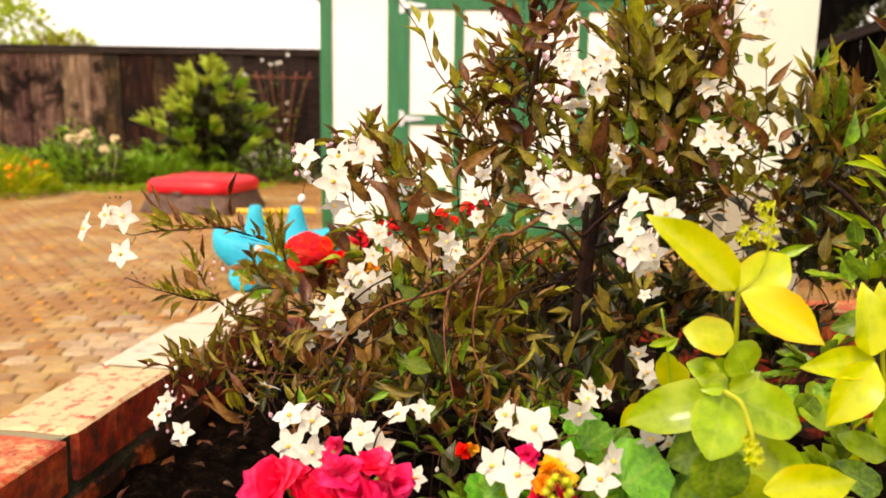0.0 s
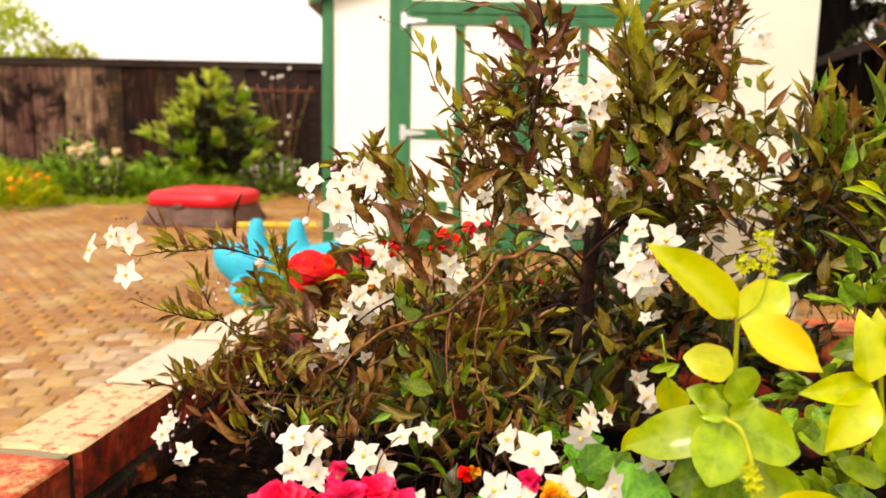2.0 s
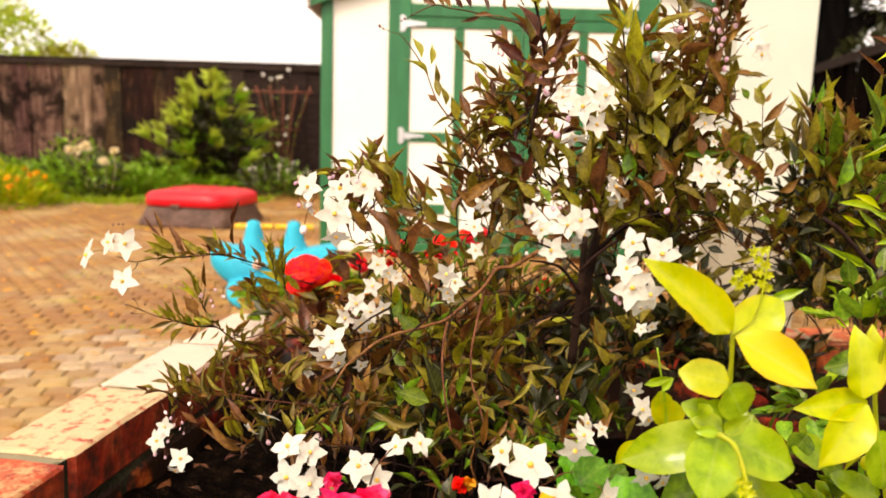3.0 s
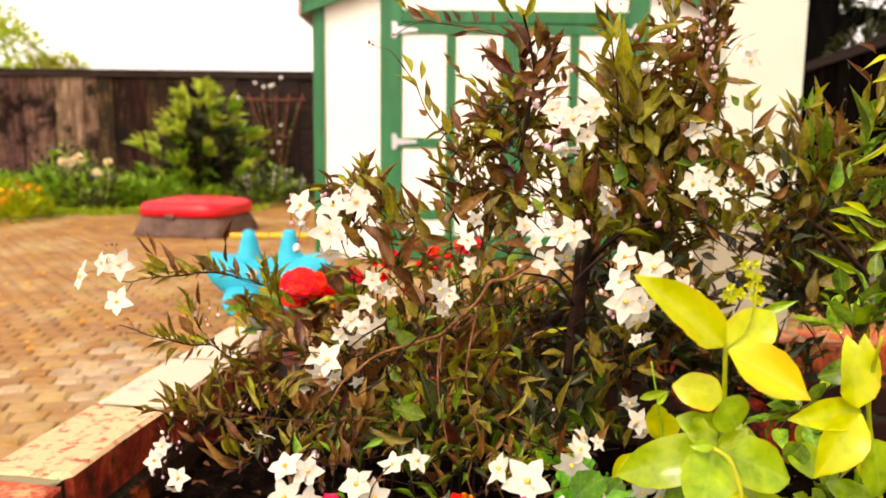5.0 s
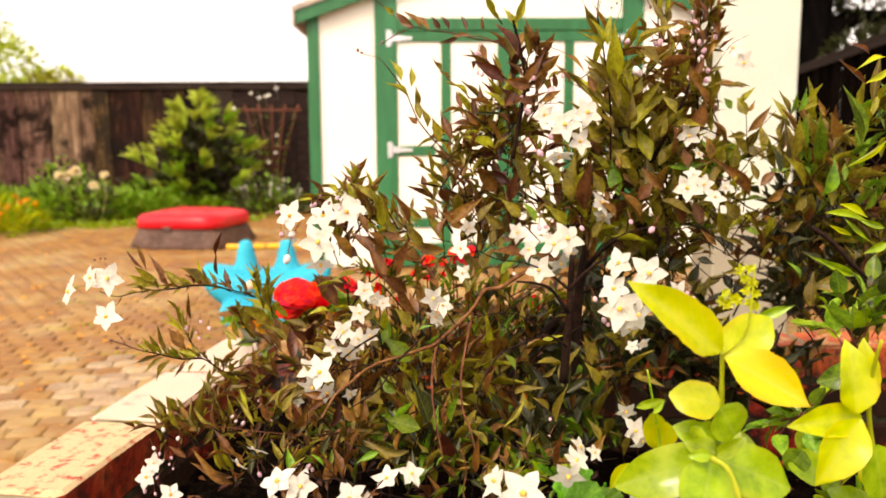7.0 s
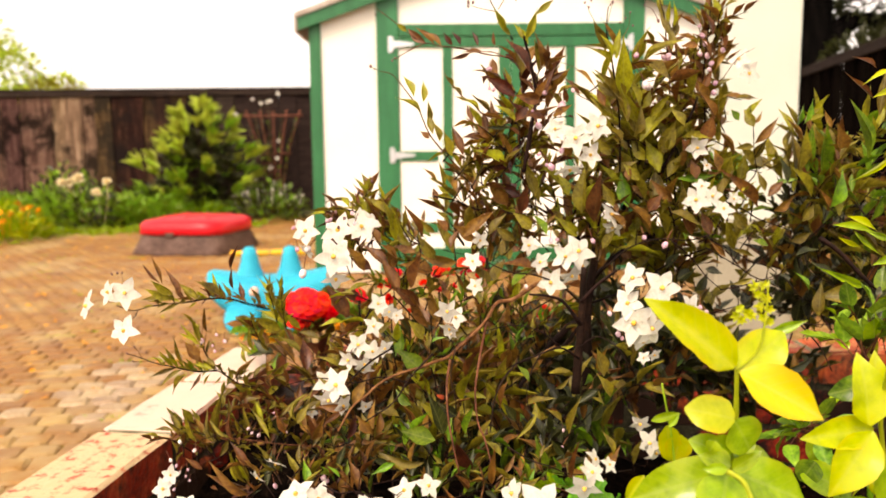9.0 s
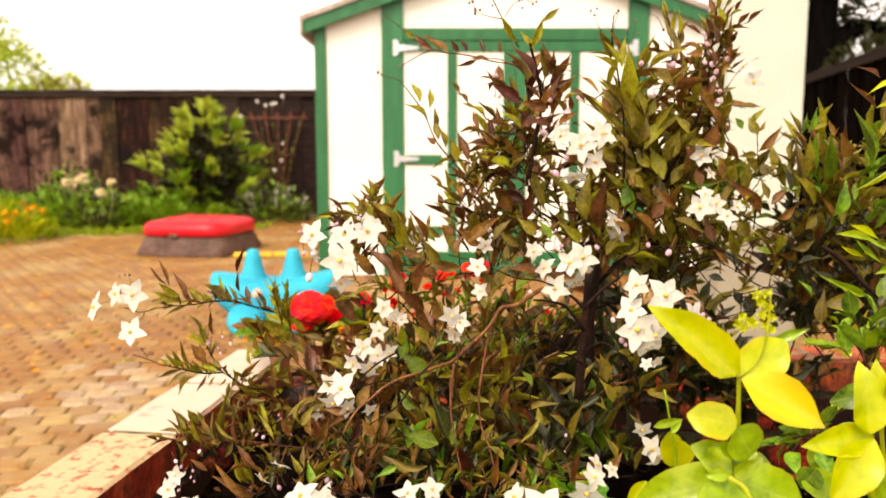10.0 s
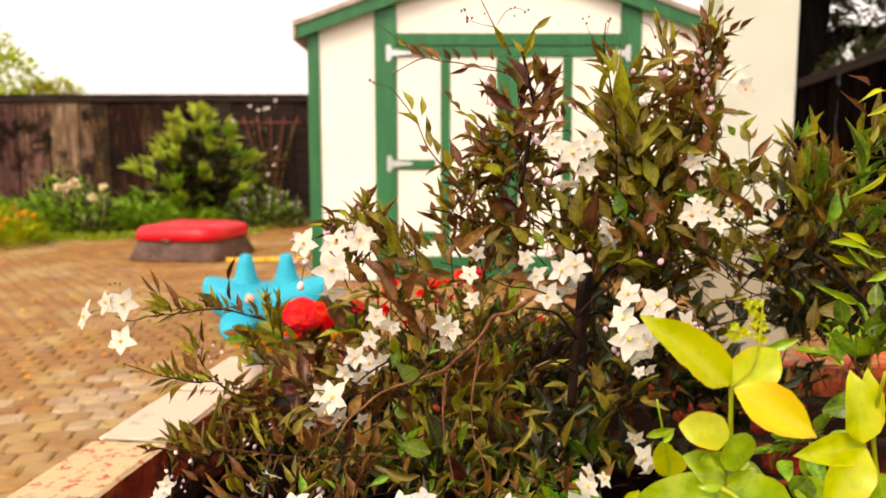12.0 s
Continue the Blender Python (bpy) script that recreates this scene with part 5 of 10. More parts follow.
vine.branch([(0.232, 0.795, 0.907), (0.230, 0.791, 0.957), (0.225, 0.788, 0.991), (0.221, 0.784, 1.017), (0.213, 0.780, 1.039)], 0.0009, 0.0005, M_BARK, 15)
vine.blade((0.217, 0.786, 1.022), (-0.002, 0.001, 0.024), 0.0064, "v", -0.1)
vine.blade((0.222, 0.785, 1.014), (-0.008, 0.002, 0.018), 0.0046, "o", -0.2)
vine.blade((0.226, 0.786, 1.011), (0.000, -0.006, 0.023), 0.0052, "v", -0.7)
vine.blade((0.227, 0.775, 1.007), (-0.001, -0.009, 0.023), 0.0051, "v", 0.3)
vine.blade((0.225, 0.778, 0.999), (-0.010, -0.001, 0.023), 0.0074, "o", -0.2)
vine.blade((0.229, 0.781, 0.997), (0.006, 0.001, 0.020), 0.0058, "o", 0.6)
vine.blade((0.224, 0.770, 0.985), (-0.001, 0.003, 0.025), 0.0091, "o", 0.3)
vine.blade((0.227, 0.781, 0.980), (-0.009, -0.010, 0.023), 0.0080, "b", 0.5)
vine.blade((0.231, 0.777, 0.977), (0.000, 0.003, 0.021), 0.0080, "b", 0.6)
vine.blade((0.234, 0.776, 0.966), (-0.005, -0.004, 0.023), 0.0069, "o", 0.6)
vine.blade((0.230, 0.779, 0.955), (0.000, -0.010, 0.023), 0.0080, "b", -0.6)
vine.blade((0.225, 0.778, 0.967), (-0.010, -0.007, 0.016), 0.0052, "b", 0.1)
vine.blade((0.232, 0.777, 0.945), (0.006, -0.007, 0.016), 0.0069, "o", 0.7)
vine.branch([(0.218, 0.795, 1.016), (0.210, 0.788, 1.026), (0.200, 0.780, 1.028)], 0.0004, 0.0002, M_TWIG, 9)
vine.branch([(0.242, 0.795, 0.993), (0.249, 0.788, 0.974), (0.233, 0.780, 0.957)], 0.0004, 0.0002, M_TWIG, 9)
vine.bud((0.214, 0.780, 1.013), (-0.1, -0.2, 0.8), 0.0020, True)
vine.bud((0.200, 0.780, 1.028), (0.0, -0.2, 0.8), 0.0013, True)
vine.branch([(0.267, 0.795, 0.866), (0.267, 0.792, 0.918), (0.263, 0.790, 0.957), (0.265, 0.788, 0.991), (0.266, 0.785, 1.018), (0.267, 0.782, 1.044), (0.266, 0.780, 1.055)], 0.0009, 0.0005, M_BARK, 21)
vine.blade((0.253, 0.787, 1.010), (-0.020, -0.006, 0.008), 0.0058, "b", 0.6)
vine.blade((0.252, 0.782, 0.995), (-0.021, -0.003, 0.005), 0.0058, "b", 0.2)
vine.blade((0.251, 0.768, 0.988), (-0.019, 0.000, -0.001), 0.0079, "b", -0.0)
vine.blade((0.259, 0.780, 1.010), (-0.009, -0.008, 0.017), 0.0080, "b", 0.3)
vine.blade((0.265, 0.791, 1.018), (0.003, 0.002, 0.024), 0.0082, "v", -0.2)
vine.blade((0.275, 0.790, 1.012), (-0.003, -0.004, 0.031), 0.0105, "v", 0.3)
vine.blade((0.264, 0.770, 0.998), (-0.007, -0.002, 0.024), 0.0079, "b", 0.6)
vine.blade((0.277, 0.790, 0.995), (0.003, -0.007, 0.034), 0.0058, "b", 0.6)
vine.blade((0.273, 0.779, 1.034), (0.011, 0.004, 0.015), 0.0040, "o", 0.2)
vine.blade((0.265, 0.776, 0.977), (-0.009, 0.002, 0.024), 0.0103, "b", 0.7)
vine.blade((0.265, 0.792, 0.962), (-0.018, -0.009, 0.018), 0.0093, "b", 0.2)
vine.blade((0.255, 0.788, 0.956), (-0.012, 0.000, 0.012), 0.0087, "b", -0.7)
vine.blade((0.272, 0.780, 0.967), (0.010, 0.008, 0.030), 0.0069, "b", 0.3)
vine.blade((0.262, 0.772, 0.933), (-0.016, -0.009, 0.023), 0.0114, "b", -0.0)
vine.blade((0.267, 0.768, 0.916), (-0.012, -0.016, 0.029), 0.0113, "b", 0.5)
vine.blade((0.277, 0.782, 0.922), (-0.007, -0.012, 0.029), 0.0081, "o", 0.3)
vine.blade((0.270, 0.780, 0.937), (0.017, -0.010, 0.008), 0.0046, "o", 0.3)
vine.blade((0.276, 0.785, 0.950), (0.011, -0.005, 0.010), 0.0052, "v", -0.4)
vine.blade((0.254, 0.776, 0.922), (-0.016, -0.007, 0.020), 0.0091, "b", 0.7)
vine.blade((0.257, 0.775, 0.945), (0.010, 0.000, 0.022), 0.0074, "b", 0.0)
vine.blade((0.252, 0.790, 0.904), (-0.014, -0.004, 0.025), 0.0093, "o", -0.4)
vine.blade((0.265, 0.782, 1.028), (-0.007, 0.003, 0.020), 0.0058, "b", -0.5)
vine.blade((0.268, 0.780, 1.033), (-0.002, -0.010, 0.019), 0.0052, "v", -0.7)
vine.bud((0.257, 0.780, 1.000), (0.4, -0.4, -0.6), 0.0034)
vine.bud((0.263, 0.780, 0.981), (0.0, -0.4, -0.9), 0.0039)
vine.bud((0.268, 0.780, 0.973), (-0.4, -0.4, -0.5), 0.0039)
vine.bud((0.255, 0.780, 0.982), (0.3, -0.4, -0.4), 0.0034)
vine.bud((0.265, 0.780, 0.960), (-0.3, -0.4, -0.7), 0.0039)
vine.bud((0.271, 0.780, 0.945), (-0.2, -0.4, -0.7), 0.0039)
vine.bud((0.264, 0.780, 0.947), (-0.0, -0.4, -0.4), 0.0034)
vine.bud((0.278, 0.780, 0.986), (-0.0, -0.4, -0.8), 0.0034)
vine.bud((0.265, 0.780, 0.967), (0.2, -0.4, -0.3), 0.0028)
vine.bud((0.272, 0.780, 0.954), (-0.3, -0.4, -0.7), 0.0034)
vine.bud((0.255, 0.780, 1.009), (-0.3, -0.4, -0.4), 0.0028)
vine.bud((0.260, 0.780, 0.992), (-0.0, -0.4, -0.4), 0.0034)
vine.branch([(0.286, 0.795, 0.961), (0.297, 0.788, 0.979), (0.310, 0.780, 0.987)], 0.0004, 0.0002, M_TWIG, 9)
vine.blade((0.323, 0.828, 0.921), (0.009, -0.010, 0.020), 0.0073, "v", -0.5)
vine.blade((0.315, 0.827, 0.918), (-0.010, 0.000, 0.012), 0.0085, "g", -0.1)
vine.blade((0.324, 0.816, 0.914), (0.016, 0.003, 0.013), 0.0048, "b", 0.6)
vine.blade((0.374, 0.820, 0.911), (-0.016, 0.000, 0.025), 0.0072, "o", 0.7)
vine.blade((0.384, 0.826, 0.914), (0.007, 0.001, 0.026), 0.0097, "g", 0.6)
vine.blade((0.387, 0.826, 0.920), (0.017, 0.005, 0.012), 0.0061, "v", -0.3)
vine.blade((0.389, 0.823, 0.917), (0.016, 0.000, 0.009), 0.0061, "v", -0.2)
vine.blade((0.372, 0.817, 0.911), (0.000, -0.009, 0.023), 0.0084, "g", 0.7)
vine.blade((0.410, 0.819, 0.908), (-0.007, 0.004, 0.020), 0.0054, "b", -0.5)
vine.blade((0.425, 0.831, 0.887), (-0.007, -0.017, 0.037), 0.0098, "b", -0.7)
vine.blade((0.365, 0.666, 0.880), (-0.018, -0.013, 0.051), 0.0140, "g", 0.6)
vine.blade((0.373, 0.676, 0.957), (-0.018, -0.004, 0.012), 0.0045, "b", 0.1)
vine.blade((0.366, 0.664, 0.930), (-0.025, 0.004, 0.022), 0.0039, "b", -0.2)
vine.blade((0.372, 0.665, 0.916), (0.003, -0.002, 0.041), 0.0078, "o", -0.5)
vine.branch([(0.322, 0.815, 0.852), (0.329, 0.811, 0.865), (0.325, 0.808, 0.883), (0.321, 0.804, 0.912), (0.315, 0.800, 0.932)], 0.0006, 0.0004, M_BARK, 15)
vine.branch([(0.329, 0.815, 0.880), (0.335, 0.808, 0.895), (0.350, 0.800, 0.915)], 0.0005, 0.0003, M_BARK, 9)
vine.branch([(0.331, 0.815, 0.865), (0.340, 0.810, 0.874), (0.355, 0.805, 0.883), (0.361, 0.800, 0.892)], 0.0005, 0.0003, M_BARK, 12)
vine.branch([(0.301, 0.815, 0.832), (0.319, 0.811, 0.824), (0.333, 0.808, 0.815), (0.358, 0.804, 0.806), (0.369, 0.800, 0.800)], 0.0009, 0.0005, M_BARK, 15)
vine.branch([(0.330, 0.815, 0.814), (0.339, 0.808, 0.803), (0.348, 0.800, 0.801)], 0.0006, 0.0003, M_BARK, 9)
vine.blade((0.319, 0.796, 0.911), (-0.010, 0.004, 0.018), 0.0105, "o", -0.6)
vine.blade((0.319, 0.796, 0.891), (-0.026, -0.010, -0.003), 0.0070, "o", -0.2)
vine.blade((0.318, 0.790, 0.894), (0.018, -0.014, 0.024), 0.0087, "b", 0.3)
vine.blade((0.302, 0.805, 0.882), (-0.019, -0.015, 0.028), 0.0083, "b", 0.7)
vine.blade((0.290, 0.804, 0.882), (0.001, -0.002, 0.024), 0.0071, "b", 0.5)
vine.blade((0.324, 0.792, 0.828), (-0.041, -0.025, 0.044), 0.0128, "b", -0.1)
vine.blade((0.290, 0.795, 0.856), (0.002, -0.009, 0.028), 0.0105, "o", 0.1)
vine.blade((0.310, 0.806, 0.856), (0.004, -0.001, 0.028), 0.0119, "v", -0.2)
vine.blade((0.326, 0.812, 0.870), (-0.022, -0.007, 0.026), 0.0108, "o", -0.0)
vine.blade((0.324, 0.803, 0.838), (-0.019, -0.007, 0.017), 0.0071, "v", 0.5)
vine.blade((0.358, 0.802, 0.853), (-0.008, -0.002, 0.028), 0.0094, "d", 0.1)
vine.blade((0.372, 0.812, 0.858), (-0.007, 0.012, 0.052), 0.0108, "o", 0.5)
vine.blade((0.369, 0.799, 0.865), (-0.002, -0.011, 0.048), 0.0118, "o", 0.0)
vine.blade((0.377, 0.799, 0.865), (0.002, -0.004, 0.048), 0.0141, "g", -0.6)
vine.blade((0.393, 0.800, 0.859), (-0.012, -0.024, 0.059), 0.0141, "g", -0.2)
vine.blade((0.385, 0.805, 0.838), (-0.024, -0.013, 0.034), 0.0169, "o", 0.3)
vine.blade((0.408, 0.793, 0.882), (-0.011, -0.016, 0.030), 0.0160, "b", -0.1)
vine.blade((0.332, 0.662, 0.838), (0.011, -0.010, 0.032), 0.0139, "g", 0.5)
vine.blade((0.408, 0.809, 0.822), (-0.017, -0.007, 0.038), 0.0107, "o", -0.7)
vine.blade((0.396, 0.791, 0.824), (-0.011, -0.013, 0.026), 0.0070, "b", 0.3)
vine.blade((0.389, 0.801, 0.882), (-0.010, -0.014, 0.028), 0.0118, "o", 0.1)
vine.blade((0.314, 0.796, 0.806), (-0.015, -0.003, 0.020), 0.0117, "o", -0.4)
vine.blade((0.301, 0.791, 0.786), (-0.016, -0.015, 0.036), 0.0105, "o", -0.6)
vine.blade((0.339, 0.803, 0.839), (0.016, -0.001, 0.018), 0.0095, "b", -0.2)
vine.blade((0.346, 0.804, 0.824), (0.020, -0.007, 0.013), 0.0106, "b", 0.7)
vine.blade((0.375, 0.801, 0.813), (0.011, 0.001, 0.020), 0.0118, "o", 0.3)
vine.blade((0.414, 0.800, 0.854), (0.012, 0.004, 0.029), 0.0106, "o", -0.5)
vine.blade((0.433, 0.811, 0.829), (0.010, -0.012, 0.025), 0.0119, "o", -0.4)
vine.blade((0.445, 0.798, 0.813), (0.006, -0.007, 0.030), 0.0106, "g", 0.4)
vine.blade((0.335, 0.801, 0.845), (-0.009, -0.003, 0.021), 0.0071, "o", -0.3)
vine.branch([(0.245, 0.715, 0.798), (0.262, 0.712, 0.788), (0.275, 0.709, 0.780), (0.290, 0.706, 0.770), (0.305, 0.703, 0.770), (0.314, 0.700, 0.782)], 0.0006, 0.0004, M_BARK, 18)
vine.branch([(0.294, 0.715, 0.768), (0.286, 0.708, 0.759), (0.262, 0.700, 0.762)], 0.0005, 0.0003, M_BARK, 9)
vine.branch([(0.271, 0.715, 0.795), (0.286, 0.710, 0.785), (0.300, 0.705, 0.781), (0.306, 0.700, 0.775)], 0.0006, 0.0003, M_BARK, 12)
vine.branch([(0.313, 0.715, 0.771), (0.310, 0.708, 0.761), (0.299, 0.700, 0.750)], 0.0005, 0.0003, M_BARK, 9)
vine.branch([(0.321, 0.715, 0.768), (0.326, 0.700, 0.756)], 0.0005, 0.0003, M_BARK, 8)
vine.branch([(0.250, 0.715, 0.735), (0.271, 0.708, 0.743), (0.286, 0.700, 0.747)], 0.0006, 0.0003, M_BARK, 9)
vine.branch([(0.351, 0.715, 0.806), (0.366, 0.711, 0.795), (0.380, 0.708, 0.780), (0.395, 0.704, 0.764), (0.418, 0.700, 0.746)], 0.0026, 0.0014, M_BARK, 15)
vine.branch([(0.408, 0.715, 0.787), (0.390, 0.700, 0.768)], 0.0006, 0.0003, M_BARK, 8)
vine.branch([(0.335, 0.715, 0.726), (0.353, 0.708, 0.704), (0.362, 0.700, 0.682)], 0.0009, 0.0005, M_BARK, 9)
vine.branch([(0.330, 0.715, 0.716), (0.321, 0.708, 0.694), (0.322, 0.700, 0.677)], 0.0007, 0.0004, M_BARK, 9)
vine.branch([(0.369, 0.715, 0.724), (0.352, 0.708, 0.725), (0.329, 0.700, 0.728)], 0.0006, 0.0003, M_BARK, 9)
vine.blade((0.286, 0.706, 0.770), (-0.018, 0.005, -0.007), 0.0052, "o", -0.4)
vine.blade((0.267, 0.705, 0.797), (0.023, 0.000, -0.006), 0.0052, "o", 0.2)
vine.blade((0.254, 0.689, 0.793), (-0.015, -0.002, 0.015), 0.0051, "b", -0.4)
vine.blade((0.294, 0.693, 0.802), (-0.017, -0.002, 0.005), 0.0071, "g", 0.2)
vine.blade((0.389, 0.706, 0.752), (-0.041, 0.000, 0.003), 0.0177, "o", -0.0)
vine.blade((0.351, 0.708, 0.733), (-0.002, -0.002, 0.032), 0.0115, "o", -0.7)
vine.blade((0.332, 0.691, 0.761), (-0.010, 0.000, 0.020), 0.0061, "g", 0.6)
vine.blade((0.311, 0.690, 0.687), (0.035, 0.000, 0.009), 0.0081, "d", 0.6)
vine.blade((0.356, 0.703, 0.707), (0.024, 0.005, 0.006), 0.0083, "b", -0.5)
vine.blade((0.262, 0.708, 0.704), (-0.006, -0.003, 0.030), 0.0136, "d", -0.6)
vine.blade((0.271, 0.710, 0.698), (0.007, -0.001, 0.029), 0.0084, "d", -0.7)
vine.blade((0.266, 0.695, 0.746), (0.021, 0.003, 0.001), 0.0041, "d", 0.2)
vine.blade((0.326, 0.706, 0.791), (0.023, 0.004, 0.007), 0.0083, "d", -0.7)
vine.blade((0.355, 0.698, 0.771), (-0.020, -0.007, 0.017), 0.0103, "d", 0.3)
vine.blade((0.318, 0.702, 0.805), (0.021, 0.001, 0.007), 0.0093, "o", 0.6)
vine.blade((0.335, 0.608, 0.779), (-0.038, -0.014, 0.016), 0.0067, "l", -0.5)
vine.blade((0.325, 0.619, 0.746), (0.029, 0.004, 0.015), 0.0130, "a", 0.7)
vine.blade((0.329, 0.607, 0.750), (0.022, -0.002, -0.038), 0.0147, "v", 0.2)
vine.blade((0.350, 0.612, 0.948), (-0.023, -0.004, -0.005), 0.0041, "y", 0.4)
vine.blade((0.356, 0.618, 0.939), (-0.022, -0.006, -0.011), 0.0059, "y", -0.6)
vine.blade((0.308, 0.607, 0.829), (0.036, -0.002, -0.005), 0.0067, "l", -0.0)
vine.blade((0.324, 0.616, 0.835), (0.026, 0.000, -0.011), 0.0064, "y", 0.1)
vine.blade((0.309, 0.601, 0.820), (0.023, 0.004, -0.010), 0.0040, "y", 0.6)
vine.blade((0.355, 0.611, 0.885), (-0.029, 0.004, -0.024), 0.0031, "y", -0.6)
vine.blade((0.330, 0.617, 0.823), (0.014, -0.015, -0.018), 0.0041, "l", 0.7)
vine.blade((0.187, 0.439, 0.785), (0.021, -0.002, 0.007), 0.0065, "l", 0.4)
vine.blade((0.360, 0.614, 0.816), (-0.022, 0.002, 0.007), 0.0054, "l", -0.6)
vine.blade((0.361, 0.609, 0.805), (-0.020, 0.001, -0.009), 0.0072, "l", -0.3)
vine.branch([(-0.190, 0.760, 0.741), (-0.198, 0.750, 0.746), (-0.206, 0.740, 0.751), (-0.220, 0.730, 0.753), (-0.230, 0.720, 0.753), (-0.240, 0.710, 0.753), (-0.253, 0.700, 0.754), (-0.264, 0.690, 0.754), (-0.271, 0.680, 0.753), (-0.274, 0.670, 0.755), (-0.281, 0.660, 0.761)], 0.0006, 0.0004, M_BARK, 33)
vine.shoot([(-0.193, 0.750, 0.744), (-0.206, 0.737, 0.751), (-0.218, 0.723, 0.754), (-0.227, 0.710, 0.755), (-0.236, 0.697, 0.756), (-0.247, 0.683, 0.757), (-0.255, 0.670, 0.758)], 18, 0.021, "obvo", 0.0007, .2, 50, 0.0, M_BARK, .5)
vine.shoot([(-0.173, 0.760, 0.736), (-0.185, 0.740, 0.745), (-0.201, 0.720, 0.754), (-0.211, 0.700, 0.759), (-0.221, 0.680, 0.761)], 12, 0.020, "obo", 0.0007, .2, 50, 0.0, M_BARK, .8)
vine.shoot([(-0.215, 0.720, 0.685), (-0.226, 0.705, 0.689), (-0.231, 0.690, 0.694), (-0.241, 0.675, 0.702), (-0.248, 0.660, 0.709)], 14, 0.019, "vov", 0.0007, .2, 50, 0.0, M_BARK, .7)
vine.shoot([(-0.206, 0.730, 0.675), (-0.212, 0.710, 0.688), (-0.221, 0.690, 0.693), (-0.227, 0.670, 0.701)], 12, 0.017, "ogo", 0.0007, .2, 50, 0.0, M_BARK, .9)
vine.shoot([(-0.218, 0.700, 0.705), (-0.220, 0.693, 0.716), (-0.221, 0.687, 0.728), (-0.224, 0.680, 0.741)], 8, 0.018, "vo", 0.0007, .2, 50, 0.0, M_BARK, .5)
vine.shoot([(-0.174, 0.760, 0.694), (-0.179, 0.747, 0.706), (-0.181, 0.733, 0.720), (-0.181, 0.720, 0.734)], 10, 0.022, "obo", 0.0007, .22, 50, 0.0, M_BARK, .5)
vine.shoot([(-0.169, 0.780, 0.718), (-0.170, 0.770, 0.735), (-0.172, 0.760, 0.754)], 9, 0.024, "vov", 0.0007, .2, 50, 0.0, M_BARK, .6)
vine.shoot([(-0.160, 0.780, 0.712), (-0.161, 0.770, 0.732), (-0.160, 0.760, 0.754)], 9, 0.024, "ovo", 0.0007, .2, 50, 0.0, M_BARK, .6)
vine.branch([(-0.277, 0.695, 0.749), (-0.279, 0.690, 0.744), (-0.286, 0.685, 0.739), (-0.292, 0.680, 0.737)], 0.0004, 0.0002, M_BARK, 12)
vine.blade((-0.241, 0.682, 0.762), (-0.020, -0.010, 0.012), 0.0085, "o", -0.5)
vine.blade((-0.248, 0.687, 0.760), (-0.024, 0.000, 0.002), 0.0045, "o", 0.2)
vine.blade((-0.239, 0.679, 0.767), (-0.016, -0.008, 0.015), 0.0085, "o", -0.6)
vine.blade((-0.250, 0.679, 0.777), (-0.015, 0.002, 0.018), 0.0030, "b", -0.4)
vine.blade((-0.249, 0.682, 0.775), (-0.011, 0.003, 0.027), 0.0035, "b", 0.5)
vine.blade((-0.231, 0.673, 0.765), (-0.009, -0.001, 0.028), 0.0055, "b", 0.6)
vine.blade((-0.228, 0.676, 0.763), (-0.010, -0.001, 0.015), 0.0050, "b", -0.2)
vine.blade((-0.216, 0.678, 0.762), (-0.018, -0.001, 0.016), 0.0060, "o", 0.1)
vine.blade((-0.195, 0.674, 0.765), (-0.021, -0.009, 0.015), 0.0104, "o", 0.7)
vine.blade((-0.199, 0.686, 0.765), (-0.006, 0.002, 0.021), 0.0050, "v", -0.6)
vine.blade((-0.203, 0.679, 0.764), (-0.011, -0.005, 0.017), 0.0060, "o", 0.7)
vine.blade((-0.191, 0.675, 0.763), (-0.004, -0.006, 0.017), 0.0045, "o", -0.7)
vine.blade((-0.178, 0.681, 0.762), (-0.003, 0.002, 0.015), 0.0050, "m", 0.2)
vine.blade((-0.235, 0.681, 0.758), (-0.015, -0.011, -0.006), 0.0035, "o", -0.2)
vine.blade((-0.218, 0.678, 0.760), (-0.007, -0.003, -0.005), 0.0025, "o", -0.3)
vine.blade((-0.209, 0.677, 0.762), (-0.005, -0.002, -0.005), 0.0025, "b", 0.7)
vine.blade((-0.186, 0.680, 0.771), (0.001, -0.010, 0.021), 0.0035, "m", -0.1)
vine.blade((-0.189, 0.685, 0.788), (0.011, -0.007, 0.022), 0.0035, "m", -0.7)
vine.bud((-0.287, 0.680, 0.786), (-0.4, -0.2, 0.8), 0.0013, True)
vine.bud((-0.283, 0.680, 0.786), (0.1, -0.2, 0.8), 0.0013, True)
vine.branch([(-0.288, 0.695, 0.775), (-0.284, 0.680, 0.786)], 0.0002, 0.0001, M_TWIG, 8)
vine.bud((-0.292, 0.680, 0.785), (-0.2, -0.2, 0.8), 0.0013, True)
vine.branch([(-0.175, 0.720, 0.668), (-0.191, 0.712, 0.674), (-0.202, 0.704, 0.684), (-0.209, 0.697, 0.692), (-0.221, 0.689, 0.693), (-0.229, 0.681, 0.697), (-0.241, 0.673, 0.703), (-0.253, 0.666, 0.708), (-0.262, 0.658, 0.715), (-0.270, 0.650, 0.721)], 0.0006, 0.0004, M_BARK, 30)
vine.branch([(-0.276, 0.695, 0.705), (-0.276, 0.688, 0.713), (-0.276, 0.680, 0.719)], 0.0003, 0.0002, M_TWIG, 9)
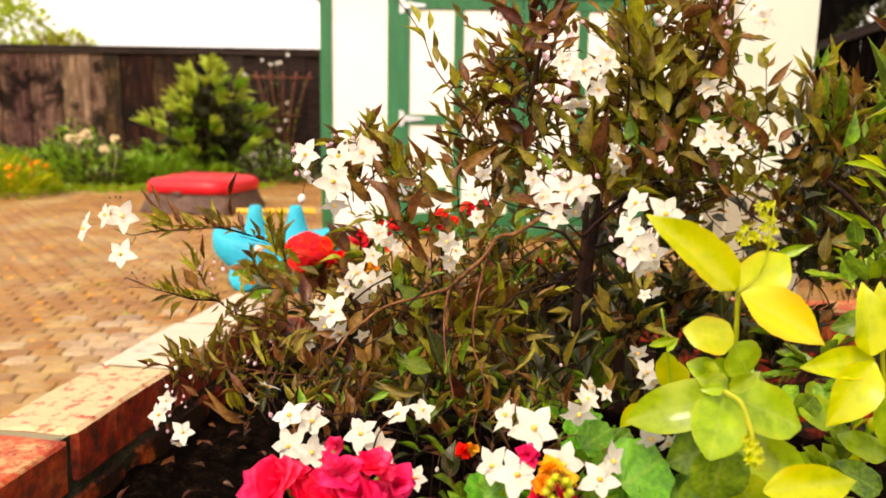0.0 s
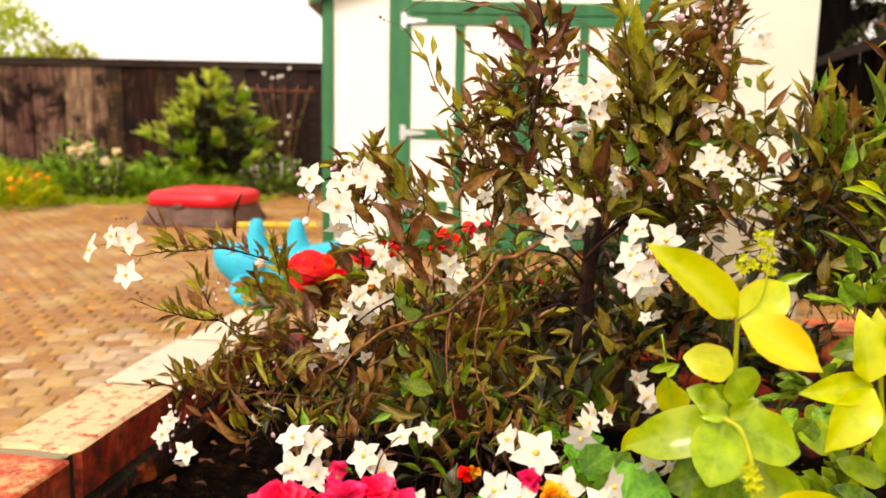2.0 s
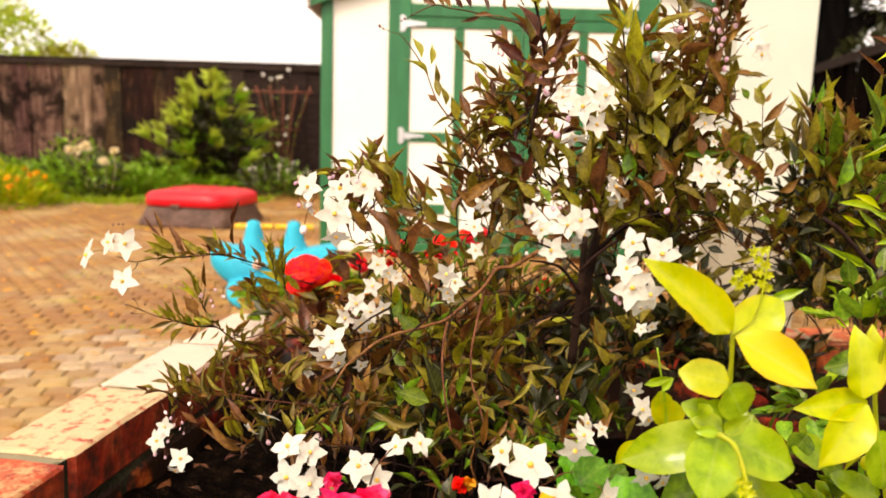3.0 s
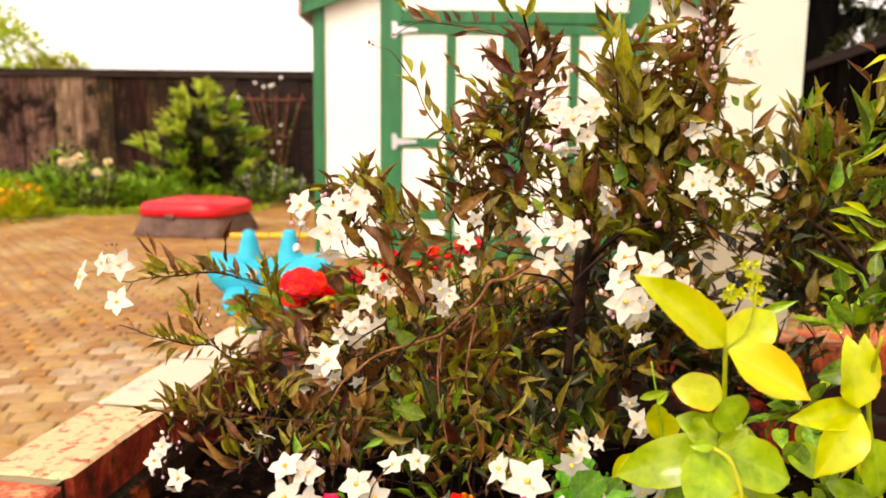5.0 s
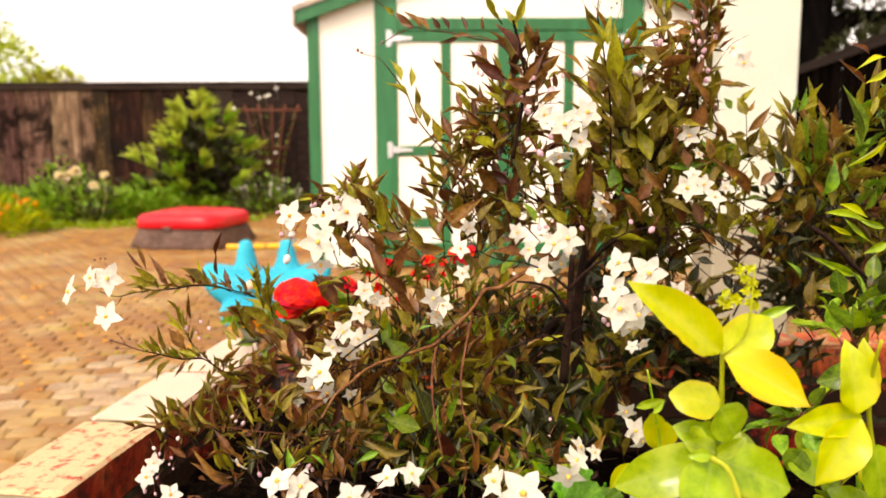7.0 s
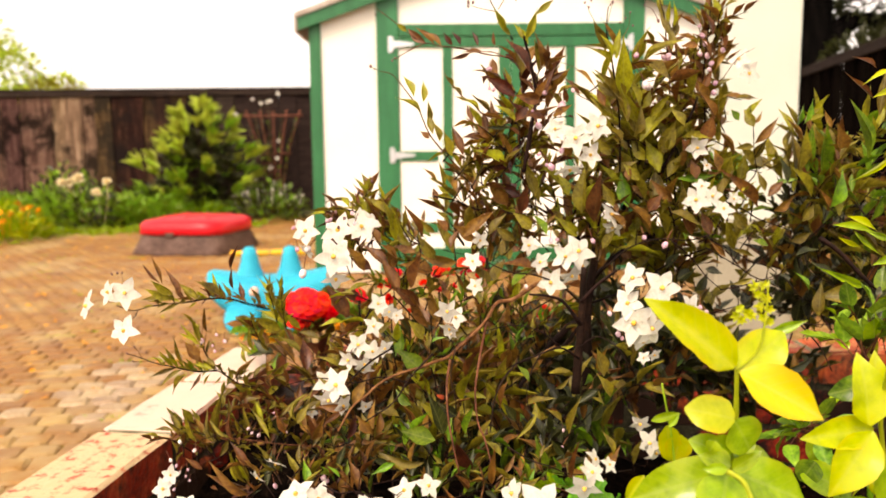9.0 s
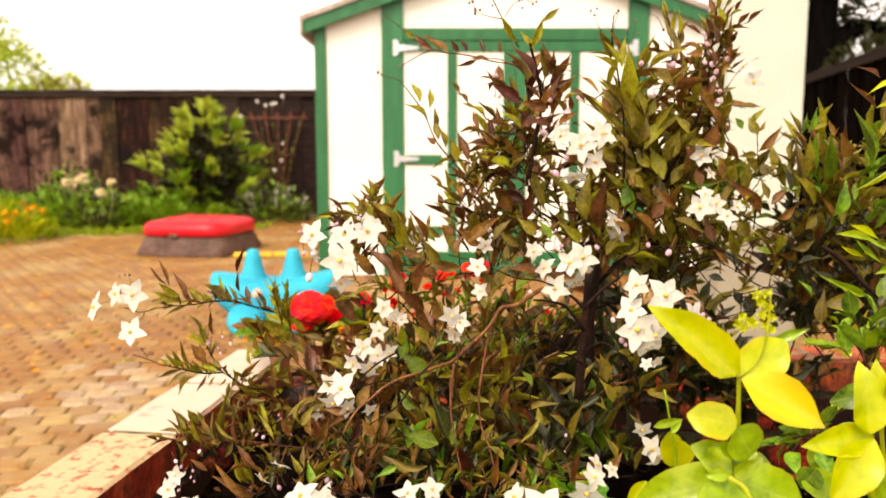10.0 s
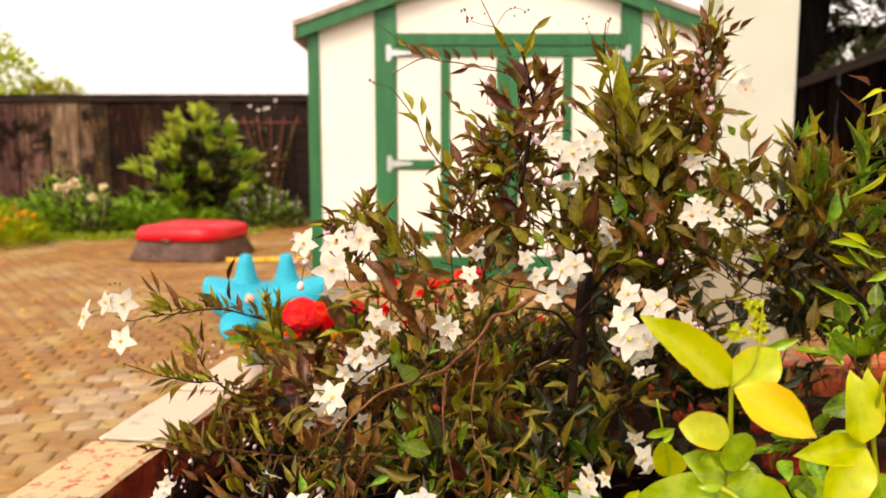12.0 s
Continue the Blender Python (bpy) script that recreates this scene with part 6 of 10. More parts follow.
vine.branch([(-0.270, 0.695, 0.702), (-0.276, 0.688, 0.704), (-0.278, 0.680, 0.706)], 0.0003, 0.0002, M_TWIG, 9)
vine.bud((-0.283, 0.680, 0.713), (-0.2, -0.2, 0.8), 0.0013, True)
vine.bud((-0.276, 0.680, 0.719), (-0.4, -0.2, 0.8), 0.0013, True)
vine.bud((-0.278, 0.680, 0.706), (-0.3, -0.2, 0.8), 0.0013, True)
vine.bud((-0.266, 0.680, 0.714), (-0.2, -0.2, 0.8), 0.0011, True)
vine.blade((-0.245, 0.686, 0.699), (-0.013, 0.000, 0.016), 0.0040, "o", 0.1)
vine.blade((-0.242, 0.684, 0.701), (-0.006, -0.008, 0.019), 0.0045, "o", 0.3)
vine.blade((-0.230, 0.669, 0.707), (-0.005, -0.004, 0.025), 0.0044, "o", -0.3)
vine.blade((-0.216, 0.669, 0.709), (-0.012, -0.002, 0.018), 0.0108, "b", 0.4)
vine.blade((-0.218, 0.684, 0.703), (-0.006, -0.008, 0.019), 0.0050, "b", -0.2)
vine.blade((-0.218, 0.683, 0.722), (-0.007, -0.007, 0.026), 0.0050, "v", 0.4)
vine.blade((-0.222, 0.691, 0.718), (-0.013, -0.008, 0.020), 0.0041, "v", -0.0)
vine.blade((-0.215, 0.675, 0.725), (-0.002, -0.001, 0.018), 0.0040, "v", -0.5)
vine.blade((-0.216, 0.669, 0.725), (-0.016, -0.004, 0.011), 0.0030, "v", 0.2)
vine.blade((-0.204, 0.676, 0.702), (-0.009, 0.003, 0.008), 0.0045, "o", 0.1)
vine.blade((-0.204, 0.669, 0.701), (-0.018, 0.000, 0.005), 0.0044, "v", 0.3)
vine.blade((-0.240, 0.680, 0.700), (-0.024, 0.002, -0.009), 0.0040, "o", -0.1)
vine.blade((-0.233, 0.674, 0.700), (-0.018, -0.010, -0.012), 0.0045, "o", 0.2)
vine.blade((-0.227, 0.668, 0.698), (-0.020, 0.002, -0.018), 0.0049, "o", 0.3)
vine.blade((-0.217, 0.676, 0.696), (-0.009, -0.007, -0.014), 0.0035, "b", -0.7)
vine.blade((-0.213, 0.689, 0.691), (-0.007, 0.003, -0.012), 0.0025, "o", 0.1)
vine.blade((-0.203, 0.690, 0.689), (-0.007, -0.004, -0.008), 0.0020, "o", -0.7)
vine.blade((-0.249, 0.677, 0.704), (-0.013, 0.002, 0.008), 0.0035, "v", 0.6)
vine.blade((-0.224, 0.674, 0.699), (-0.007, -0.002, 0.011), 0.0045, "o", -0.6)
vine.blade((-0.213, 0.685, 0.695), (-0.007, -0.006, 0.011), 0.0040, "v", 0.5)
vine.branch([(-0.208, 0.695, 0.693), (-0.213, 0.690, 0.705), (-0.216, 0.685, 0.714), (-0.212, 0.680, 0.731)], 0.0005, 0.0003, M_BARK, 12)
vine.blade((-0.212, 0.682, 0.732), (0.002, -0.008, 0.026), 0.0040, "b", 0.0)
vine.blade((-0.175, 0.692, 0.709), (-0.014, 0.003, 0.011), 0.0046, "o", -0.1)
vine.blade((-0.171, 0.687, 0.713), (-0.004, -0.009, 0.023), 0.0046, "o", -0.6)
vine.bud((-0.216, 0.680, 0.725), (0.2, -0.4, -0.9), 0.0029)
vine.bud((-0.203, 0.680, 0.730), (0.5, -0.4, -0.8), 0.0020)
vine.bud((-0.196, 0.680, 0.724), (0.3, -0.4, -0.3), 0.0025)
vine.bud((-0.205, 0.680, 0.715), (0.1, -0.4, -0.4), 0.0020)
vine.bud((-0.207, 0.680, 0.720), (0.4, -0.4, -0.6), 0.0015)
vine.branch([(-0.137, 0.815, 0.710), (-0.154, 0.811, 0.715), (-0.171, 0.808, 0.723), (-0.194, 0.804, 0.729), (-0.211, 0.800, 0.735)], 0.0007, 0.0004, M_BARK, 15)
vine.blade((-0.174, 0.800, 0.733), (-0.021, 0.008, 0.028), 0.0059, "v", 0.5)
vine.blade((-0.174, 0.791, 0.741), (-0.003, -0.008, 0.027), 0.0047, "v", -0.5)
vine.blade((-0.167, 0.792, 0.735), (0.003, -0.006, 0.026), 0.0052, "o", 0.2)
vine.blade((-0.177, 0.812, 0.728), (-0.012, -0.004, 0.018), 0.0048, "v", -0.5)
vine.blade((-0.164, 0.798, 0.712), (-0.009, 0.002, 0.029), 0.0059, "o", -0.2)
vine.blade((-0.170, 0.803, 0.705), (-0.027, -0.017, 0.018), 0.0118, "o", -0.2)
vine.blade((-0.165, 0.808, 0.707), (-0.026, -0.007, 0.025), 0.0095, "v", 0.6)
vine.blade((-0.188, 0.789, 0.733), (-0.001, 0.002, 0.011), 0.0029, "m", -0.0)
vine.blade((-0.148, 0.794, 0.708), (-0.016, -0.008, 0.020), 0.0070, "o", -0.1)
vine.blade((-0.098, 0.799, 0.718), (-0.022, -0.005, 0.036), 0.0168, "m", 0.2)
vine.blade((-0.085, 0.810, 0.728), (-0.026, -0.013, 0.027), 0.0131, "m", 0.5)
vine.branch([(-0.106, 0.815, 0.735), (-0.082, 0.810, 0.752), (-0.057, 0.805, 0.756), (-0.038, 0.800, 0.754)], 0.0006, 0.0004, M_TWIG, 12)
vine.blade((-0.103, 0.792, 0.714), (-0.024, -0.008, 0.003), 0.0076, "v", 0.7)
vine.blade((-0.078, 0.797, 0.715), (0.010, -0.010, 0.022), 0.0100, "o", 0.3)
vine.blade((-0.112, 0.804, 0.674), (-0.035, -0.010, 0.020), 0.0154, "m", -0.1)
vine.blade((-0.140, 0.799, 0.682), (-0.018, -0.003, 0.018), 0.0153, "b", -0.6)
vine.blade((-0.180, 0.806, 0.680), (-0.023, 0.003, 0.014), 0.0136, "d", -0.1)
vine.blade((-0.178, 0.811, 0.676), (-0.035, 0.000, 0.003), 0.0048, "d", 0.4)
vine.blade((-0.179, 0.810, 0.670), (-0.019, -0.002, -0.009), 0.0048, "o", -0.5)
vine.blade((-0.161, 0.794, 0.672), (-0.022, 0.004, -0.019), 0.0070, "o", -0.5)
vine.blade((-0.129, 0.799, 0.695), (-0.023, 0.000, 0.012), 0.0082, "o", 0.3)
vine.blade((-0.181, 0.792, 0.685), (-0.007, -0.007, 0.023), 0.0070, "o", -0.3)
vine.blade((-0.167, 0.810, 0.674), (0.002, -0.007, 0.026), 0.0083, "b", 0.3)
vine.blade((-0.131, 0.811, 0.661), (-0.018, -0.007, -0.010), 0.0096, "b", -0.3)
vine.blade((-0.204, 0.788, 0.674), (-0.005, -0.001, 0.019), 0.0052, "o", -0.4)
vine.blade((-0.071, 0.690, 0.784), (-0.013, -0.015, 0.026), 0.0112, "b", 0.5)
vine.blade((-0.065, 0.696, 0.785), (-0.019, -0.007, 0.011), 0.0102, "m", -0.1)
vine.blade((-0.050, 0.706, 0.781), (-0.023, 0.007, 0.030), 0.0104, "b", 0.4)
vine.blade((-0.045, 0.701, 0.782), (-0.006, -0.005, 0.028), 0.0083, "b", 0.2)
vine.blade((-0.040, 0.694, 0.762), (-0.017, 0.006, 0.037), 0.0117, "b", 0.2)
vine.blade((-0.029, 0.696, 0.767), (0.012, -0.010, 0.034), 0.0133, "b", -0.5)
vine.blade((-0.022, 0.705, 0.749), (-0.024, -0.016, 0.021), 0.0125, "b", -0.1)
vine.blade((-0.014, 0.704, 0.728), (-0.017, -0.003, 0.039), 0.0114, "b", -0.7)
vine.branch([(0.003, 0.715, 0.696), (-0.010, 0.711, 0.714), (-0.026, 0.708, 0.734), (-0.039, 0.704, 0.751), (-0.046, 0.700, 0.759)], 0.0010, 0.0006, M_BARK, 15)
vine.branch([(-0.063, 0.715, 0.748), (-0.073, 0.710, 0.733), (-0.075, 0.705, 0.708), (-0.077, 0.700, 0.686)], 0.0007, 0.0004, M_BARK, 12)
vine.branch([(-0.074, 0.715, 0.732), (-0.065, 0.711, 0.749), (-0.046, 0.708, 0.766), (-0.030, 0.704, 0.782), (-0.015, 0.700, 0.793)], 0.0009, 0.0005, M_BARK, 15)
vine.blade((-0.040, 0.700, 0.703), (-0.001, 0.004, 0.027), 0.0124, "g", -0.4)
vine.blade((-0.019, 0.696, 0.719), (-0.012, -0.006, 0.020), 0.0123, "o", 0.4)
vine.blade((-0.019, 0.697, 0.687), (-0.023, -0.002, 0.024), 0.0169, "g", -0.0)
vine.blade((-0.059, 0.690, 0.727), (0.014, -0.006, 0.012), 0.0081, "o", -0.2)
vine.blade((-0.045, 0.697, 0.819), (-0.007, -0.008, 0.030), 0.0082, "v", 0.5)
vine.blade((-0.050, 0.709, 0.833), (-0.020, -0.003, 0.020), 0.0073, "o", 0.2)
vine.blade((-0.043, 0.703, 0.810), (-0.002, -0.010, 0.029), 0.0083, "v", -0.0)
vine.blade((-0.034, 0.702, 0.808), (-0.009, -0.004, 0.027), 0.0062, "v", -0.5)
vine.blade((-0.058, 0.706, 0.807), (-0.006, -0.001, 0.018), 0.0073, "b", 0.3)
vine.blade((-0.029, 0.705, 0.805), (-0.017, -0.001, 0.012), 0.0073, "o", -0.5)
vine.blade((-0.019, 0.700, 0.813), (-0.013, -0.018, 0.031), 0.0072, "b", 0.4)
vine.blade((-0.011, 0.710, 0.812), (-0.019, 0.007, 0.023), 0.0084, "g", -0.4)
vine.blade((0.004, 0.699, 0.818), (-0.009, -0.001, 0.012), 0.0093, "b", 0.4)
vine.blade((-0.007, 0.695, 0.817), (-0.013, -0.001, 0.013), 0.0066, "o", -0.7)
vine.blade((0.017, 0.695, 0.813), (0.030, -0.003, 0.023), 0.0113, "b", -0.0)
vine.blade((0.007, 0.691, 0.804), (0.005, 0.004, 0.017), 0.0071, "b", -0.5)
vine.blade((-0.025, 0.707, 0.798), (-0.021, 0.004, 0.007), 0.0094, "b", -0.1)
vine.blade((-0.007, 0.711, 0.792), (-0.015, -0.012, 0.020), 0.0105, "o", -0.5)
vine.blade((-0.041, 0.700, 0.793), (-0.017, -0.011, 0.015), 0.0093, "b", 0.5)
vine.branch([(-0.059, 0.715, 0.823), (-0.064, 0.708, 0.842), (-0.065, 0.700, 0.860)], 0.0004, 0.0002, M_TWIG, 9)
vine.branch([(-0.046, 0.715, 0.833), (-0.055, 0.708, 0.849), (-0.060, 0.700, 0.854)], 0.0004, 0.0002, M_TWIG, 9)
vine.bud((-0.063, 0.700, 0.863), (0.0, -0.2, 0.8), 0.0018, True)
vine.bud((-0.075, 0.700, 0.853), (0.2, -0.2, 0.8), 0.0018, True)
vine.bud((-0.072, 0.700, 0.852), (-0.2, -0.2, 0.8), 0.0014, True)
vine.bud((-0.068, 0.700, 0.865), (-0.4, -0.2, 0.8), 0.0014, True)
vine.bud((-0.040, 0.700, 0.837), (0.3, -0.2, 0.8), 0.0018, True)
vine.bud((-0.033, 0.700, 0.840), (-0.2, -0.2, 0.8), 0.0014, True)
vine.branch([(0.084, 0.680, 0.773), (0.075, 0.672, 0.769), (0.059, 0.663, 0.761), (0.045, 0.655, 0.760), (0.034, 0.646, 0.745), (0.014, 0.638, 0.728), (0.002, 0.629, 0.720), (-0.010, 0.621, 0.718), (-0.021, 0.612, 0.716), (-0.037, 0.604, 0.714), (-0.052, 0.595, 0.709), (-0.063, 0.587, 0.701), (-0.073, 0.578, 0.695), (-0.083, 0.570, 0.679)], 0.0020, 0.0008, M_TWIG, 42)
vine.branch([(0.035, 0.640, 0.744), (0.030, 0.623, 0.729), (0.026, 0.607, 0.715), (0.023, 0.590, 0.701), (0.024, 0.573, 0.684), (0.028, 0.557, 0.677), (0.032, 0.540, 0.664)], 0.0011, 0.0006, M_TWIG, 21)
vine.branch([(0.004, 0.610, 0.723), (0.001, 0.598, 0.708), (0.001, 0.585, 0.689), (0.004, 0.572, 0.671), (0.009, 0.560, 0.649)], 0.0011, 0.0006, M_TWIG, 15)
vine.branch([(-0.043, 0.745, 0.753), (-0.021, 0.741, 0.759), (0.001, 0.738, 0.756), (0.028, 0.734, 0.750), (0.050, 0.730, 0.742)], 0.0007, 0.0004, M_BARK, 15)
vine.branch([(0.056, 0.745, 0.775), (0.028, 0.738, 0.778), (0.012, 0.730, 0.778)], 0.0006, 0.0004, M_BARK, 9)
vine.branch([(0.007, 0.745, 0.753), (0.018, 0.740, 0.771), (0.028, 0.735, 0.782), (0.039, 0.730, 0.798)], 0.0006, 0.0004, M_BARK, 12)
vine.branch([(0.068, 0.745, 0.719), (0.089, 0.738, 0.737), (0.107, 0.730, 0.750)], 0.0007, 0.0004, M_BARK, 9)
vine.branch([(0.046, 0.745, 0.708), (0.062, 0.741, 0.715), (0.070, 0.738, 0.709), (0.083, 0.734, 0.696), (0.091, 0.730, 0.690)], 0.0007, 0.0004, M_BARK, 15)
vine.branch([(-0.009, 0.745, 0.847), (0.012, 0.742, 0.843), (0.034, 0.740, 0.834), (0.050, 0.738, 0.838), (0.063, 0.735, 0.831), (0.082, 0.732, 0.830), (0.100, 0.730, 0.828)], 0.0009, 0.0005, M_BARK, 21)
vine.branch([(0.034, 0.745, 0.833), (0.050, 0.740, 0.820), (0.066, 0.735, 0.804), (0.074, 0.730, 0.794)], 0.0007, 0.0004, M_BARK, 12)
vine.branch([(0.001, 0.745, 0.795), (0.017, 0.738, 0.792), (0.036, 0.730, 0.791)], 0.0006, 0.0003, M_BARK, 9)
vine.blade((-0.009, 0.728, 0.777), (-0.030, -0.014, 0.010), 0.0147, "b", 0.1)
vine.blade((0.013, 0.729, 0.785), (-0.036, -0.014, 0.007), 0.0118, "b", -0.7)
vine.blade((-0.003, 0.726, 0.728), (-0.010, 0.003, 0.034), 0.0107, "b", -0.5)
vine.blade((0.001, 0.723, 0.712), (0.033, -0.001, 0.013), 0.0117, "o", 0.2)
vine.blade((0.046, 0.737, 0.759), (-0.018, -0.001, 0.024), 0.0130, "o", 0.5)
vine.blade((0.049, 0.722, 0.767), (0.006, 0.004, 0.023), 0.0146, "o", -0.7)
vine.blade((0.088, 0.727, 0.777), (-0.030, -0.015, 0.015), 0.0118, "b", 0.5)
vine.blade((0.099, 0.738, 0.780), (0.025, 0.006, -0.008), 0.0087, "b", 0.3)
vine.blade((0.028, 0.721, 0.806), (-0.017, -0.010, 0.017), 0.0106, "b", -0.1)
vine.blade((0.039, 0.736, 0.777), (-0.022, -0.007, 0.012), 0.0108, "b", 0.4)
vine.blade((0.028, 0.736, 0.755), (-0.016, -0.007, 0.020), 0.0119, "o", -0.5)
vine.blade((0.065, 0.720, 0.763), (0.016, -0.003, 0.017), 0.0106, "g", -0.7)
vine.blade((0.020, 0.730, 0.731), (-0.011, -0.005, 0.020), 0.0086, "o", -0.2)
vine.blade((0.071, 0.734, 0.905), (-0.010, -0.007, 0.020), 0.0097, "m", 0.6)
vine.blade((0.064, 0.722, 0.868), (0.009, 0.001, 0.039), 0.0085, "m", -0.7)
vine.blade((0.060, 0.720, 0.874), (-0.024, -0.014, 0.022), 0.0151, "v", 0.6)
vine.blade((0.069, 0.735, 0.897), (-0.012, 0.003, 0.008), 0.0097, "v", 0.4)
vine.blade((0.063, 0.734, 0.884), (0.009, 0.004, 0.020), 0.0119, "v", -0.6)
vine.blade((0.067, 0.742, 0.868), (-0.024, -0.009, 0.007), 0.0109, "m", 0.3)
vine.blade((0.056, 0.736, 0.868), (-0.025, 0.002, 0.009), 0.0119, "o", 0.7)
vine.blade((0.075, 0.739, 0.846), (-0.026, 0.000, 0.013), 0.0120, "m", -0.4)
vine.blade((0.076, 0.734, 0.857), (0.013, -0.010, 0.013), 0.0086, "m", 0.7)
vine.blade((0.088, 0.728, 0.847), (-0.013, -0.005, 0.033), 0.0107, "o", 0.1)
vine.blade((0.062, 0.740, 0.838), (-0.012, -0.003, 0.021), 0.0142, "b", -0.6)
vine.blade((0.092, 0.739, 0.838), (-0.011, -0.013, 0.027), 0.0120, "o", 0.7)
vine.blade((0.073, 0.723, 0.831), (0.004, -0.009, 0.029), 0.0106, "m", 0.1)
vine.blade((0.051, 0.740, 0.843), (-0.011, -0.011, 0.022), 0.0109, "b", 0.5)
vine.blade((0.090, 0.735, 0.885), (0.007, -0.009, 0.020), 0.0097, "o", 0.2)
vine.blade((0.081, 0.733, 0.890), (0.010, 0.000, 0.019), 0.0081, "o", 0.1)
vine.blade((0.049, 0.726, 0.885), (-0.021, -0.004, 0.008), 0.0085, "b", -0.4)
vine.blade((0.044, 0.729, 0.901), (-0.012, -0.004, 0.013), 0.0064, "b", -0.6)
vine.blade((0.084, 0.724, 0.816), (-0.017, -0.007, 0.017), 0.0107, "o", -0.2)
vine.blade((0.044, 0.732, 0.810), (0.016, 0.001, 0.022), 0.0097, "o", -0.4)
vine.blade((0.068, 0.731, 0.805), (-0.019, -0.006, 0.014), 0.0097, "o", -0.4)
vine.blade((0.097, 0.721, 0.811), (-0.011, 0.005, 0.021), 0.0106, "g", 0.6)
vine.branch([(0.078, 0.745, 0.917), (0.076, 0.740, 0.885), (0.072, 0.735, 0.864), (0.073, 0.730, 0.840)], 0.0006, 0.0003, M_BARK, 12)
vine.branch([(0.078, 0.745, 0.912), (0.084, 0.738, 0.890), (0.089, 0.730, 0.864)], 0.0004, 0.0002, M_TWIG, 9)
vine.branch([(0.217, 0.775, 0.864), (0.227, 0.771, 0.884), (0.236, 0.768, 0.906), (0.244, 0.764, 0.923), (0.248, 0.760, 0.939)], 0.0022, 0.0012, M_BARK, 15)
vine.branch([(0.092, 0.775, 0.848), (0.114, 0.768, 0.837), (0.138, 0.760, 0.832)], 0.0007, 0.0004, M_BARK, 9)
vine.blade((0.148, 0.752, 0.820), (0.000, -0.021, 0.049), 0.0152, "m", -0.6)
vine.blade((0.137, 0.755, 0.828), (-0.005, -0.009, 0.044), 0.0158, "o", -0.7)
vine.blade((0.131, 0.750, 0.806), (-0.019, -0.013, 0.020), 0.0110, "v", -0.1)
vine.blade((0.185, 0.768, 0.833), (-0.008, 0.004, 0.035), 0.0147, "g", -0.5)
vine.blade((0.207, 0.767, 0.804), (-0.021, -0.004, 0.044), 0.0136, "b", 0.7)
vine.blade((0.225, 0.771, 0.804), (-0.018, -0.012, 0.036), 0.0113, "o", 0.1)
vine.blade((0.213, 0.760, 0.867), (-0.012, 0.005, 0.034), 0.0145, "v", -0.2)
vine.blade((0.191, 0.752, 0.897), (0.031, 0.005, 0.040), 0.0144, "v", -0.3)
vine.blade((0.213, 0.762, 0.883), (0.014, -0.005, 0.035), 0.0160, "o", 0.1)
vine.blade((0.169, 0.762, 0.867), (0.020, -0.009, 0.012), 0.0101, "o", -0.1)
vine.blade((0.230, 0.762, 0.861), (0.042, 0.001, 0.002), 0.0079, "g", 0.6)
vine.blade((0.257, 0.761, 0.894), (0.006, -0.004, 0.029), 0.0146, "b", -0.3)
vine.blade((0.238, 0.771, 0.872), (0.004, -0.005, 0.021), 0.0091, "b", -0.6)
vine.blade((0.224, 0.753, 0.839), (-0.022, -0.009, 0.019), 0.0100, "b", -0.6)
vine.blade((0.247, 0.760, 0.805), (-0.018, -0.012, 0.031), 0.0112, "b", -0.2)
vine.blade((0.268, 0.768, 0.804), (-0.009, 0.003, 0.024), 0.0113, "b", -0.3)
vine.blade((0.165, 0.759, 0.884), (-0.014, 0.001, 0.017), 0.0101, "o", -0.6)
vine.blade((0.181, 0.757, 0.884), (-0.014, -0.009, 0.021), 0.0100, "o", 0.6)
vine.blade((0.199, 0.761, 0.879), (-0.016, -0.004, 0.019), 0.0112, "o", -0.7)
vine.blade((0.168, 0.757, 0.835), (-0.011, 0.002, 0.022), 0.0112, "o", -0.4)
vine.blade((0.191, 0.752, 0.860), (-0.015, -0.005, 0.015), 0.0100, "o", -0.4)
vine.blade((0.234, 0.769, 0.828), (0.006, -0.012, 0.029), 0.0124, "o", 0.7)
vine.blade((0.247, 0.753, 0.860), (-0.005, 0.004, 0.019), 0.0111, "b", 0.1)
vine.blade((0.277, 0.763, 0.828), (-0.017, -0.013, 0.029), 0.0112, "o", 0.2)
vine.blade((0.221, 0.771, 0.901), (-0.013, -0.003, 0.019), 0.0102, "o", 0.3)
vine.blade((0.233, 0.749, 0.911), (-0.013, -0.003, 0.019), 0.0099, "o", 0.1)
vine.blade((0.252, 0.771, 0.884), (0.008, 0.000, 0.025), 0.0102, "o", 0.6)
vine.blade((0.200, 0.749, 0.830), (0.011, -0.006, 0.017), 0.0121, "b", -0.1)
vine.blade((0.179, 0.753, 0.813), (-0.016, -0.007, 0.017), 0.0111, "b", 0.4)
vine.blade((0.157, 0.754, 0.793), (0.013, -0.003, 0.020), 0.0100, "o", -0.4)
vine.blade((0.116, 0.765, 0.857), (-0.016, -0.011, 0.017), 0.0113, "o", 0.2)
vine.blade((0.123, 0.752, 0.846), (-0.009, 0.000, 0.022), 0.0100, "v", -0.0)
vine.blade((0.141, 0.750, 0.868), (0.009, 0.005, 0.022), 0.0088, "o", 0.4)
vine.blade((0.181, 0.749, 0.860), (-0.001, 0.003, 0.015), 0.0077, "b", -0.7)
vine.blade((0.175, 0.761, 0.878), (-0.002, -0.004, 0.007), 0.0056, "b", -0.7)
vine.blade((0.269, 0.753, 0.868), (-0.007, 0.000, 0.022), 0.0100, "b", 0.1)
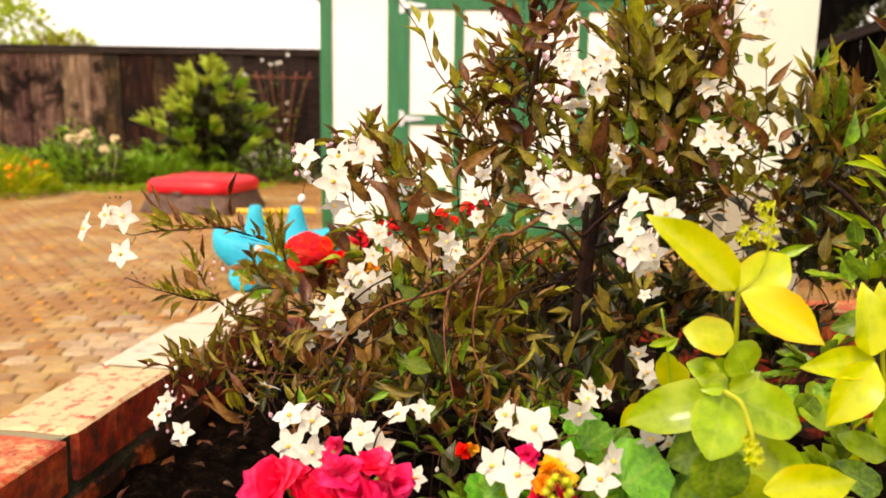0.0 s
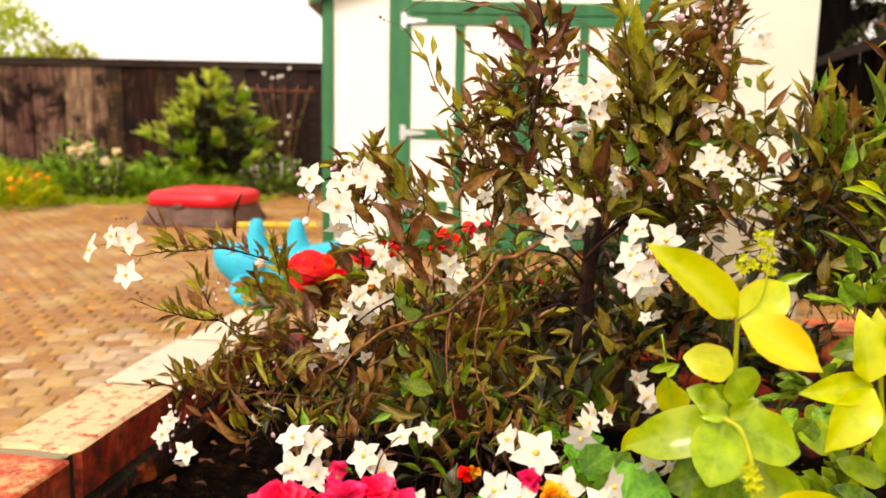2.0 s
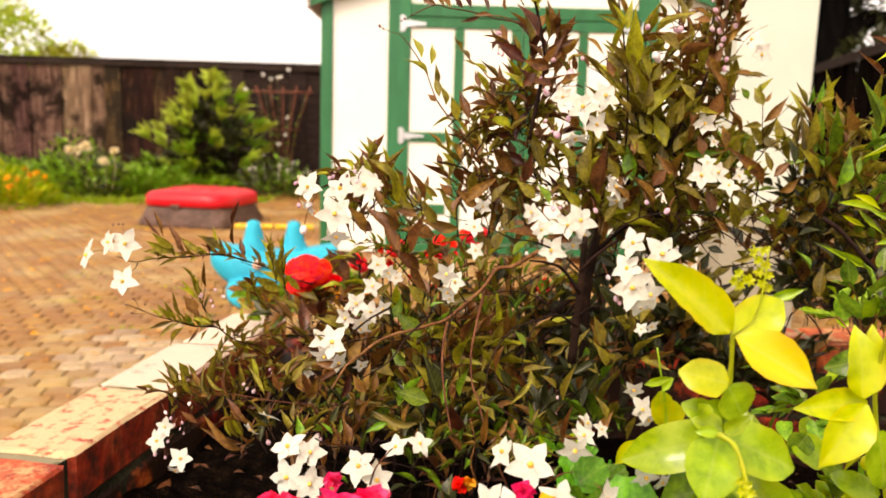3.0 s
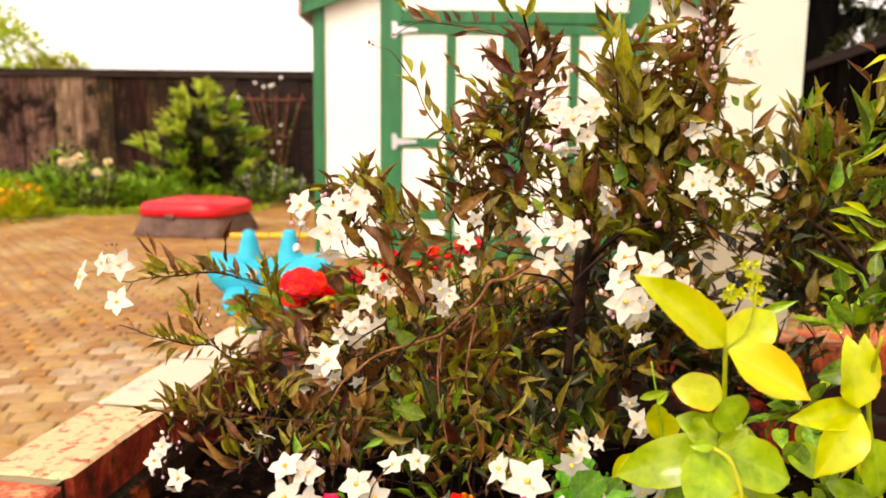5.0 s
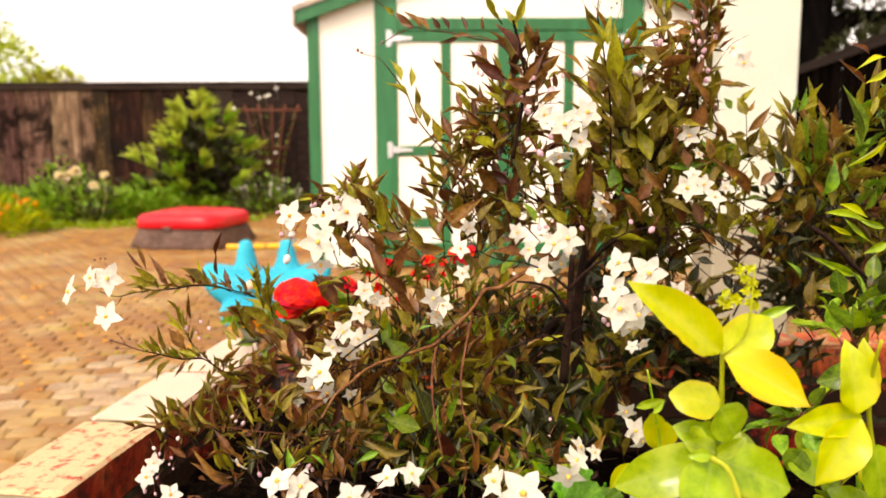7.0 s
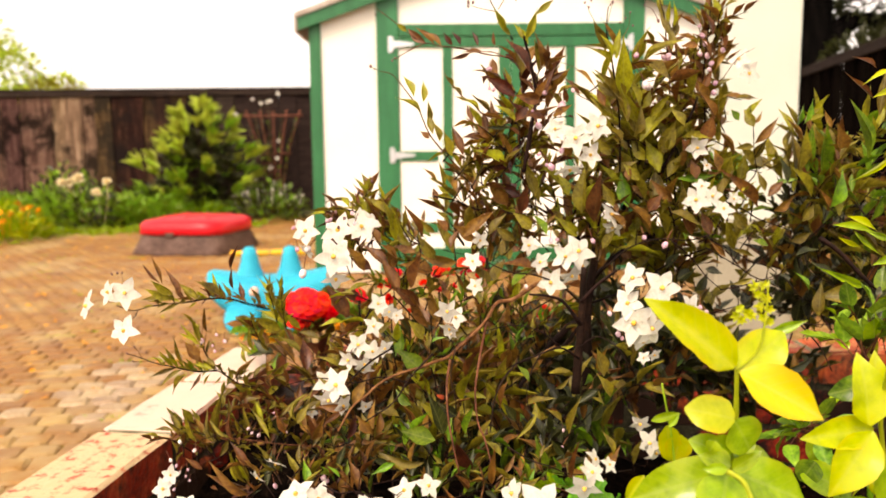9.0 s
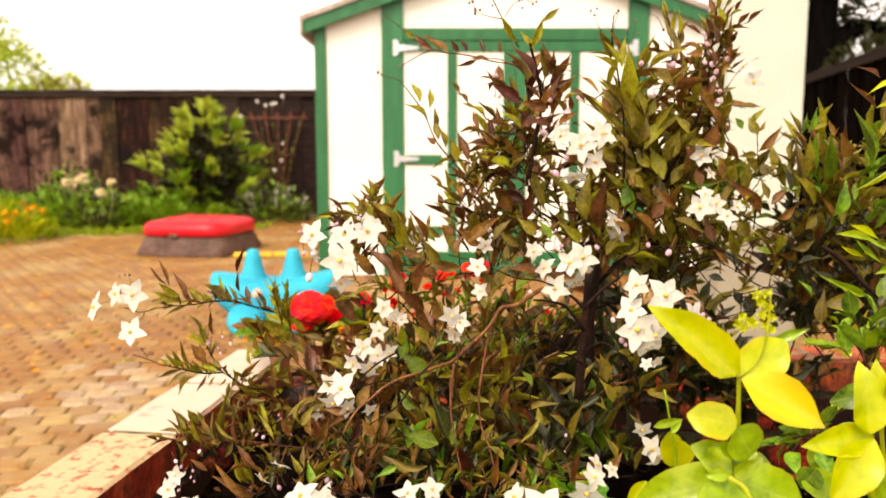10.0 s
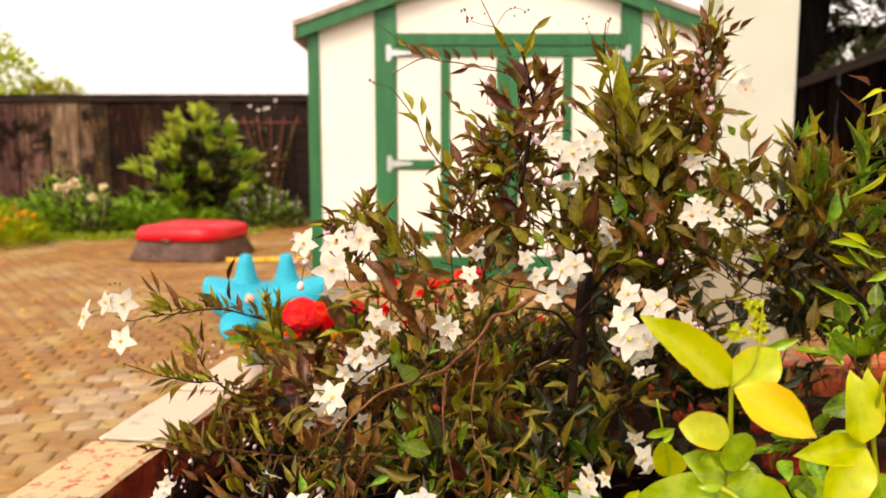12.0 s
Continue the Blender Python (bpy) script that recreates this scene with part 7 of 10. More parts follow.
vine.blade((0.267, 0.761, 0.842), (0.009, -0.004, 0.017), 0.0101, "o", 0.3)
vine.blade((0.223, 0.767, 0.862), (0.014, 0.000, 0.022), 0.0113, "o", -0.3)
vine.blade((0.128, 0.768, 0.884), (-0.013, -0.010, 0.017), 0.0102, "b", -0.7)
vine.blade((0.119, 0.761, 0.818), (-0.014, 0.004, 0.016), 0.0112, "o", 0.5)
vine.branch([(0.164, 0.855, 0.587), (0.163, 0.852, 0.641), (0.161, 0.849, 0.694), (0.163, 0.846, 0.733), (0.168, 0.843, 0.771), (0.169, 0.840, 0.809)], 0.0075, 0.0041, M_BARK, 18)
vine.branch([(0.161, 0.855, 0.699), (0.142, 0.851, 0.693), (0.117, 0.847, 0.668), (0.101, 0.844, 0.647), (0.081, 0.840, 0.622)], 0.0045, 0.0025, M_BARK, 15)
vine.branch([(0.159, 0.855, 0.699), (0.139, 0.850, 0.674), (0.126, 0.845, 0.663), (0.109, 0.840, 0.648)], 0.0024, 0.0013, M_BARK, 12)
vine.branch([(0.173, 0.855, 0.805), (0.177, 0.850, 0.852), (0.182, 0.845, 0.895), (0.188, 0.840, 0.943)], 0.0040, 0.0022, M_BARK, 12)
vine.branch([(0.170, 0.855, 0.776), (0.191, 0.851, 0.808), (0.208, 0.847, 0.840), (0.225, 0.844, 0.858), (0.239, 0.840, 0.868)], 0.0030, 0.0017, M_BARK, 15)
vine.branch([(0.167, 0.855, 0.744), (0.198, 0.851, 0.776), (0.234, 0.847, 0.796), (0.269, 0.844, 0.821), (0.299, 0.840, 0.834)], 0.0030, 0.0017, M_BARK, 15)
vine.branch([(0.170, 0.855, 0.770), (0.147, 0.850, 0.796), (0.120, 0.845, 0.818), (0.095, 0.840, 0.834)], 0.0020, 0.0011, M_BARK, 12)
vine.branch([(0.165, 0.855, 0.718), (0.193, 0.852, 0.728), (0.217, 0.849, 0.738), (0.241, 0.846, 0.758), (0.265, 0.843, 0.771), (0.291, 0.840, 0.781)], 0.0016, 0.0009, M_BARK, 18)
vine.branch([(0.275, 0.855, 0.756), (0.261, 0.850, 0.744), (0.266, 0.845, 0.764), (0.292, 0.840, 0.778)], 0.0010, 0.0006, M_BARK, 12)
vine.blade((0.173, 0.841, 0.778), (0.017, -0.009, 0.010), 0.0136, "o", -0.3)
vine.blade((0.212, 0.831, 0.761), (0.017, -0.001, 0.018), 0.0135, "o", -0.7)
vine.blade((0.257, 0.836, 0.747), (0.019, -0.008, 0.014), 0.0135, "d", -0.2)
vine.blade((0.210, 0.850, 0.770), (-0.016, -0.001, 0.013), 0.0125, "b", -0.5)
vine.blade((0.242, 0.828, 0.761), (0.015, -0.009, 0.020), 0.0110, "d", -0.5)
vine.blade((0.279, 0.843, 0.733), (0.016, -0.005, 0.020), 0.0124, "d", 0.6)
vine.blade((0.290, 0.842, 0.758), (0.016, -0.009, -0.004), 0.0087, "d", 0.1)
vine.blade((0.184, 0.829, 0.739), (-0.015, 0.002, 0.009), 0.0122, "d", -0.4)
vine.blade((0.192, 0.848, 0.694), (-0.016, -0.001, 0.019), 0.0162, "d", 0.5)
vine.blade((0.190, 0.832, 0.646), (-0.019, -0.013, 0.030), 0.0159, "d", -0.4)
vine.blade((0.263, 0.834, 0.722), (0.017, -0.006, -0.011), 0.0110, "d", -0.6)
vine.blade((-0.009, 0.604, 0.658), (-0.029, -0.002, 0.009), 0.0151, "g", 0.1)
vine.blade((-0.002, 0.612, 0.660), (-0.011, -0.009, 0.038), 0.0123, "d", 0.3)
vine.blade((-0.018, 0.593, 0.644), (-0.035, -0.008, 0.006), 0.0079, "o", -0.7)
vine.blade((-0.041, 0.595, 0.643), (-0.019, -0.005, -0.007), 0.0061, "g", 0.1)
vine.blade((-0.076, 0.595, 0.687), (-0.024, 0.000, 0.030), 0.0096, "o", 0.4)
vine.blade((-0.075, 0.611, 0.685), (0.010, 0.007, 0.023), 0.0099, "b", 0.0)
vine.blade((-0.079, 0.591, 0.690), (-0.022, -0.002, 0.003), 0.0070, "b", -0.3)
vine.blade((-0.083, 0.610, 0.681), (-0.019, -0.005, -0.010), 0.0054, "b", 0.1)
vine.blade((-0.081, 0.609, 0.657), (0.007, 0.003, 0.024), 0.0072, "m", 0.7)
vine.blade((-0.055, 0.592, 0.668), (0.005, -0.001, 0.020), 0.0070, "b", 0.6)
vine.blade((0.021, 0.603, 0.634), (-0.014, -0.013, 0.031), 0.0122, "m", -0.6)
vine.blade((0.031, 0.526, 0.655), (0.001, -0.012, 0.031), 0.0054, "b", -0.2)
vine.blade((0.055, 0.600, 0.646), (-0.016, -0.004, -0.019), 0.0057, "b", -0.5)
vine.blade((0.074, 0.611, 0.676), (-0.016, -0.012, -0.017), 0.0049, "o", -0.2)
vine.blade((0.082, 0.598, 0.636), (-0.012, -0.008, 0.028), 0.0088, "g", -0.4)
vine.blade((0.051, 0.610, 0.705), (-0.011, 0.001, -0.026), 0.0058, "b", 0.5)
vine.blade((0.097, 0.588, 0.668), (0.005, -0.010, 0.033), 0.0069, "o", -0.7)
vine.blade((0.094, 0.606, 0.671), (-0.011, -0.006, 0.015), 0.0054, "o", 0.5)
vine.blade((0.087, 0.597, 0.702), (0.012, -0.003, 0.009), 0.0044, "o", 0.7)
vine.blade((0.129, 0.611, 0.707), (-0.008, 0.001, 0.025), 0.0123, "o", 0.4)
vine.blade((0.134, 0.608, 0.691), (-0.009, -0.009, 0.021), 0.0089, "o", 0.3)
vine.blade((-0.060, 0.600, 0.666), (-0.011, -0.002, 0.015), 0.0088, "b", -0.3)
vine.blade((-0.087, 0.607, 0.706), (-0.014, 0.001, -0.010), 0.0080, "b", 0.4)
vine.blade((-0.028, 0.595, 0.691), (-0.013, 0.001, 0.011), 0.0088, "g", -0.6)
vine.blade((0.015, 0.589, 0.669), (0.008, -0.013, 0.028), 0.0078, "g", -0.6)
vine.blade((0.057, 0.612, 0.670), (-0.012, -0.004, 0.018), 0.0081, "d", 0.2)
vine.blade((0.067, 0.602, 0.706), (-0.011, 0.002, 0.014), 0.0080, "g", 0.7)
vine.blade((0.039, 0.596, 0.713), (0.008, -0.010, 0.021), 0.0079, "o", 0.6)
vine.blade((0.008, 0.592, 0.682), (-0.014, -0.007, 0.014), 0.0087, "d", -0.1)
vine.blade((0.045, 0.608, 0.642), (-0.013, 0.003, 0.014), 0.0081, "o", 0.7)
vine.blade((0.094, 0.592, 0.649), (-0.012, -0.005, 0.016), 0.0070, "d", -0.4)
vine.blade((0.120, 0.612, 0.669), (0.008, -0.007, 0.020), 0.0081, "d", -0.0)
vine.blade((-0.037, 0.591, 0.683), (-0.017, -0.005, 0.009), 0.0078, "o", 0.6)
vine.blade((0.087, 0.515, 0.663), (0.000, -0.012, 0.031), 0.0046, "b", -0.7)
vine.blade((0.096, 0.509, 0.666), (0.002, 0.004, 0.020), 0.0075, "b", 0.7)
vine.blade((0.109, 0.515, 0.672), (0.009, -0.006, 0.015), 0.0068, "b", 0.1)
vine.blade((0.114, 0.511, 0.681), (-0.005, 0.001, 0.019), 0.0060, "o", 0.6)
vine.branch([(0.042, 0.525, 0.683), (0.058, 0.522, 0.674), (0.070, 0.519, 0.671), (0.085, 0.516, 0.666), (0.104, 0.513, 0.667), (0.127, 0.510, 0.671)], 0.0006, 0.0004, M_BARK, 18)
vine.blade((-0.236, 0.667, 0.641), (-0.008, 0.002, 0.027), 0.0049, "o", 0.7)
vine.blade((-0.217, 0.654, 0.640), (-0.008, -0.005, 0.032), 0.0048, "o", -0.3)
vine.blade((-0.227, 0.671, 0.639), (-0.023, -0.007, 0.022), 0.0049, "o", -0.4)
vine.blade((-0.240, 0.664, 0.647), (-0.019, 0.002, 0.002), 0.0044, "o", 0.4)
vine.blade((-0.202, 0.669, 0.639), (0.004, -0.013, 0.045), 0.0054, "o", -0.6)
vine.blade((-0.188, 0.649, 0.647), (-0.017, -0.003, 0.013), 0.0043, "o", -0.6)
vine.blade((-0.207, 0.669, 0.635), (-0.009, -0.002, 0.027), 0.0049, "o", -0.7)
vine.blade((-0.188, 0.664, 0.637), (-0.005, 0.001, 0.026), 0.0049, "b", -0.7)
vine.blade((-0.213, 0.670, 0.630), (-0.011, -0.010, 0.019), 0.0049, "b", 0.6)
vine.blade((-0.176, 0.665, 0.642), (-0.001, -0.003, 0.027), 0.0049, "o", 0.5)
vine.blade((-0.153, 0.652, 0.643), (-0.016, 0.007, 0.027), 0.0043, "o", 0.3)
vine.blade((-0.161, 0.665, 0.652), (-0.008, 0.005, 0.022), 0.0044, "v", 0.2)
vine.blade((-0.138, 0.652, 0.647), (-0.009, -0.005, 0.022), 0.0058, "b", -0.4)
vine.branch([(-0.201, 0.675, 0.635), (-0.183, 0.671, 0.636), (-0.162, 0.668, 0.634), (-0.141, 0.664, 0.633), (-0.110, 0.660, 0.632)], 0.0006, 0.0004, M_TWIG, 15)
vine.branch([(-0.226, 0.675, 0.596), (-0.226, 0.670, 0.625), (-0.219, 0.665, 0.637), (-0.199, 0.660, 0.644)], 0.0006, 0.0003, M_BARK, 12)
vine.blade((-0.186, 0.663, 0.600), (-0.003, 0.002, 0.027), 0.0044, "o", -0.7)
vine.blade((-0.176, 0.664, 0.594), (-0.008, 0.005, 0.026), 0.0044, "o", 0.4)
vine.blade((-0.175, 0.659, 0.595), (-0.036, 0.002, 0.015), 0.0087, "b", -0.7)
vine.blade((-0.130, 0.655, 0.609), (-0.010, 0.003, 0.020), 0.0058, "o", 0.2)
vine.blade((-0.112, 0.671, 0.607), (-0.014, -0.007, 0.014), 0.0069, "b", -0.1)
vine.blade((-0.215, 0.659, 0.613), (-0.014, -0.002, 0.012), 0.0058, "b", 0.2)
vine.blade((-0.118, 0.661, 0.638), (0.014, -0.007, 0.023), 0.0088, "b", 0.7)
vine.blade((-0.131, 0.665, 0.652), (0.010, 0.003, 0.017), 0.0078, "o", 0.0)
vine.bud((-0.173, 0.660, 0.650), (-0.5, -0.4, -0.5), 0.0019)
vine.bud((-0.170, 0.660, 0.646), (-0.4, -0.4, -0.5), 0.0019)
vine.bud((-0.164, 0.660, 0.644), (-0.2, -0.4, -0.4), 0.0024)
vine.bud((-0.150, 0.660, 0.664), (-0.2, -0.4, -0.5), 0.0014)
vine.bud((-0.148, 0.660, 0.661), (0.1, -0.4, -0.8), 0.0014)
vine.bud((-0.140, 0.660, 0.646), (0.1, -0.4, -0.8), 0.0014)
vine.bud((-0.234, 0.660, 0.639), (0.4, -0.4, -0.7), 0.0024, pale=True)
vine.bud((-0.221, 0.660, 0.631), (-0.2, -0.4, -0.4), 0.0024, pale=True)
vine.bud((-0.152, 0.660, 0.597), (0.4, -0.4, -0.4), 0.0029)
vine.bud((-0.108, 0.660, 0.604), (-0.5, -0.4, -0.7), 0.0033)
vine.bud((0.095, 0.610, 0.648), (-0.5, -0.4, -0.5), 0.0026)
vine.bud((0.096, 0.610, 0.663), (-0.1, -0.4, -0.8), 0.0018)
vine.bud((-0.118, 0.610, 0.832), (-0.5, -0.4, -0.5), 0.0022)
vine.bud((-0.089, 0.610, 0.838), (-0.4, -0.4, -0.8), 0.0022)
vine.bud((-0.092, 0.610, 0.837), (0.0, -0.4, -0.8), 0.0018)
vine.bud((-0.085, 0.610, 0.844), (0.3, -0.4, -0.7), 0.0018, True)
vine.bud((-0.072, 0.610, 0.843), (-0.0, -0.4, -0.4), 0.0022)
vine.bud((-0.070, 0.610, 0.835), (-0.2, -0.4, -0.5), 0.0022)
vine.bud((-0.078, 0.610, 0.839), (-0.3, -0.4, -0.6), 0.0018, True)
vine.bud((-0.083, 0.610, 0.832), (0.1, -0.4, -0.9), 0.0018, True)
vine.bud((-0.116, 0.610, 0.815), (0.1, -0.4, -0.5), 0.0026)
vine.bud((-0.107, 0.610, 0.815), (-0.4, -0.4, -0.3), 0.0035, pale=True)
vine.bud((-0.112, 0.610, 0.796), (-0.1, -0.4, -0.6), 0.0044, pale=True)
vine.bud((0.092, 0.660, 0.814), (0.1, -0.4, -0.6), 0.0033)
vine.bud((0.128, 0.660, 0.813), (0.4, -0.4, -0.9), 0.0029)
vine.bud((0.098, 0.660, 0.814), (-0.5, -0.4, -0.3), 0.0024)
vine.bud((0.071, 0.660, 0.774), (0.1, -0.4, -0.7), 0.0024, pale=True)
vine.bud((0.082, 0.660, 0.887), (-0.3, -0.4, -0.4), 0.0024)
vine.bud((0.080, 0.660, 0.912), (0.4, -0.4, -0.6), 0.0024)
vine.bud((0.088, 0.660, 0.878), (-0.2, -0.4, -0.4), 0.0019)
vine.bud((0.143, 0.500, 0.829), (-0.5, -0.4, -0.7), 0.0029)
vine.bud((0.107, 0.500, 0.784), (0.2, -0.4, -0.8), 0.0022)
vine.bud((0.113, 0.500, 0.770), (0.2, -0.4, -0.8), 0.0025)
vine.bud((0.116, 0.500, 0.767), (-0.2, -0.4, -0.6), 0.0018)
vine.bud((0.121, 0.500, 0.765), (0.4, -0.4, -0.6), 0.0014)
vine.bud((0.167, 0.500, 0.787), (-0.2, -0.4, -0.7), 0.0022)
vine.bud((0.171, 0.500, 0.784), (0.3, -0.4, -0.4), 0.0018)
vine.bud((0.129, 0.500, 0.834), (-0.0, -0.4, -0.4), 0.0022)
vine.bud((0.105, 0.685, 0.929), (-0.4, -0.4, -0.9), 0.0049)
vine.bud((0.084, 0.685, 0.912), (0.4, -0.4, -0.8), 0.0040)
vine.bud((0.105, 0.685, 0.890), (-0.2, -0.4, -0.6), 0.0035)
vine.bud((0.095, 0.685, 0.876), (0.4, -0.4, -0.6), 0.0044)
vine.bud((0.177, 0.685, 0.946), (0.2, -0.4, -0.7), 0.0049, pale=True)
vine.bud((0.089, 0.685, 0.940), (0.1, -0.4, -0.3), 0.0035)
vine.branch([(0.115, 0.660, 0.678), (0.116, 0.655, 0.710), (0.117, 0.650, 0.741), (0.117, 0.645, 0.769), (0.117, 0.640, 0.792)], 0.0046, 0.0025, M_BARK, 15)
vine.branch([(0.113, 0.630, 0.746), (0.098, 0.627, 0.766), (0.084, 0.623, 0.772), (0.069, 0.620, 0.774)], 0.0017, 0.0009, M_BARK, 12)
vine.branch([(0.113, 0.630, 0.765), (0.125, 0.625, 0.780), (0.140, 0.620, 0.793)], 0.0017, 0.0009, M_BARK, 9)
vine.branch([(0.110, 0.620, 0.720), (0.094, 0.613, 0.731), (0.077, 0.607, 0.728), (0.056, 0.600, 0.722)], 0.0011, 0.0006, M_BARK, 12)
vine.branch([(-0.042, 0.600, 0.736), (-0.059, 0.593, 0.727), (-0.076, 0.587, 0.712), (-0.084, 0.580, 0.699)], 0.0009, 0.0005, M_BARK, 12)
vine.branch([(-0.010, 0.600, 0.731), (-0.028, 0.593, 0.714), (-0.041, 0.587, 0.696), (-0.063, 0.580, 0.683)], 0.0009, 0.0005, M_BARK, 12)
vine.branch([(0.056, 0.600, 0.722), (0.044, 0.593, 0.709), (0.037, 0.587, 0.693), (0.034, 0.580, 0.673)], 0.0009, 0.0005, M_BARK, 12)
vine.branch([(0.254, 0.740, 0.807), (0.276, 0.740, 0.789), (0.294, 0.740, 0.770), (0.329, 0.740, 0.754)], 0.0009, 0.0005, M_BARK, 12)
vine.branch([(0.269, 0.740, 0.753), (0.299, 0.740, 0.759), (0.332, 0.740, 0.770)], 0.0008, 0.0004, M_BARK, 9)
vine.branch([(0.280, 0.740, 0.778), (0.289, 0.740, 0.796), (0.302, 0.740, 0.814)], 0.0008, 0.0004, M_BARK, 9)
vine.branch([(0.294, 0.740, 0.770), (0.304, 0.740, 0.780), (0.315, 0.740, 0.787)], 0.0007, 0.0004, M_BARK, 9)
vine.branch([(0.118, 0.660, 0.759), (0.100, 0.655, 0.775), (0.077, 0.650, 0.785), (0.057, 0.645, 0.788), (0.038, 0.640, 0.797)], 0.0009, 0.0005, M_BARK, 15)
vine.branch([(0.098, 0.640, 0.724), (0.080, 0.633, 0.740), (0.058, 0.627, 0.747), (0.032, 0.620, 0.744)], 0.0008, 0.0004, M_BARK, 12)
vine.branch([(0.080, 0.630, 0.722), (0.070, 0.623, 0.705), (0.067, 0.617, 0.687), (0.071, 0.610, 0.671)], 0.0007, 0.0004, M_BARK, 12)
vine.branch([(0.113, 0.640, 0.724), (0.128, 0.633, 0.735), (0.143, 0.627, 0.727), (0.151, 0.620, 0.714)], 0.0007, 0.0004, M_BARK, 12)
vine.branch([(0.155, 0.740, 0.776), (0.180, 0.735, 0.797), (0.206, 0.730, 0.805), (0.232, 0.725, 0.804), (0.256, 0.720, 0.811)], 0.0009, 0.0005, M_BARK, 15)
vine.branch([(0.226, 0.760, 0.800), (0.244, 0.753, 0.784), (0.257, 0.747, 0.766), (0.271, 0.740, 0.753)], 0.0008, 0.0004, M_BARK, 12)
vine.branch([(0.339, 0.760, 0.806), (0.354, 0.753, 0.790), (0.360, 0.747, 0.768), (0.377, 0.740, 0.758)], 0.0007, 0.0004, M_BARK, 12)
vine.branch([(-0.029, 0.620, 0.701), (-0.052, 0.615, 0.708), (-0.074, 0.610, 0.705), (-0.101, 0.605, 0.711), (-0.127, 0.600, 0.707)], 0.0007, 0.0004, M_BARK, 15)
vine.branch([(-0.074, 0.610, 0.705), (-0.088, 0.607, 0.694), (-0.097, 0.603, 0.679), (-0.099, 0.600, 0.661)], 0.0006, 0.0004, M_BARK, 12)
vine.branch([(0.008, 0.600, 0.735), (0.004, 0.597, 0.713), (0.008, 0.593, 0.691), (0.003, 0.590, 0.669)], 0.0006, 0.0004, M_BARK, 12)
vine.branch([(-0.066, 0.530, 0.649), (-0.049, 0.527, 0.643), (-0.033, 0.523, 0.641), (-0.016, 0.520, 0.638)], 0.0008, 0.0004, M_BARK, 12)
vine.branch([(0.027, 0.500, 0.636), (0.021, 0.493, 0.655), (0.023, 0.487, 0.673), (0.019, 0.480, 0.691)], 0.0007, 0.0004, M_TWIG, 12)
vine.branch([(0.047, 0.500, 0.636), (0.041, 0.493, 0.651), (0.036, 0.487, 0.666), (0.036, 0.480, 0.680)], 0.0007, 0.0004, M_TWIG, 12)
vine.branch([(-0.047, 0.500, 0.635), (-0.043, 0.493, 0.650), (-0.035, 0.487, 0.663), (-0.031, 0.480, 0.670)], 0.0007, 0.0004, M_TWIG, 12)
vine.branch([(0.064, 0.470, 0.650), (0.069, 0.467, 0.655), (0.077, 0.463, 0.663), (0.084, 0.460, 0.666)], 0.0006, 0.0004, M_TWIG, 12)
vine.branch([(-0.088, 0.520, 0.659), (-0.076, 0.517, 0.654), (-0.064, 0.513, 0.657), (-0.050, 0.510, 0.654)], 0.0006, 0.0004, M_BARK, 12)
vine.bud((-0.243, 0.660, 0.622), (0.4, -0.4, -0.3), 0.0024, pale=True)
vine.bud((-0.238, 0.660, 0.617), (-0.0, -0.4, -0.6), 0.0019)
vine.bud((-0.228, 0.660, 0.613), (0.3, -0.4, -0.7), 0.0017)
vine.bud((-0.230, 0.660, 0.607), (-0.1, -0.4, -0.5), 0.0014)
vine.bud((-0.227, 0.660, 0.603), (0.1, -0.4, -0.9), 0.0014)
vine.bud((-0.235, 0.660, 0.611), (-0.3, -0.4, -0.5), 0.0014)
vine.bud((-0.253, 0.660, 0.583), (0.2, -0.4, -0.7), 0.0024)
vine.bud((-0.244, 0.660, 0.580), (0.5, -0.4, -0.9), 0.0019)
vine.bud((-0.003, 0.560, 0.595), (-0.1, -0.4, -0.7), 0.0024, pale=True)
vine.bud((-0.118, 0.660, 0.607), (0.2, -0.4, -0.4), 0.0029)
vine.bud((-0.105, 0.660, 0.601), (-0.1, -0.4, -0.6), 0.0024)
vine.bud((-0.119, 0.660, 0.602), (0.1, -0.4, -0.7), 0.0014)
vine.bud((-0.241, 0.660, 0.595), (-0.5, -0.4, -0.8), 0.0019)
vine.blade((-0.174, 0.655, 0.591), (-0.031, -0.016, 0.030), 0.0092, "b", -0.5)
vine.blade((-0.177, 0.656, 0.602), (-0.009, -0.011, 0.036), 0.0043, "o", -0.5)
vine.blade((-0.176, 0.664, 0.601), (-0.009, -0.006, 0.024), 0.0054, "v", -0.2)
vine.branch([(-0.126, 0.675, 0.549), (-0.122, 0.670, 0.579), (-0.116, 0.665, 0.613), (-0.108, 0.660, 0.633)], 0.0007, 0.0004, M_BARK, 12)
vine.branch([(-0.243, 0.675, 0.559), (-0.243, 0.670, 0.588), (-0.236, 0.665, 0.611), (-0.225, 0.660, 0.624)], 0.0004, 0.0002, M_BARK, 12)
vine.flower((-0.109, 0.610, 0.829), (-.3, -.9, .3), 0.0127, .5)
vine.flower((-0.087, 0.605, 0.809), (.05, -1, .1), 0.0156, .2)
vine.flower((-0.086, 0.630, 0.827), (-.1, -.7, .65), 0.0147, .6)
vine.flower((-0.066, 0.620, 0.831), (.3, -.9, .3), 0.0137, .9)
vine.flower((-0.060, 0.630, 0.834), (.6, -.7, .3), 0.0100, .1)
vine.flower((-0.087, 0.615, 0.790), (.1, -.6, -.75), 0.0128, .3)
vine.flower((-0.110, 0.620, 0.812), (-.5, -.5, -.6), 0.0091, .3)
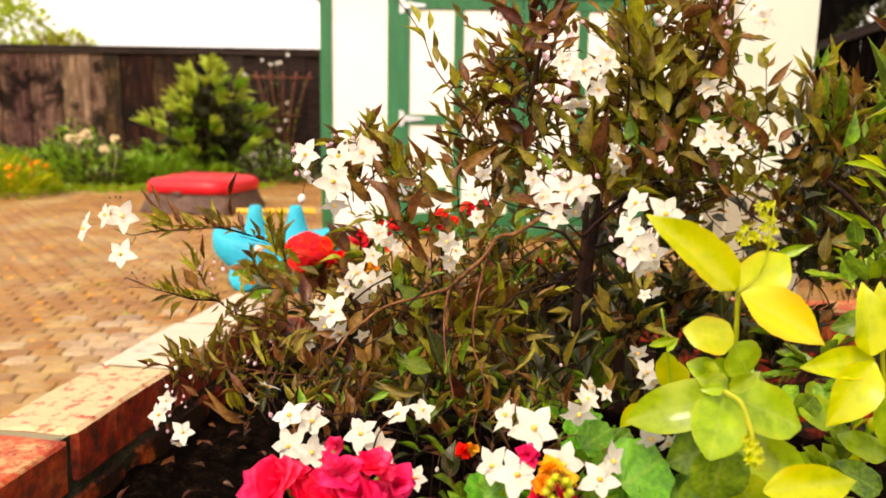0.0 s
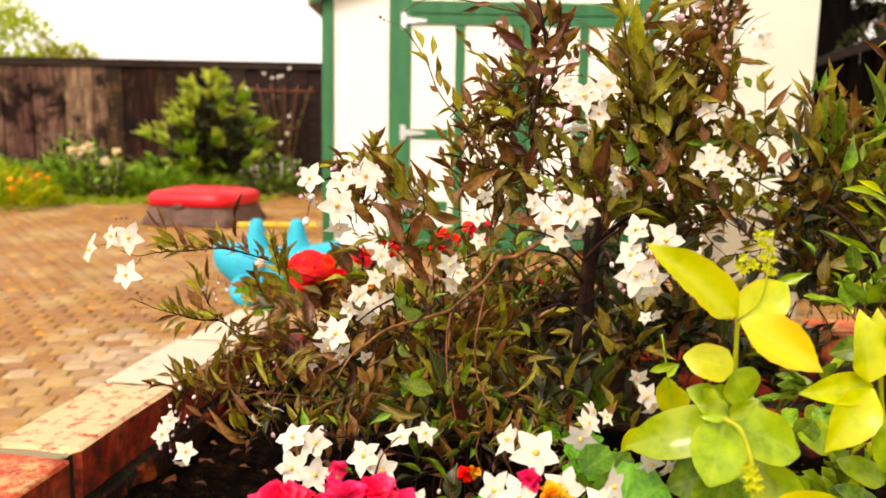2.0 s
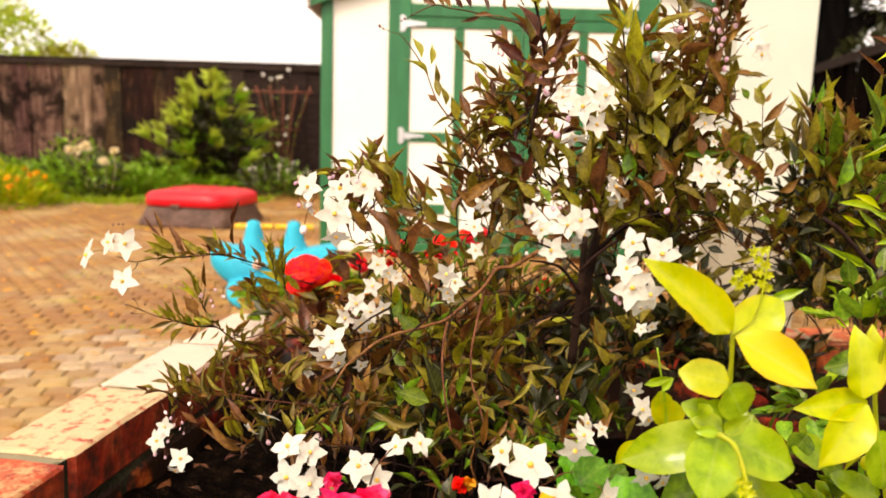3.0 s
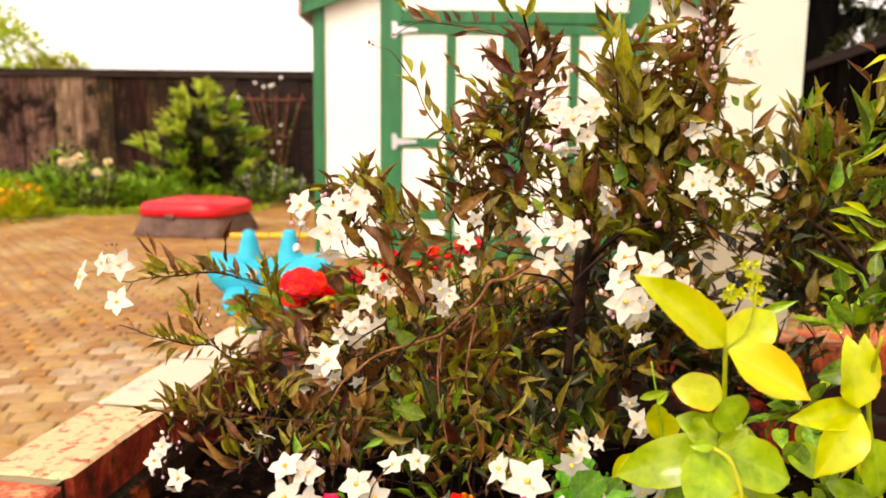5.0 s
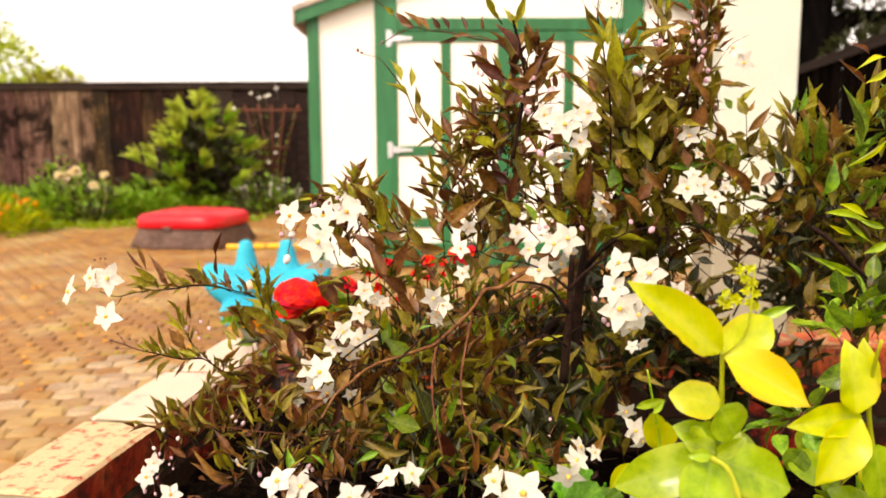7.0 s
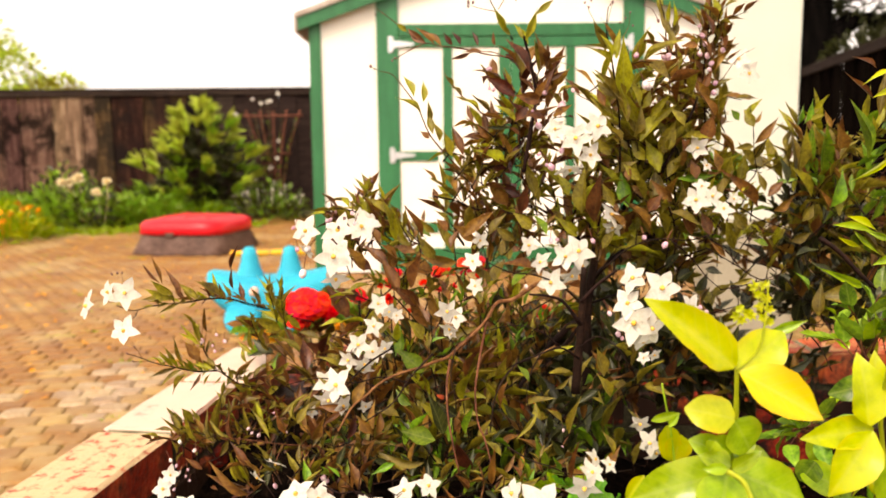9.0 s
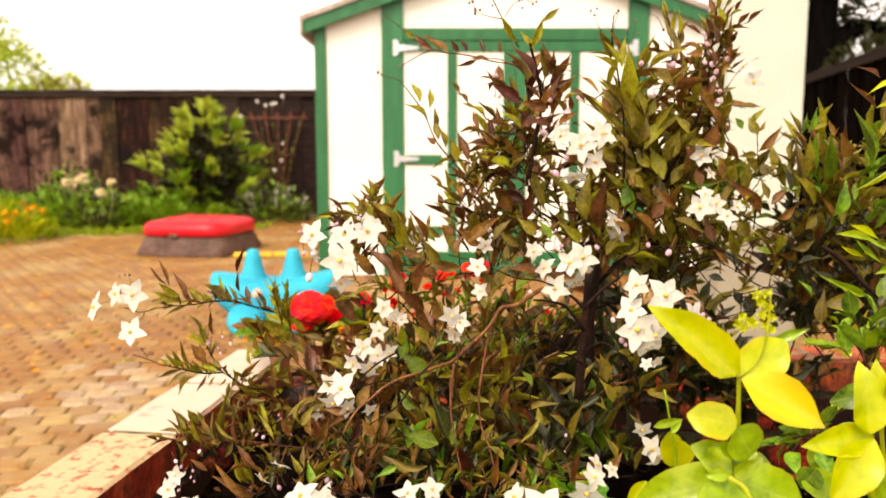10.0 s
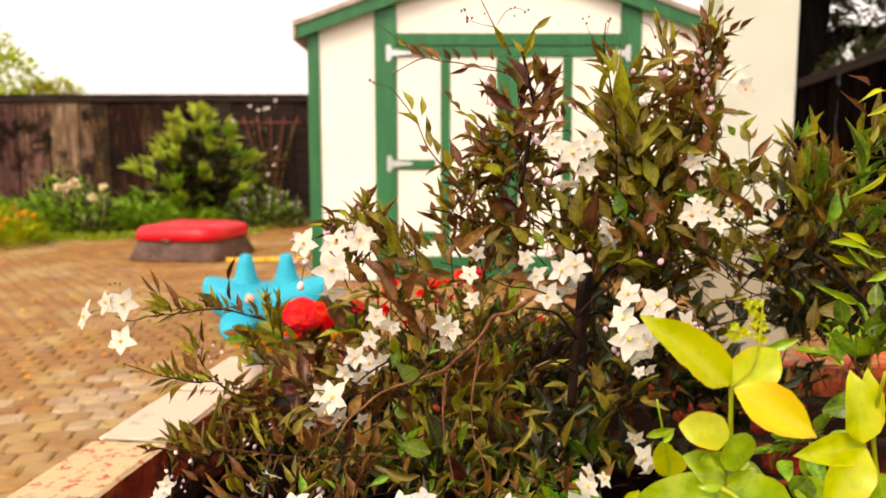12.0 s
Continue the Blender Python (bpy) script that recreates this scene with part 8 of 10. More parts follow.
vine.flower((-0.274, 0.660, 0.772), (.25, -.95, .15), 0.0138, .4)
vine.flower((-0.288, 0.660, 0.773), (-.6, -.8, .2), 0.0113, .2)
vine.flower((-0.307, 0.660, 0.761), (-.75, -.55, .3), 0.0138, .9)
vine.flower((-0.277, 0.660, 0.739), (-.1, -.85, .4), 0.0134, .5)
vine.flower((0.091, 0.652, 0.778), (-.1, -1, .15), 0.0128, .3)
vine.flower((0.105, 0.660, 0.799), (-.4, -.85, .2), 0.0130, .6)
vine.flower((0.117, 0.665, 0.803), (.15, -.95, .25), 0.0147, .2)
vine.flower((0.112, 0.670, 0.781), (.4, -.6, -.7), 0.0123, 0)
vine.flower((0.123, 0.680, 0.788), (.7, -.6, -.2), 0.0108, .7)
vine.flower((0.085, 0.670, 0.793), (-.7, -.55, .4), 0.0107, .4)
vine.flower((0.099, 0.685, 0.908), (-.35, -.9, .2), 0.0109, .2)
vine.flower((0.116, 0.680, 0.900), (.05, -1, .1), 0.0150, .5)
vine.flower((0.136, 0.685, 0.910), (.35, -.9, .25), 0.0139, .1)
vine.flower((0.131, 0.690, 0.885), (.2, -.85, .3), 0.0119, .3)
vine.flower((0.113, 0.690, 0.873), (.1, -.35, -.9), 0.0135, .4)
vine.flower((0.246, 0.750, 0.890), (0, -1, .1), 0.0120, .1)
vine.flower((0.257, 0.755, 0.873), (.5, -.6, .5), 0.0083, .5)
vine.flower((0.238, 0.725, 0.842), (-.15, -1, .2), 0.0142, .3)
vine.flower((0.255, 0.730, 0.845), (.2, -1, .2), 0.0112, .7)
vine.flower((0.277, 0.735, 0.842), (.45, -.85, .1), 0.0081, .2)
vine.flower((0.266, 0.730, 0.833), (.1, -.8, .5), 0.0107, .2)
vine.flower((0.246, 0.735, 0.854), (0, -.8, .55), 0.0090, .9)
vine.flower((0.371, 0.980, 0.998), (-.2, -.9, .3), 0.0156, .3)
vine.flower((0.385, 0.980, 0.980), (.2, -1, .1), 0.0156, .3)
vine.flower((0.164, 0.750, 0.827), (.6, -.6, .45), 0.0129, .2)
vine.flower((0.167, 0.755, 0.814), (-.3, -.6, -.6), 0.0111, .8)
vine.flower((0.122, 0.500, 0.807), (-.55, -.75, .35), 0.0110, .2)
vine.flower((0.140, 0.495, 0.801), (.1, -.98, .15), 0.0134, .5)
vine.flower((0.119, 0.500, 0.790), (-.35, -.75, .55), 0.0117, .4)
vine.flower((0.122, 0.495, 0.778), (-.05, -1, .05), 0.0140, .1)
vine.flower((0.135, 0.500, 0.773), (.5, -.8, -.1), 0.0123, .8)
vine.flower((0.131, 0.505, 0.764), (.1, -.65, -.75), 0.0118, .3)
vine.flower((0.168, 0.520, 0.782), (.6, -.7, .35), 0.0108, .2)
vine.flower((0.131, 0.507, 0.705), (-.1, -.85, -.5), 0.0081, .3)
vine.flower((0.137, 0.505, 0.692), (.3, -.9, .3), 0.0099, .2)
vine.flower((0.143, 0.510, 0.683), (.4, -.7, -.5), 0.0088, .6)
vine.flower((0.002, 0.620, 0.761), (.1, -.8, -.3), 0.0106, .3)
vine.flower((0.004, 0.630, 0.744), (-.3, -.6, -.6), 0.0093, .8)
vine.flower((0.026, 0.640, 0.778), (.2, -.9, .3), 0.0079, .1)
vine.flower((-0.071, 0.620, 0.734), (.3, -.8, .1), 0.0106, .3)
vine.flower((-0.059, 0.630, 0.747), (.5, -.6, .3), 0.0093, .5)
vine.flower((-0.066, 0.620, 0.718), (.1, -.7, -.6), 0.0099, .8)
vine.flower((-0.050, 0.630, 0.728), (.5, -.7, -.2), 0.0085, .1)
vine.flower((-0.077, 0.600, 0.727), (-.4, -.7, -.3), 0.0096, .4)
vine.flower((-0.085, 0.585, 0.711), (-.5, -.75, .3), 0.0144, .3)
vine.flower((-0.092, 0.590, 0.698), (-.1, -.7, -.6), 0.0116, .8)
vine.flower((-0.081, 0.590, 0.693), (.6, -.7, -.2), 0.0094, .2)
vine.flower((-0.056, 0.650, 0.762), (.2, -.9, .3), 0.0096, .2)
vine.flower((-0.047, 0.650, 0.755), (.4, -.7, -.3), 0.0080, .7)
vine.flower((-0.066, 0.620, 0.682), (.3, -.6, -.5), 0.0076, .3)
vine.flower((0.073, 0.660, 0.809), (.5, -.8, .2), 0.0097, .3)
vine.flower((0.034, 0.700, 0.809), (.2, -.8, .3), 0.0086, .1)
vine.flower((0.045, 0.780, 0.687), (.3, -.6, -.5), 0.0067, .1)
vine.flower((0.172, 0.620, 0.722), (.3, -.7, -.3), 0.0068, .1)
vine.flower((0.166, 0.630, 0.717), (-.4, -.7, .3), 0.0062, .4)
vine.flower((0.100, 0.505, 0.681), (.7, -.4, .5), 0.0081, .2)
vine.flower((0.110, 0.505, 0.677), (.5, -.5, .6), 0.0068, .5)
vine.flower((-0.127, 0.720, 0.643), (.3, -.7, .2), 0.0062, .3)
vine.flower((0.056, 0.455, 0.672), (.05, -.8, .6), 0.0167, .3)
vine.flower((0.039, 0.460, 0.678), (-.8, -.35, .5), 0.0115, .2)
vine.flower((0.044, 0.430, 0.653), (-.1, -.7, .7), 0.0152, .1)
vine.flower((0.030, 0.440, 0.654), (-.6, -.75, .4), 0.0123, .5)
vine.flower((0.071, 0.430, 0.660), (.15, -.9, .4), 0.0139, .6)
vine.flower((0.090, 0.420, 0.656), (.2, -.75, .6), 0.0130, .2)
vine.flower((0.098, 0.425, 0.665), (.65, -.7, .2), 0.0119, .9)
vine.flower((0.088, 0.480, 0.672), (0, -.8, -.4), 0.0120, .3)
vine.flower((0.095, 0.490, 0.678), (.3, -.45, .8), 0.0101, .7)
vine.flower((0.124, 0.440, 0.673), (.1, -.75, -.5), 0.0110, .4)
vine.flower((0.134, 0.440, 0.670), (.5, -.75, -.4), 0.0078, .1)
vine.flower((-0.109, 0.530, 0.648), (-.3, -.6, .7), 0.0133, .3)
vine.flower((-0.093, 0.530, 0.644), (.3, -.8, .4), 0.0125, .5)
vine.flower((-0.108, 0.520, 0.629), (-.25, -.9, .3), 0.0138, .1)
vine.flower((-0.091, 0.515, 0.627), (.3, -.85, .2), 0.0129, .7)
vine.flower((-0.057, 0.520, 0.639), (-.3, -.7, .6), 0.0138, .4)
vine.flower((-0.044, 0.520, 0.629), (.3, -.8, .4), 0.0130, .9)
vine.flower((-0.129, 0.560, 0.659), (-.2, -.4, -.85), 0.0091, .2)
vine.flower((-0.143, 0.560, 0.648), (-.5, -.5, -.6), 0.0074, .6)
vine.flower((-0.031, 0.520, 0.654), (-.35, -.55, .75), 0.0107, .2)
vine.flower((-0.014, 0.520, 0.657), (.35, -.55, .75), 0.0100, .6)
vine.flower((-0.017, 0.470, 0.631), (.3, -.7, .5), 0.0090, .3)
vine.flower((-0.251, 0.660, 0.595), (-.35, -.8, .4), 0.0117, .3)
vine.flower((-0.244, 0.660, 0.608), (.2, -.7, .5), 0.0087, .7)
vine.flower((-0.229, 0.655, 0.581), (.3, -.8, .5), 0.0116, .4)
vine.flower((-0.235, 0.660, 0.568), (-.1, -.6, -.7), 0.0087, .1)
vine.flower((-0.042, 0.680, 0.745), (.1, -.8, .4), 0.0071, .2)
vine.flower((-0.055, 0.680, 0.753), (-.3, -.8, .3), 0.0071, .6)
vine.flower((0.010, 0.660, 0.747), (.1, -.9, .3), 0.0105, .4)
vine.flower((0.006, 0.670, 0.730), (-.2, -.7, -.5), 0.0062, .1)
vine.flower((-0.074, 0.640, 0.729), (-.4, -.8, .2), 0.0079, .3)
vine.flower((-0.061, 0.640, 0.723), (.2, -.9, .3), 0.0102, .7)
vine.flower((-0.069, 0.640, 0.708), (-.1, -.6, -.7), 0.0094, .2)
vine.flower((-0.098, 0.620, 0.703), (-.2, -.9, .2), 0.0114, .5)
vine.flower((-0.091, 0.620, 0.693), (.3, -.8, -.3), 0.0103, .1)
vine.flower((0.026, 0.680, 0.793), (.1, -.8, .4), 0.0100, .3)
vine.thicket((0.080, 0.730, 0.937), 0.032, 0.030, 0.042, 11, 5, 0.025, "bbmo", 0.27)
vine.thicket((0.055, 0.740, 0.880), 0.040, 0.032, 0.040, 23, 5, 0.025, "obvb", 0.27)
vine.thicket((0.022, 0.720, 0.862), 0.026, 0.021, 0.026, 10, 5, 0.022, "obo", 0.27)
vine.thicket((0.099, 0.780, 0.833), 0.051, 0.037, 0.042, 22, 5, 0.026, "obvm", 0.27)
vine.thicket((0.046, 0.760, 0.812), 0.049, 0.032, 0.030, 20, 5, 0.025, "obbo", 0.27)
vine.thicket((-0.021, 0.780, 0.779), 0.051, 0.030, 0.025, 9, 5, 0.020, "ovbo", 0.27)
vine.thicket((-0.050, 0.780, 0.747), 0.042, 0.029, 0.031, 9, 5, 0.020, "ovgo", 0.27)
vine.thicket((0.183, 0.780, 0.923), 0.031, 0.030, 0.045, 15, 5, 0.033, "ovob", 0.27)
vine.thicket((0.189, 0.800, 0.866), 0.046, 0.037, 0.046, 26, 5, 0.032, "ovob", 0.27)
vine.thicket((0.231, 0.800, 0.837), 0.052, 0.039, 0.046, 28, 5, 0.031, "ovob", 0.27)
vine.thicket((0.167, 0.800, 0.813), 0.052, 0.035, 0.035, 20, 5, 0.028, "obvb", 0.27)
vine.thicket((0.235, 0.800, 0.895), 0.032, 0.031, 0.046, 17, 5, 0.031, "oobv", 0.27)
vine.thicket((0.273, 0.810, 0.924), 0.023, 0.028, 0.047, 16, 5, 0.028, "bobo", 0.27)
vine.thicket((0.237, 0.800, 0.969), 0.016, 0.025, 0.046, 5, 5, 0.024, "ob", 0.27)
vine.thicket((0.270, 0.800, 0.998), 0.015, 0.026, 0.049, 12, 5, 0.023, "bbo", 0.27)
vine.thicket((0.277, 0.830, 0.822), 0.048, 0.036, 0.042, 20, 5, 0.028, "ovgo", 0.27)
vine.thicket((0.340, 0.850, 0.839), 0.046, 0.036, 0.043, 10, 5, 0.028, "ovgo", 0.27)
vine.thicket((0.401, 0.860, 0.863), 0.031, 0.031, 0.047, 8, 5, 0.031, "ovob", 0.27)
vine.thicket((0.414, 0.800, 0.854), 0.038, 0.033, 0.046, 16, 5, 0.031, "ovgb", 0.27)
vine.thicket((0.439, 0.780, 0.878), 0.023, 0.030, 0.053, 10, 5, 0.030, "ovg", 0.27)
vine.thicket((0.436, 0.900, 0.789), 0.065, 0.070, 0.036, 34, 5, 0.026, "dbod", 0.4)
vine.thicket((0.493, 0.880, 0.771), 0.044, 0.036, 0.044, 17, 5, 0.037, "obog", 0.27)
vine.thicket((0.369, 0.900, 0.782), 0.058, 0.070, 0.032, 14, 5, 0.025, "ovbo", 0.4)
vine.thicket((0.353, 0.920, 0.704), 0.040, 0.070, 0.033, 8, 5, 0.024, "obod", 0.4)
vine.thicket((-0.127, 0.780, 0.676), 0.039, 0.026, 0.025, 8, 5, 0.026, "bmob", 0.27)
vine.thicket((-0.077, 0.740, 0.664), 0.048, 0.032, 0.032, 13, 5, 0.029, "bobb", 0.27)
vine.thicket((-0.031, 0.700, 0.709), 0.040, 0.030, 0.035, 9, 5, 0.020, "ogbv", 0.27)
vine.thicket((0.012, 0.720, 0.731), 0.047, 0.032, 0.034, 16, 5, 0.018, "ogbv", 0.27)
vine.thicket((0.077, 0.780, 0.719), 0.056, 0.036, 0.034, 20, 5, 0.019, "ogbv", 0.27)
vine.thicket((-0.010, 0.700, 0.644), 0.051, 0.036, 0.040, 15, 5, 0.031, "obbv", 0.27)
vine.thicket((0.055, 0.720, 0.647), 0.052, 0.039, 0.047, 16, 5, 0.033, "obbv", 0.27)
vine.thicket((0.115, 0.720, 0.635), 0.052, 0.037, 0.042, 9, 5, 0.032, "dbdo", 0.27)
vine.thicket((0.182, 0.750, 0.665), 0.038, 0.030, 0.038, 6, 5, 0.032, "dbdo", 0.27)
vine.thicket((-0.092, 0.670, 0.623), 0.048, 0.031, 0.029, 16, 5, 0.020, "obob", 0.27)
vine.thicket((-0.155, 0.740, 0.619), 0.053, 0.035, 0.035, 17, 5, 0.021, "obob", 0.27)
vine.thicket((-0.200, 0.700, 0.629), 0.038, 0.025, 0.025, 14, 5, 0.018, "obob", 0.27)
vine.thicket((-0.187, 0.760, 0.650), 0.038, 0.023, 0.019, 8, 5, 0.021, "obob", 0.27)
vine.thicket((-0.231, 0.680, 0.629), 0.022, 0.016, 0.017, 7, 5, 0.016, "oob", 0.27)
vine.thicket((-0.029, 0.620, 0.628), 0.058, 0.031, 0.020, 9, 5, 0.024, "bgdo", 0.27)
vine.thicket((0.056, 0.620, 0.623), 0.049, 0.028, 0.020, 9, 5, 0.024, "bgdo", 0.27)
# rear thickets, mostly of near-black leaves that stand in for inner shade
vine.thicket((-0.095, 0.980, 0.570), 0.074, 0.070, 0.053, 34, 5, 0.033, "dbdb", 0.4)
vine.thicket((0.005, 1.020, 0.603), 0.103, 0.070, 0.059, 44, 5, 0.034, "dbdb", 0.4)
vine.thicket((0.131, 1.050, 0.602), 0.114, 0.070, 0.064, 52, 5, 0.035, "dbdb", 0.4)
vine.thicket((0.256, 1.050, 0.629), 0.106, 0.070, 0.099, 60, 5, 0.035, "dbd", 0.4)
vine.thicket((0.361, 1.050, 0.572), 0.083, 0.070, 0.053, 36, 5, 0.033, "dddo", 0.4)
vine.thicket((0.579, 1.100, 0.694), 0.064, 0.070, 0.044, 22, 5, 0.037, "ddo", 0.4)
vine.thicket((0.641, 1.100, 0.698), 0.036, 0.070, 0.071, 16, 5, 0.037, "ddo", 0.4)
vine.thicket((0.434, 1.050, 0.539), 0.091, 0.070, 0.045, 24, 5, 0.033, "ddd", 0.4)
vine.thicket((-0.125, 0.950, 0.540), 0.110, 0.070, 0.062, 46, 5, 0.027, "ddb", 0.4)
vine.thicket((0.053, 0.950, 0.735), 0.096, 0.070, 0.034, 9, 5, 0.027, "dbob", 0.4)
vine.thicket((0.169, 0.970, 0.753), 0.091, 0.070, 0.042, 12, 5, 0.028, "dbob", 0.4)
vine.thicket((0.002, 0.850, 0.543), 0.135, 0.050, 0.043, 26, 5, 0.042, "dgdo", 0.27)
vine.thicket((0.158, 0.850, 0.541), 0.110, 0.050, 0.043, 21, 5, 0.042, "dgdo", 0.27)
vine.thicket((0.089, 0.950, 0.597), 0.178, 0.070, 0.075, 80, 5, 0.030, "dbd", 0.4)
vine.thicket((0.270, 0.880, 0.759), 0.054, 0.037, 0.038, 29, 5, 0.030, "obvo", 0.27)
vine.thicket((0.497, 1.000, 0.686), 0.051, 0.070, 0.032, 20, 5, 0.032, "ddod", 0.4)
vine.thicket((0.229, 0.900, 0.769), 0.045, 0.070, 0.032, 16, 5, 0.026, "obod", 0.4)
vine.thicket((0.196, 0.860, 0.678), 0.037, 0.030, 0.037, 6, 5, 0.034, "dbdo", 0.27)
vine.thicket((0.286, 0.900, 0.667), 0.039, 0.070, 0.032, 14, 5, 0.025, "obod", 0.4)
vine.thicket((0.456, 0.950, 0.740), 0.045, 0.070, 0.041, 22, 5, 0.032, "dobd", 0.4)
vine.thicket((-0.075, 0.750, 0.828), 0.022, 0.018, 0.024, 12, 5, 0.024, "obv", 0.27)
vine.thicket((-0.088, 0.760, 0.799), 0.019, 0.015, 0.019, 6, 5, 0.028, "bom", 0.27)
vine.thicket((-0.075, 0.600, 0.611), 0.052, 0.029, 0.019, 10, 5, 0.019, "obgb", 0.27)
vine.thicket((0.008, 0.600, 0.610), 0.065, 0.035, 0.022, 14, 5, 0.020, "obgd", 0.27)
vine.thicket((-0.133, 0.620, 0.612), 0.036, 0.021, 0.018, 8, 5, 0.018, "bobd", 0.27)
vine.thicket((0.076, 0.560, 0.629), 0.036, 0.022, 0.018, 8, 5, 0.017, "ggob", 0.27)
vine.thicket((0.411, 0.980, 0.592), 0.078, 0.070, 0.028, 22, 5, 0.031, "dbod", 0.4)
vine.thicket((0.617, 1.150, 0.627), 0.079, 0.070, 0.022, 30, 5, 0.035, "ddod", 0.4)
vine.thicket((-0.042, 0.740, 0.812), 0.027, 0.018, 0.019, 9, 5, 0.022, "obvb", 0.27)
vine.thicket((0.067, 0.730, 0.906), 0.024, 0.022, 0.032, 8, 5, 0.024, "ovb", 0.27)
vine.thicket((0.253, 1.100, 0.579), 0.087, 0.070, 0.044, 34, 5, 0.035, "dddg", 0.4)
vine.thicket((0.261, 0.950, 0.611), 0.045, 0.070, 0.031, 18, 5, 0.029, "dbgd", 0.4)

vine.done(300)

# ---------------------------------------------------------------- golden-leaved shrub
gold = Plant("golden_shrub", "young golden-leaved shrub with lime lower leaves in the planter", "shrub", (0.20, 0.44, 0.37), 5, "broad")
gold.bud_data = BUD_GOLD
gold.branch([(0.186, 0.450, 0.566), (0.175, 0.444, 0.642), (0.167, 0.438, 0.701), (0.166, 0.431, 0.737), (0.163, 0.425, 0.770)], 0.0026, 0.0014, LEAF["y", False], 14)
gold.branch([(0.162, 0.425, 0.765), (0.174, 0.423, 0.778), (0.177, 0.422, 0.798), (0.177, 0.420, 0.818)], 0.0008, 0.0005, LEAF["y", False], 14)
gold.leaf((0.160, 0.420, 0.769), (-0.049, -0.010, 0.042), 0.0659, 0.0255, "y", 0, Vector((0, -0.9, 0.45)), None)
gold.leaf((0.164, 0.425, 0.765), (0.026, 0.000, 0.022), 0.0345, 0.0258, "y", 0, Vector((0, -0.9, 0.45)), 3)
gold.leaf((0.163, 0.420, 0.766), (0.047, -0.010, -0.024), 0.0540, 0.0267, "a", 0, Vector((0, -0.9, 0.45)), None)
gold.leaf((0.161, 0.420, 0.739), (-0.027, 0.000, 0.007), 0.0279, 0.0212, "y", 0, Vector((0, -0.9, 0.45)), 3)
gold.leaf((0.163, 0.425, 0.736), (0.012, 0.000, -0.019), 0.0224, 0.0245, "l", 0, Vector((0, -0.9, 0.45)), 3)
gold.leaf((0.164, 0.430, 0.713), (-0.023, 0.000, 0.010), 0.0257, 0.0155, "l", 0, Vector((0, -0.9, 0.45)), 3)
gold.leaf((0.159, 0.420, 0.708), (-0.054, 0.000, -0.016), 0.0565, 0.0279, "l", 0, Vector((0, -0.9, 0.45)), 3)
gold.leaf((0.152, 0.405, 0.712), (-0.011, -0.020, -0.026), 0.0348, 0.0304, "l", 0, Vector((0, -0.9, 0.45)), 3)
gold.leaf((0.161, 0.420, 0.708), (0.046, 0.000, -0.019), 0.0504, 0.0291, "l", 0, Vector((0, -0.9, 0.45)), 3)
gold.leaf((0.168, 0.440, 0.704), (0.027, 0.000, 0.000), 0.0266, 0.0222, "l", 0, Vector((0, -0.9, 0.45)), 3)
gold.leaf((0.165, 0.430, 0.676), (-0.034, 0.000, -0.015), 0.0367, 0.0248, "g", 0, Vector((0, -0.9, 0.45)), 3)
gold.leaf((0.157, 0.410, 0.682), (-0.005, 0.000, -0.037), 0.0375, 0.0325, "g", 0, Vector((0, -0.9, 0.45)), 3)
gold.leaf((0.167, 0.430, 0.673), (0.055, 0.000, -0.020), 0.0584, 0.0279, "l", 0, Vector((0, -0.9, 0.45)), 3)
gold.leaf((0.176, 0.400, 0.660), (0.054, 0.000, 0.007), 0.0540, 0.0242, "y", 0, Vector((0, -0.9, 0.45)), None)
gold.leaf((0.169, 0.430, 0.648), (-0.029, 0.000, -0.015), 0.0325, 0.0279, "g", 0, Vector((0, -0.9, 0.45)), 3)
gold.leaf((0.168, 0.420, 0.657), (0.022, 0.000, -0.028), 0.0353, 0.0273, "l", 0, Vector((0, -0.9, 0.45)), 3)
gold.leaf((0.138, 0.470, 0.717), (0.004, 0.000, -0.025), 0.0251, 0.0149, "y", 0, Vector((0, -0.9, 0.45)), 3)
gold.leaf((0.127, 0.480, 0.680), (-0.012, 0.000, -0.018), 0.0216, 0.0104, "y", 0, Vector((0, -0.9, 0.45)), None)
gold.leaf((0.147, 0.410, 0.730), (-0.003, 0.000, -0.006), 0.0072, 0.0089, "l", 0, Vector((0, -0.9, 0.45)), None)
gold.leaf((0.153, 0.400, 0.718), (0.010, -0.010, 0.012), 0.0185, 0.0087, "l", 0, Vector((0, -0.9, 0.45)), None)
gold.leaf((0.150, 0.400, 0.718), (-0.013, 0.000, -0.000), 0.0127, 0.0069, "l", 0, Vector((0, -0.9, 0.45)), None)
gold.leaf((0.125, 0.460, 0.724), (0.019, 0.000, 0.005), 0.0192, 0.0053, "l", 0, Vector((0, -0.9, 0.45)), None)
gold.leaf((0.133, 0.450, 0.724), (0.006, 0.000, 0.007), 0.0095, 0.0039, "l", 0, Vector((0, -0.9, 0.45)), None)
gold.leaf((0.163, 0.425, 0.719), (-0.014, 0.000, 0.006), 0.0154, 0.0123, "l", 0, Vector((0, -0.9, 0.45)), None)
gold.leaf((0.167, 0.430, 0.719), (0.011, 0.000, 0.005), 0.0121, 0.0137, "l", 0, Vector((0, -0.9, 0.45)), None)
gold.leaf((0.160, 0.420, 0.711), (-0.018, 0.000, 0.007), 0.0190, 0.0139, "l", 0, Vector((0, -0.9, 0.45)), None)
gold.leaf((0.166, 0.430, 0.707), (0.015, 0.000, 0.008), 0.0172, 0.0155, "l", 0, Vector((0, -0.9, 0.45)), 3)
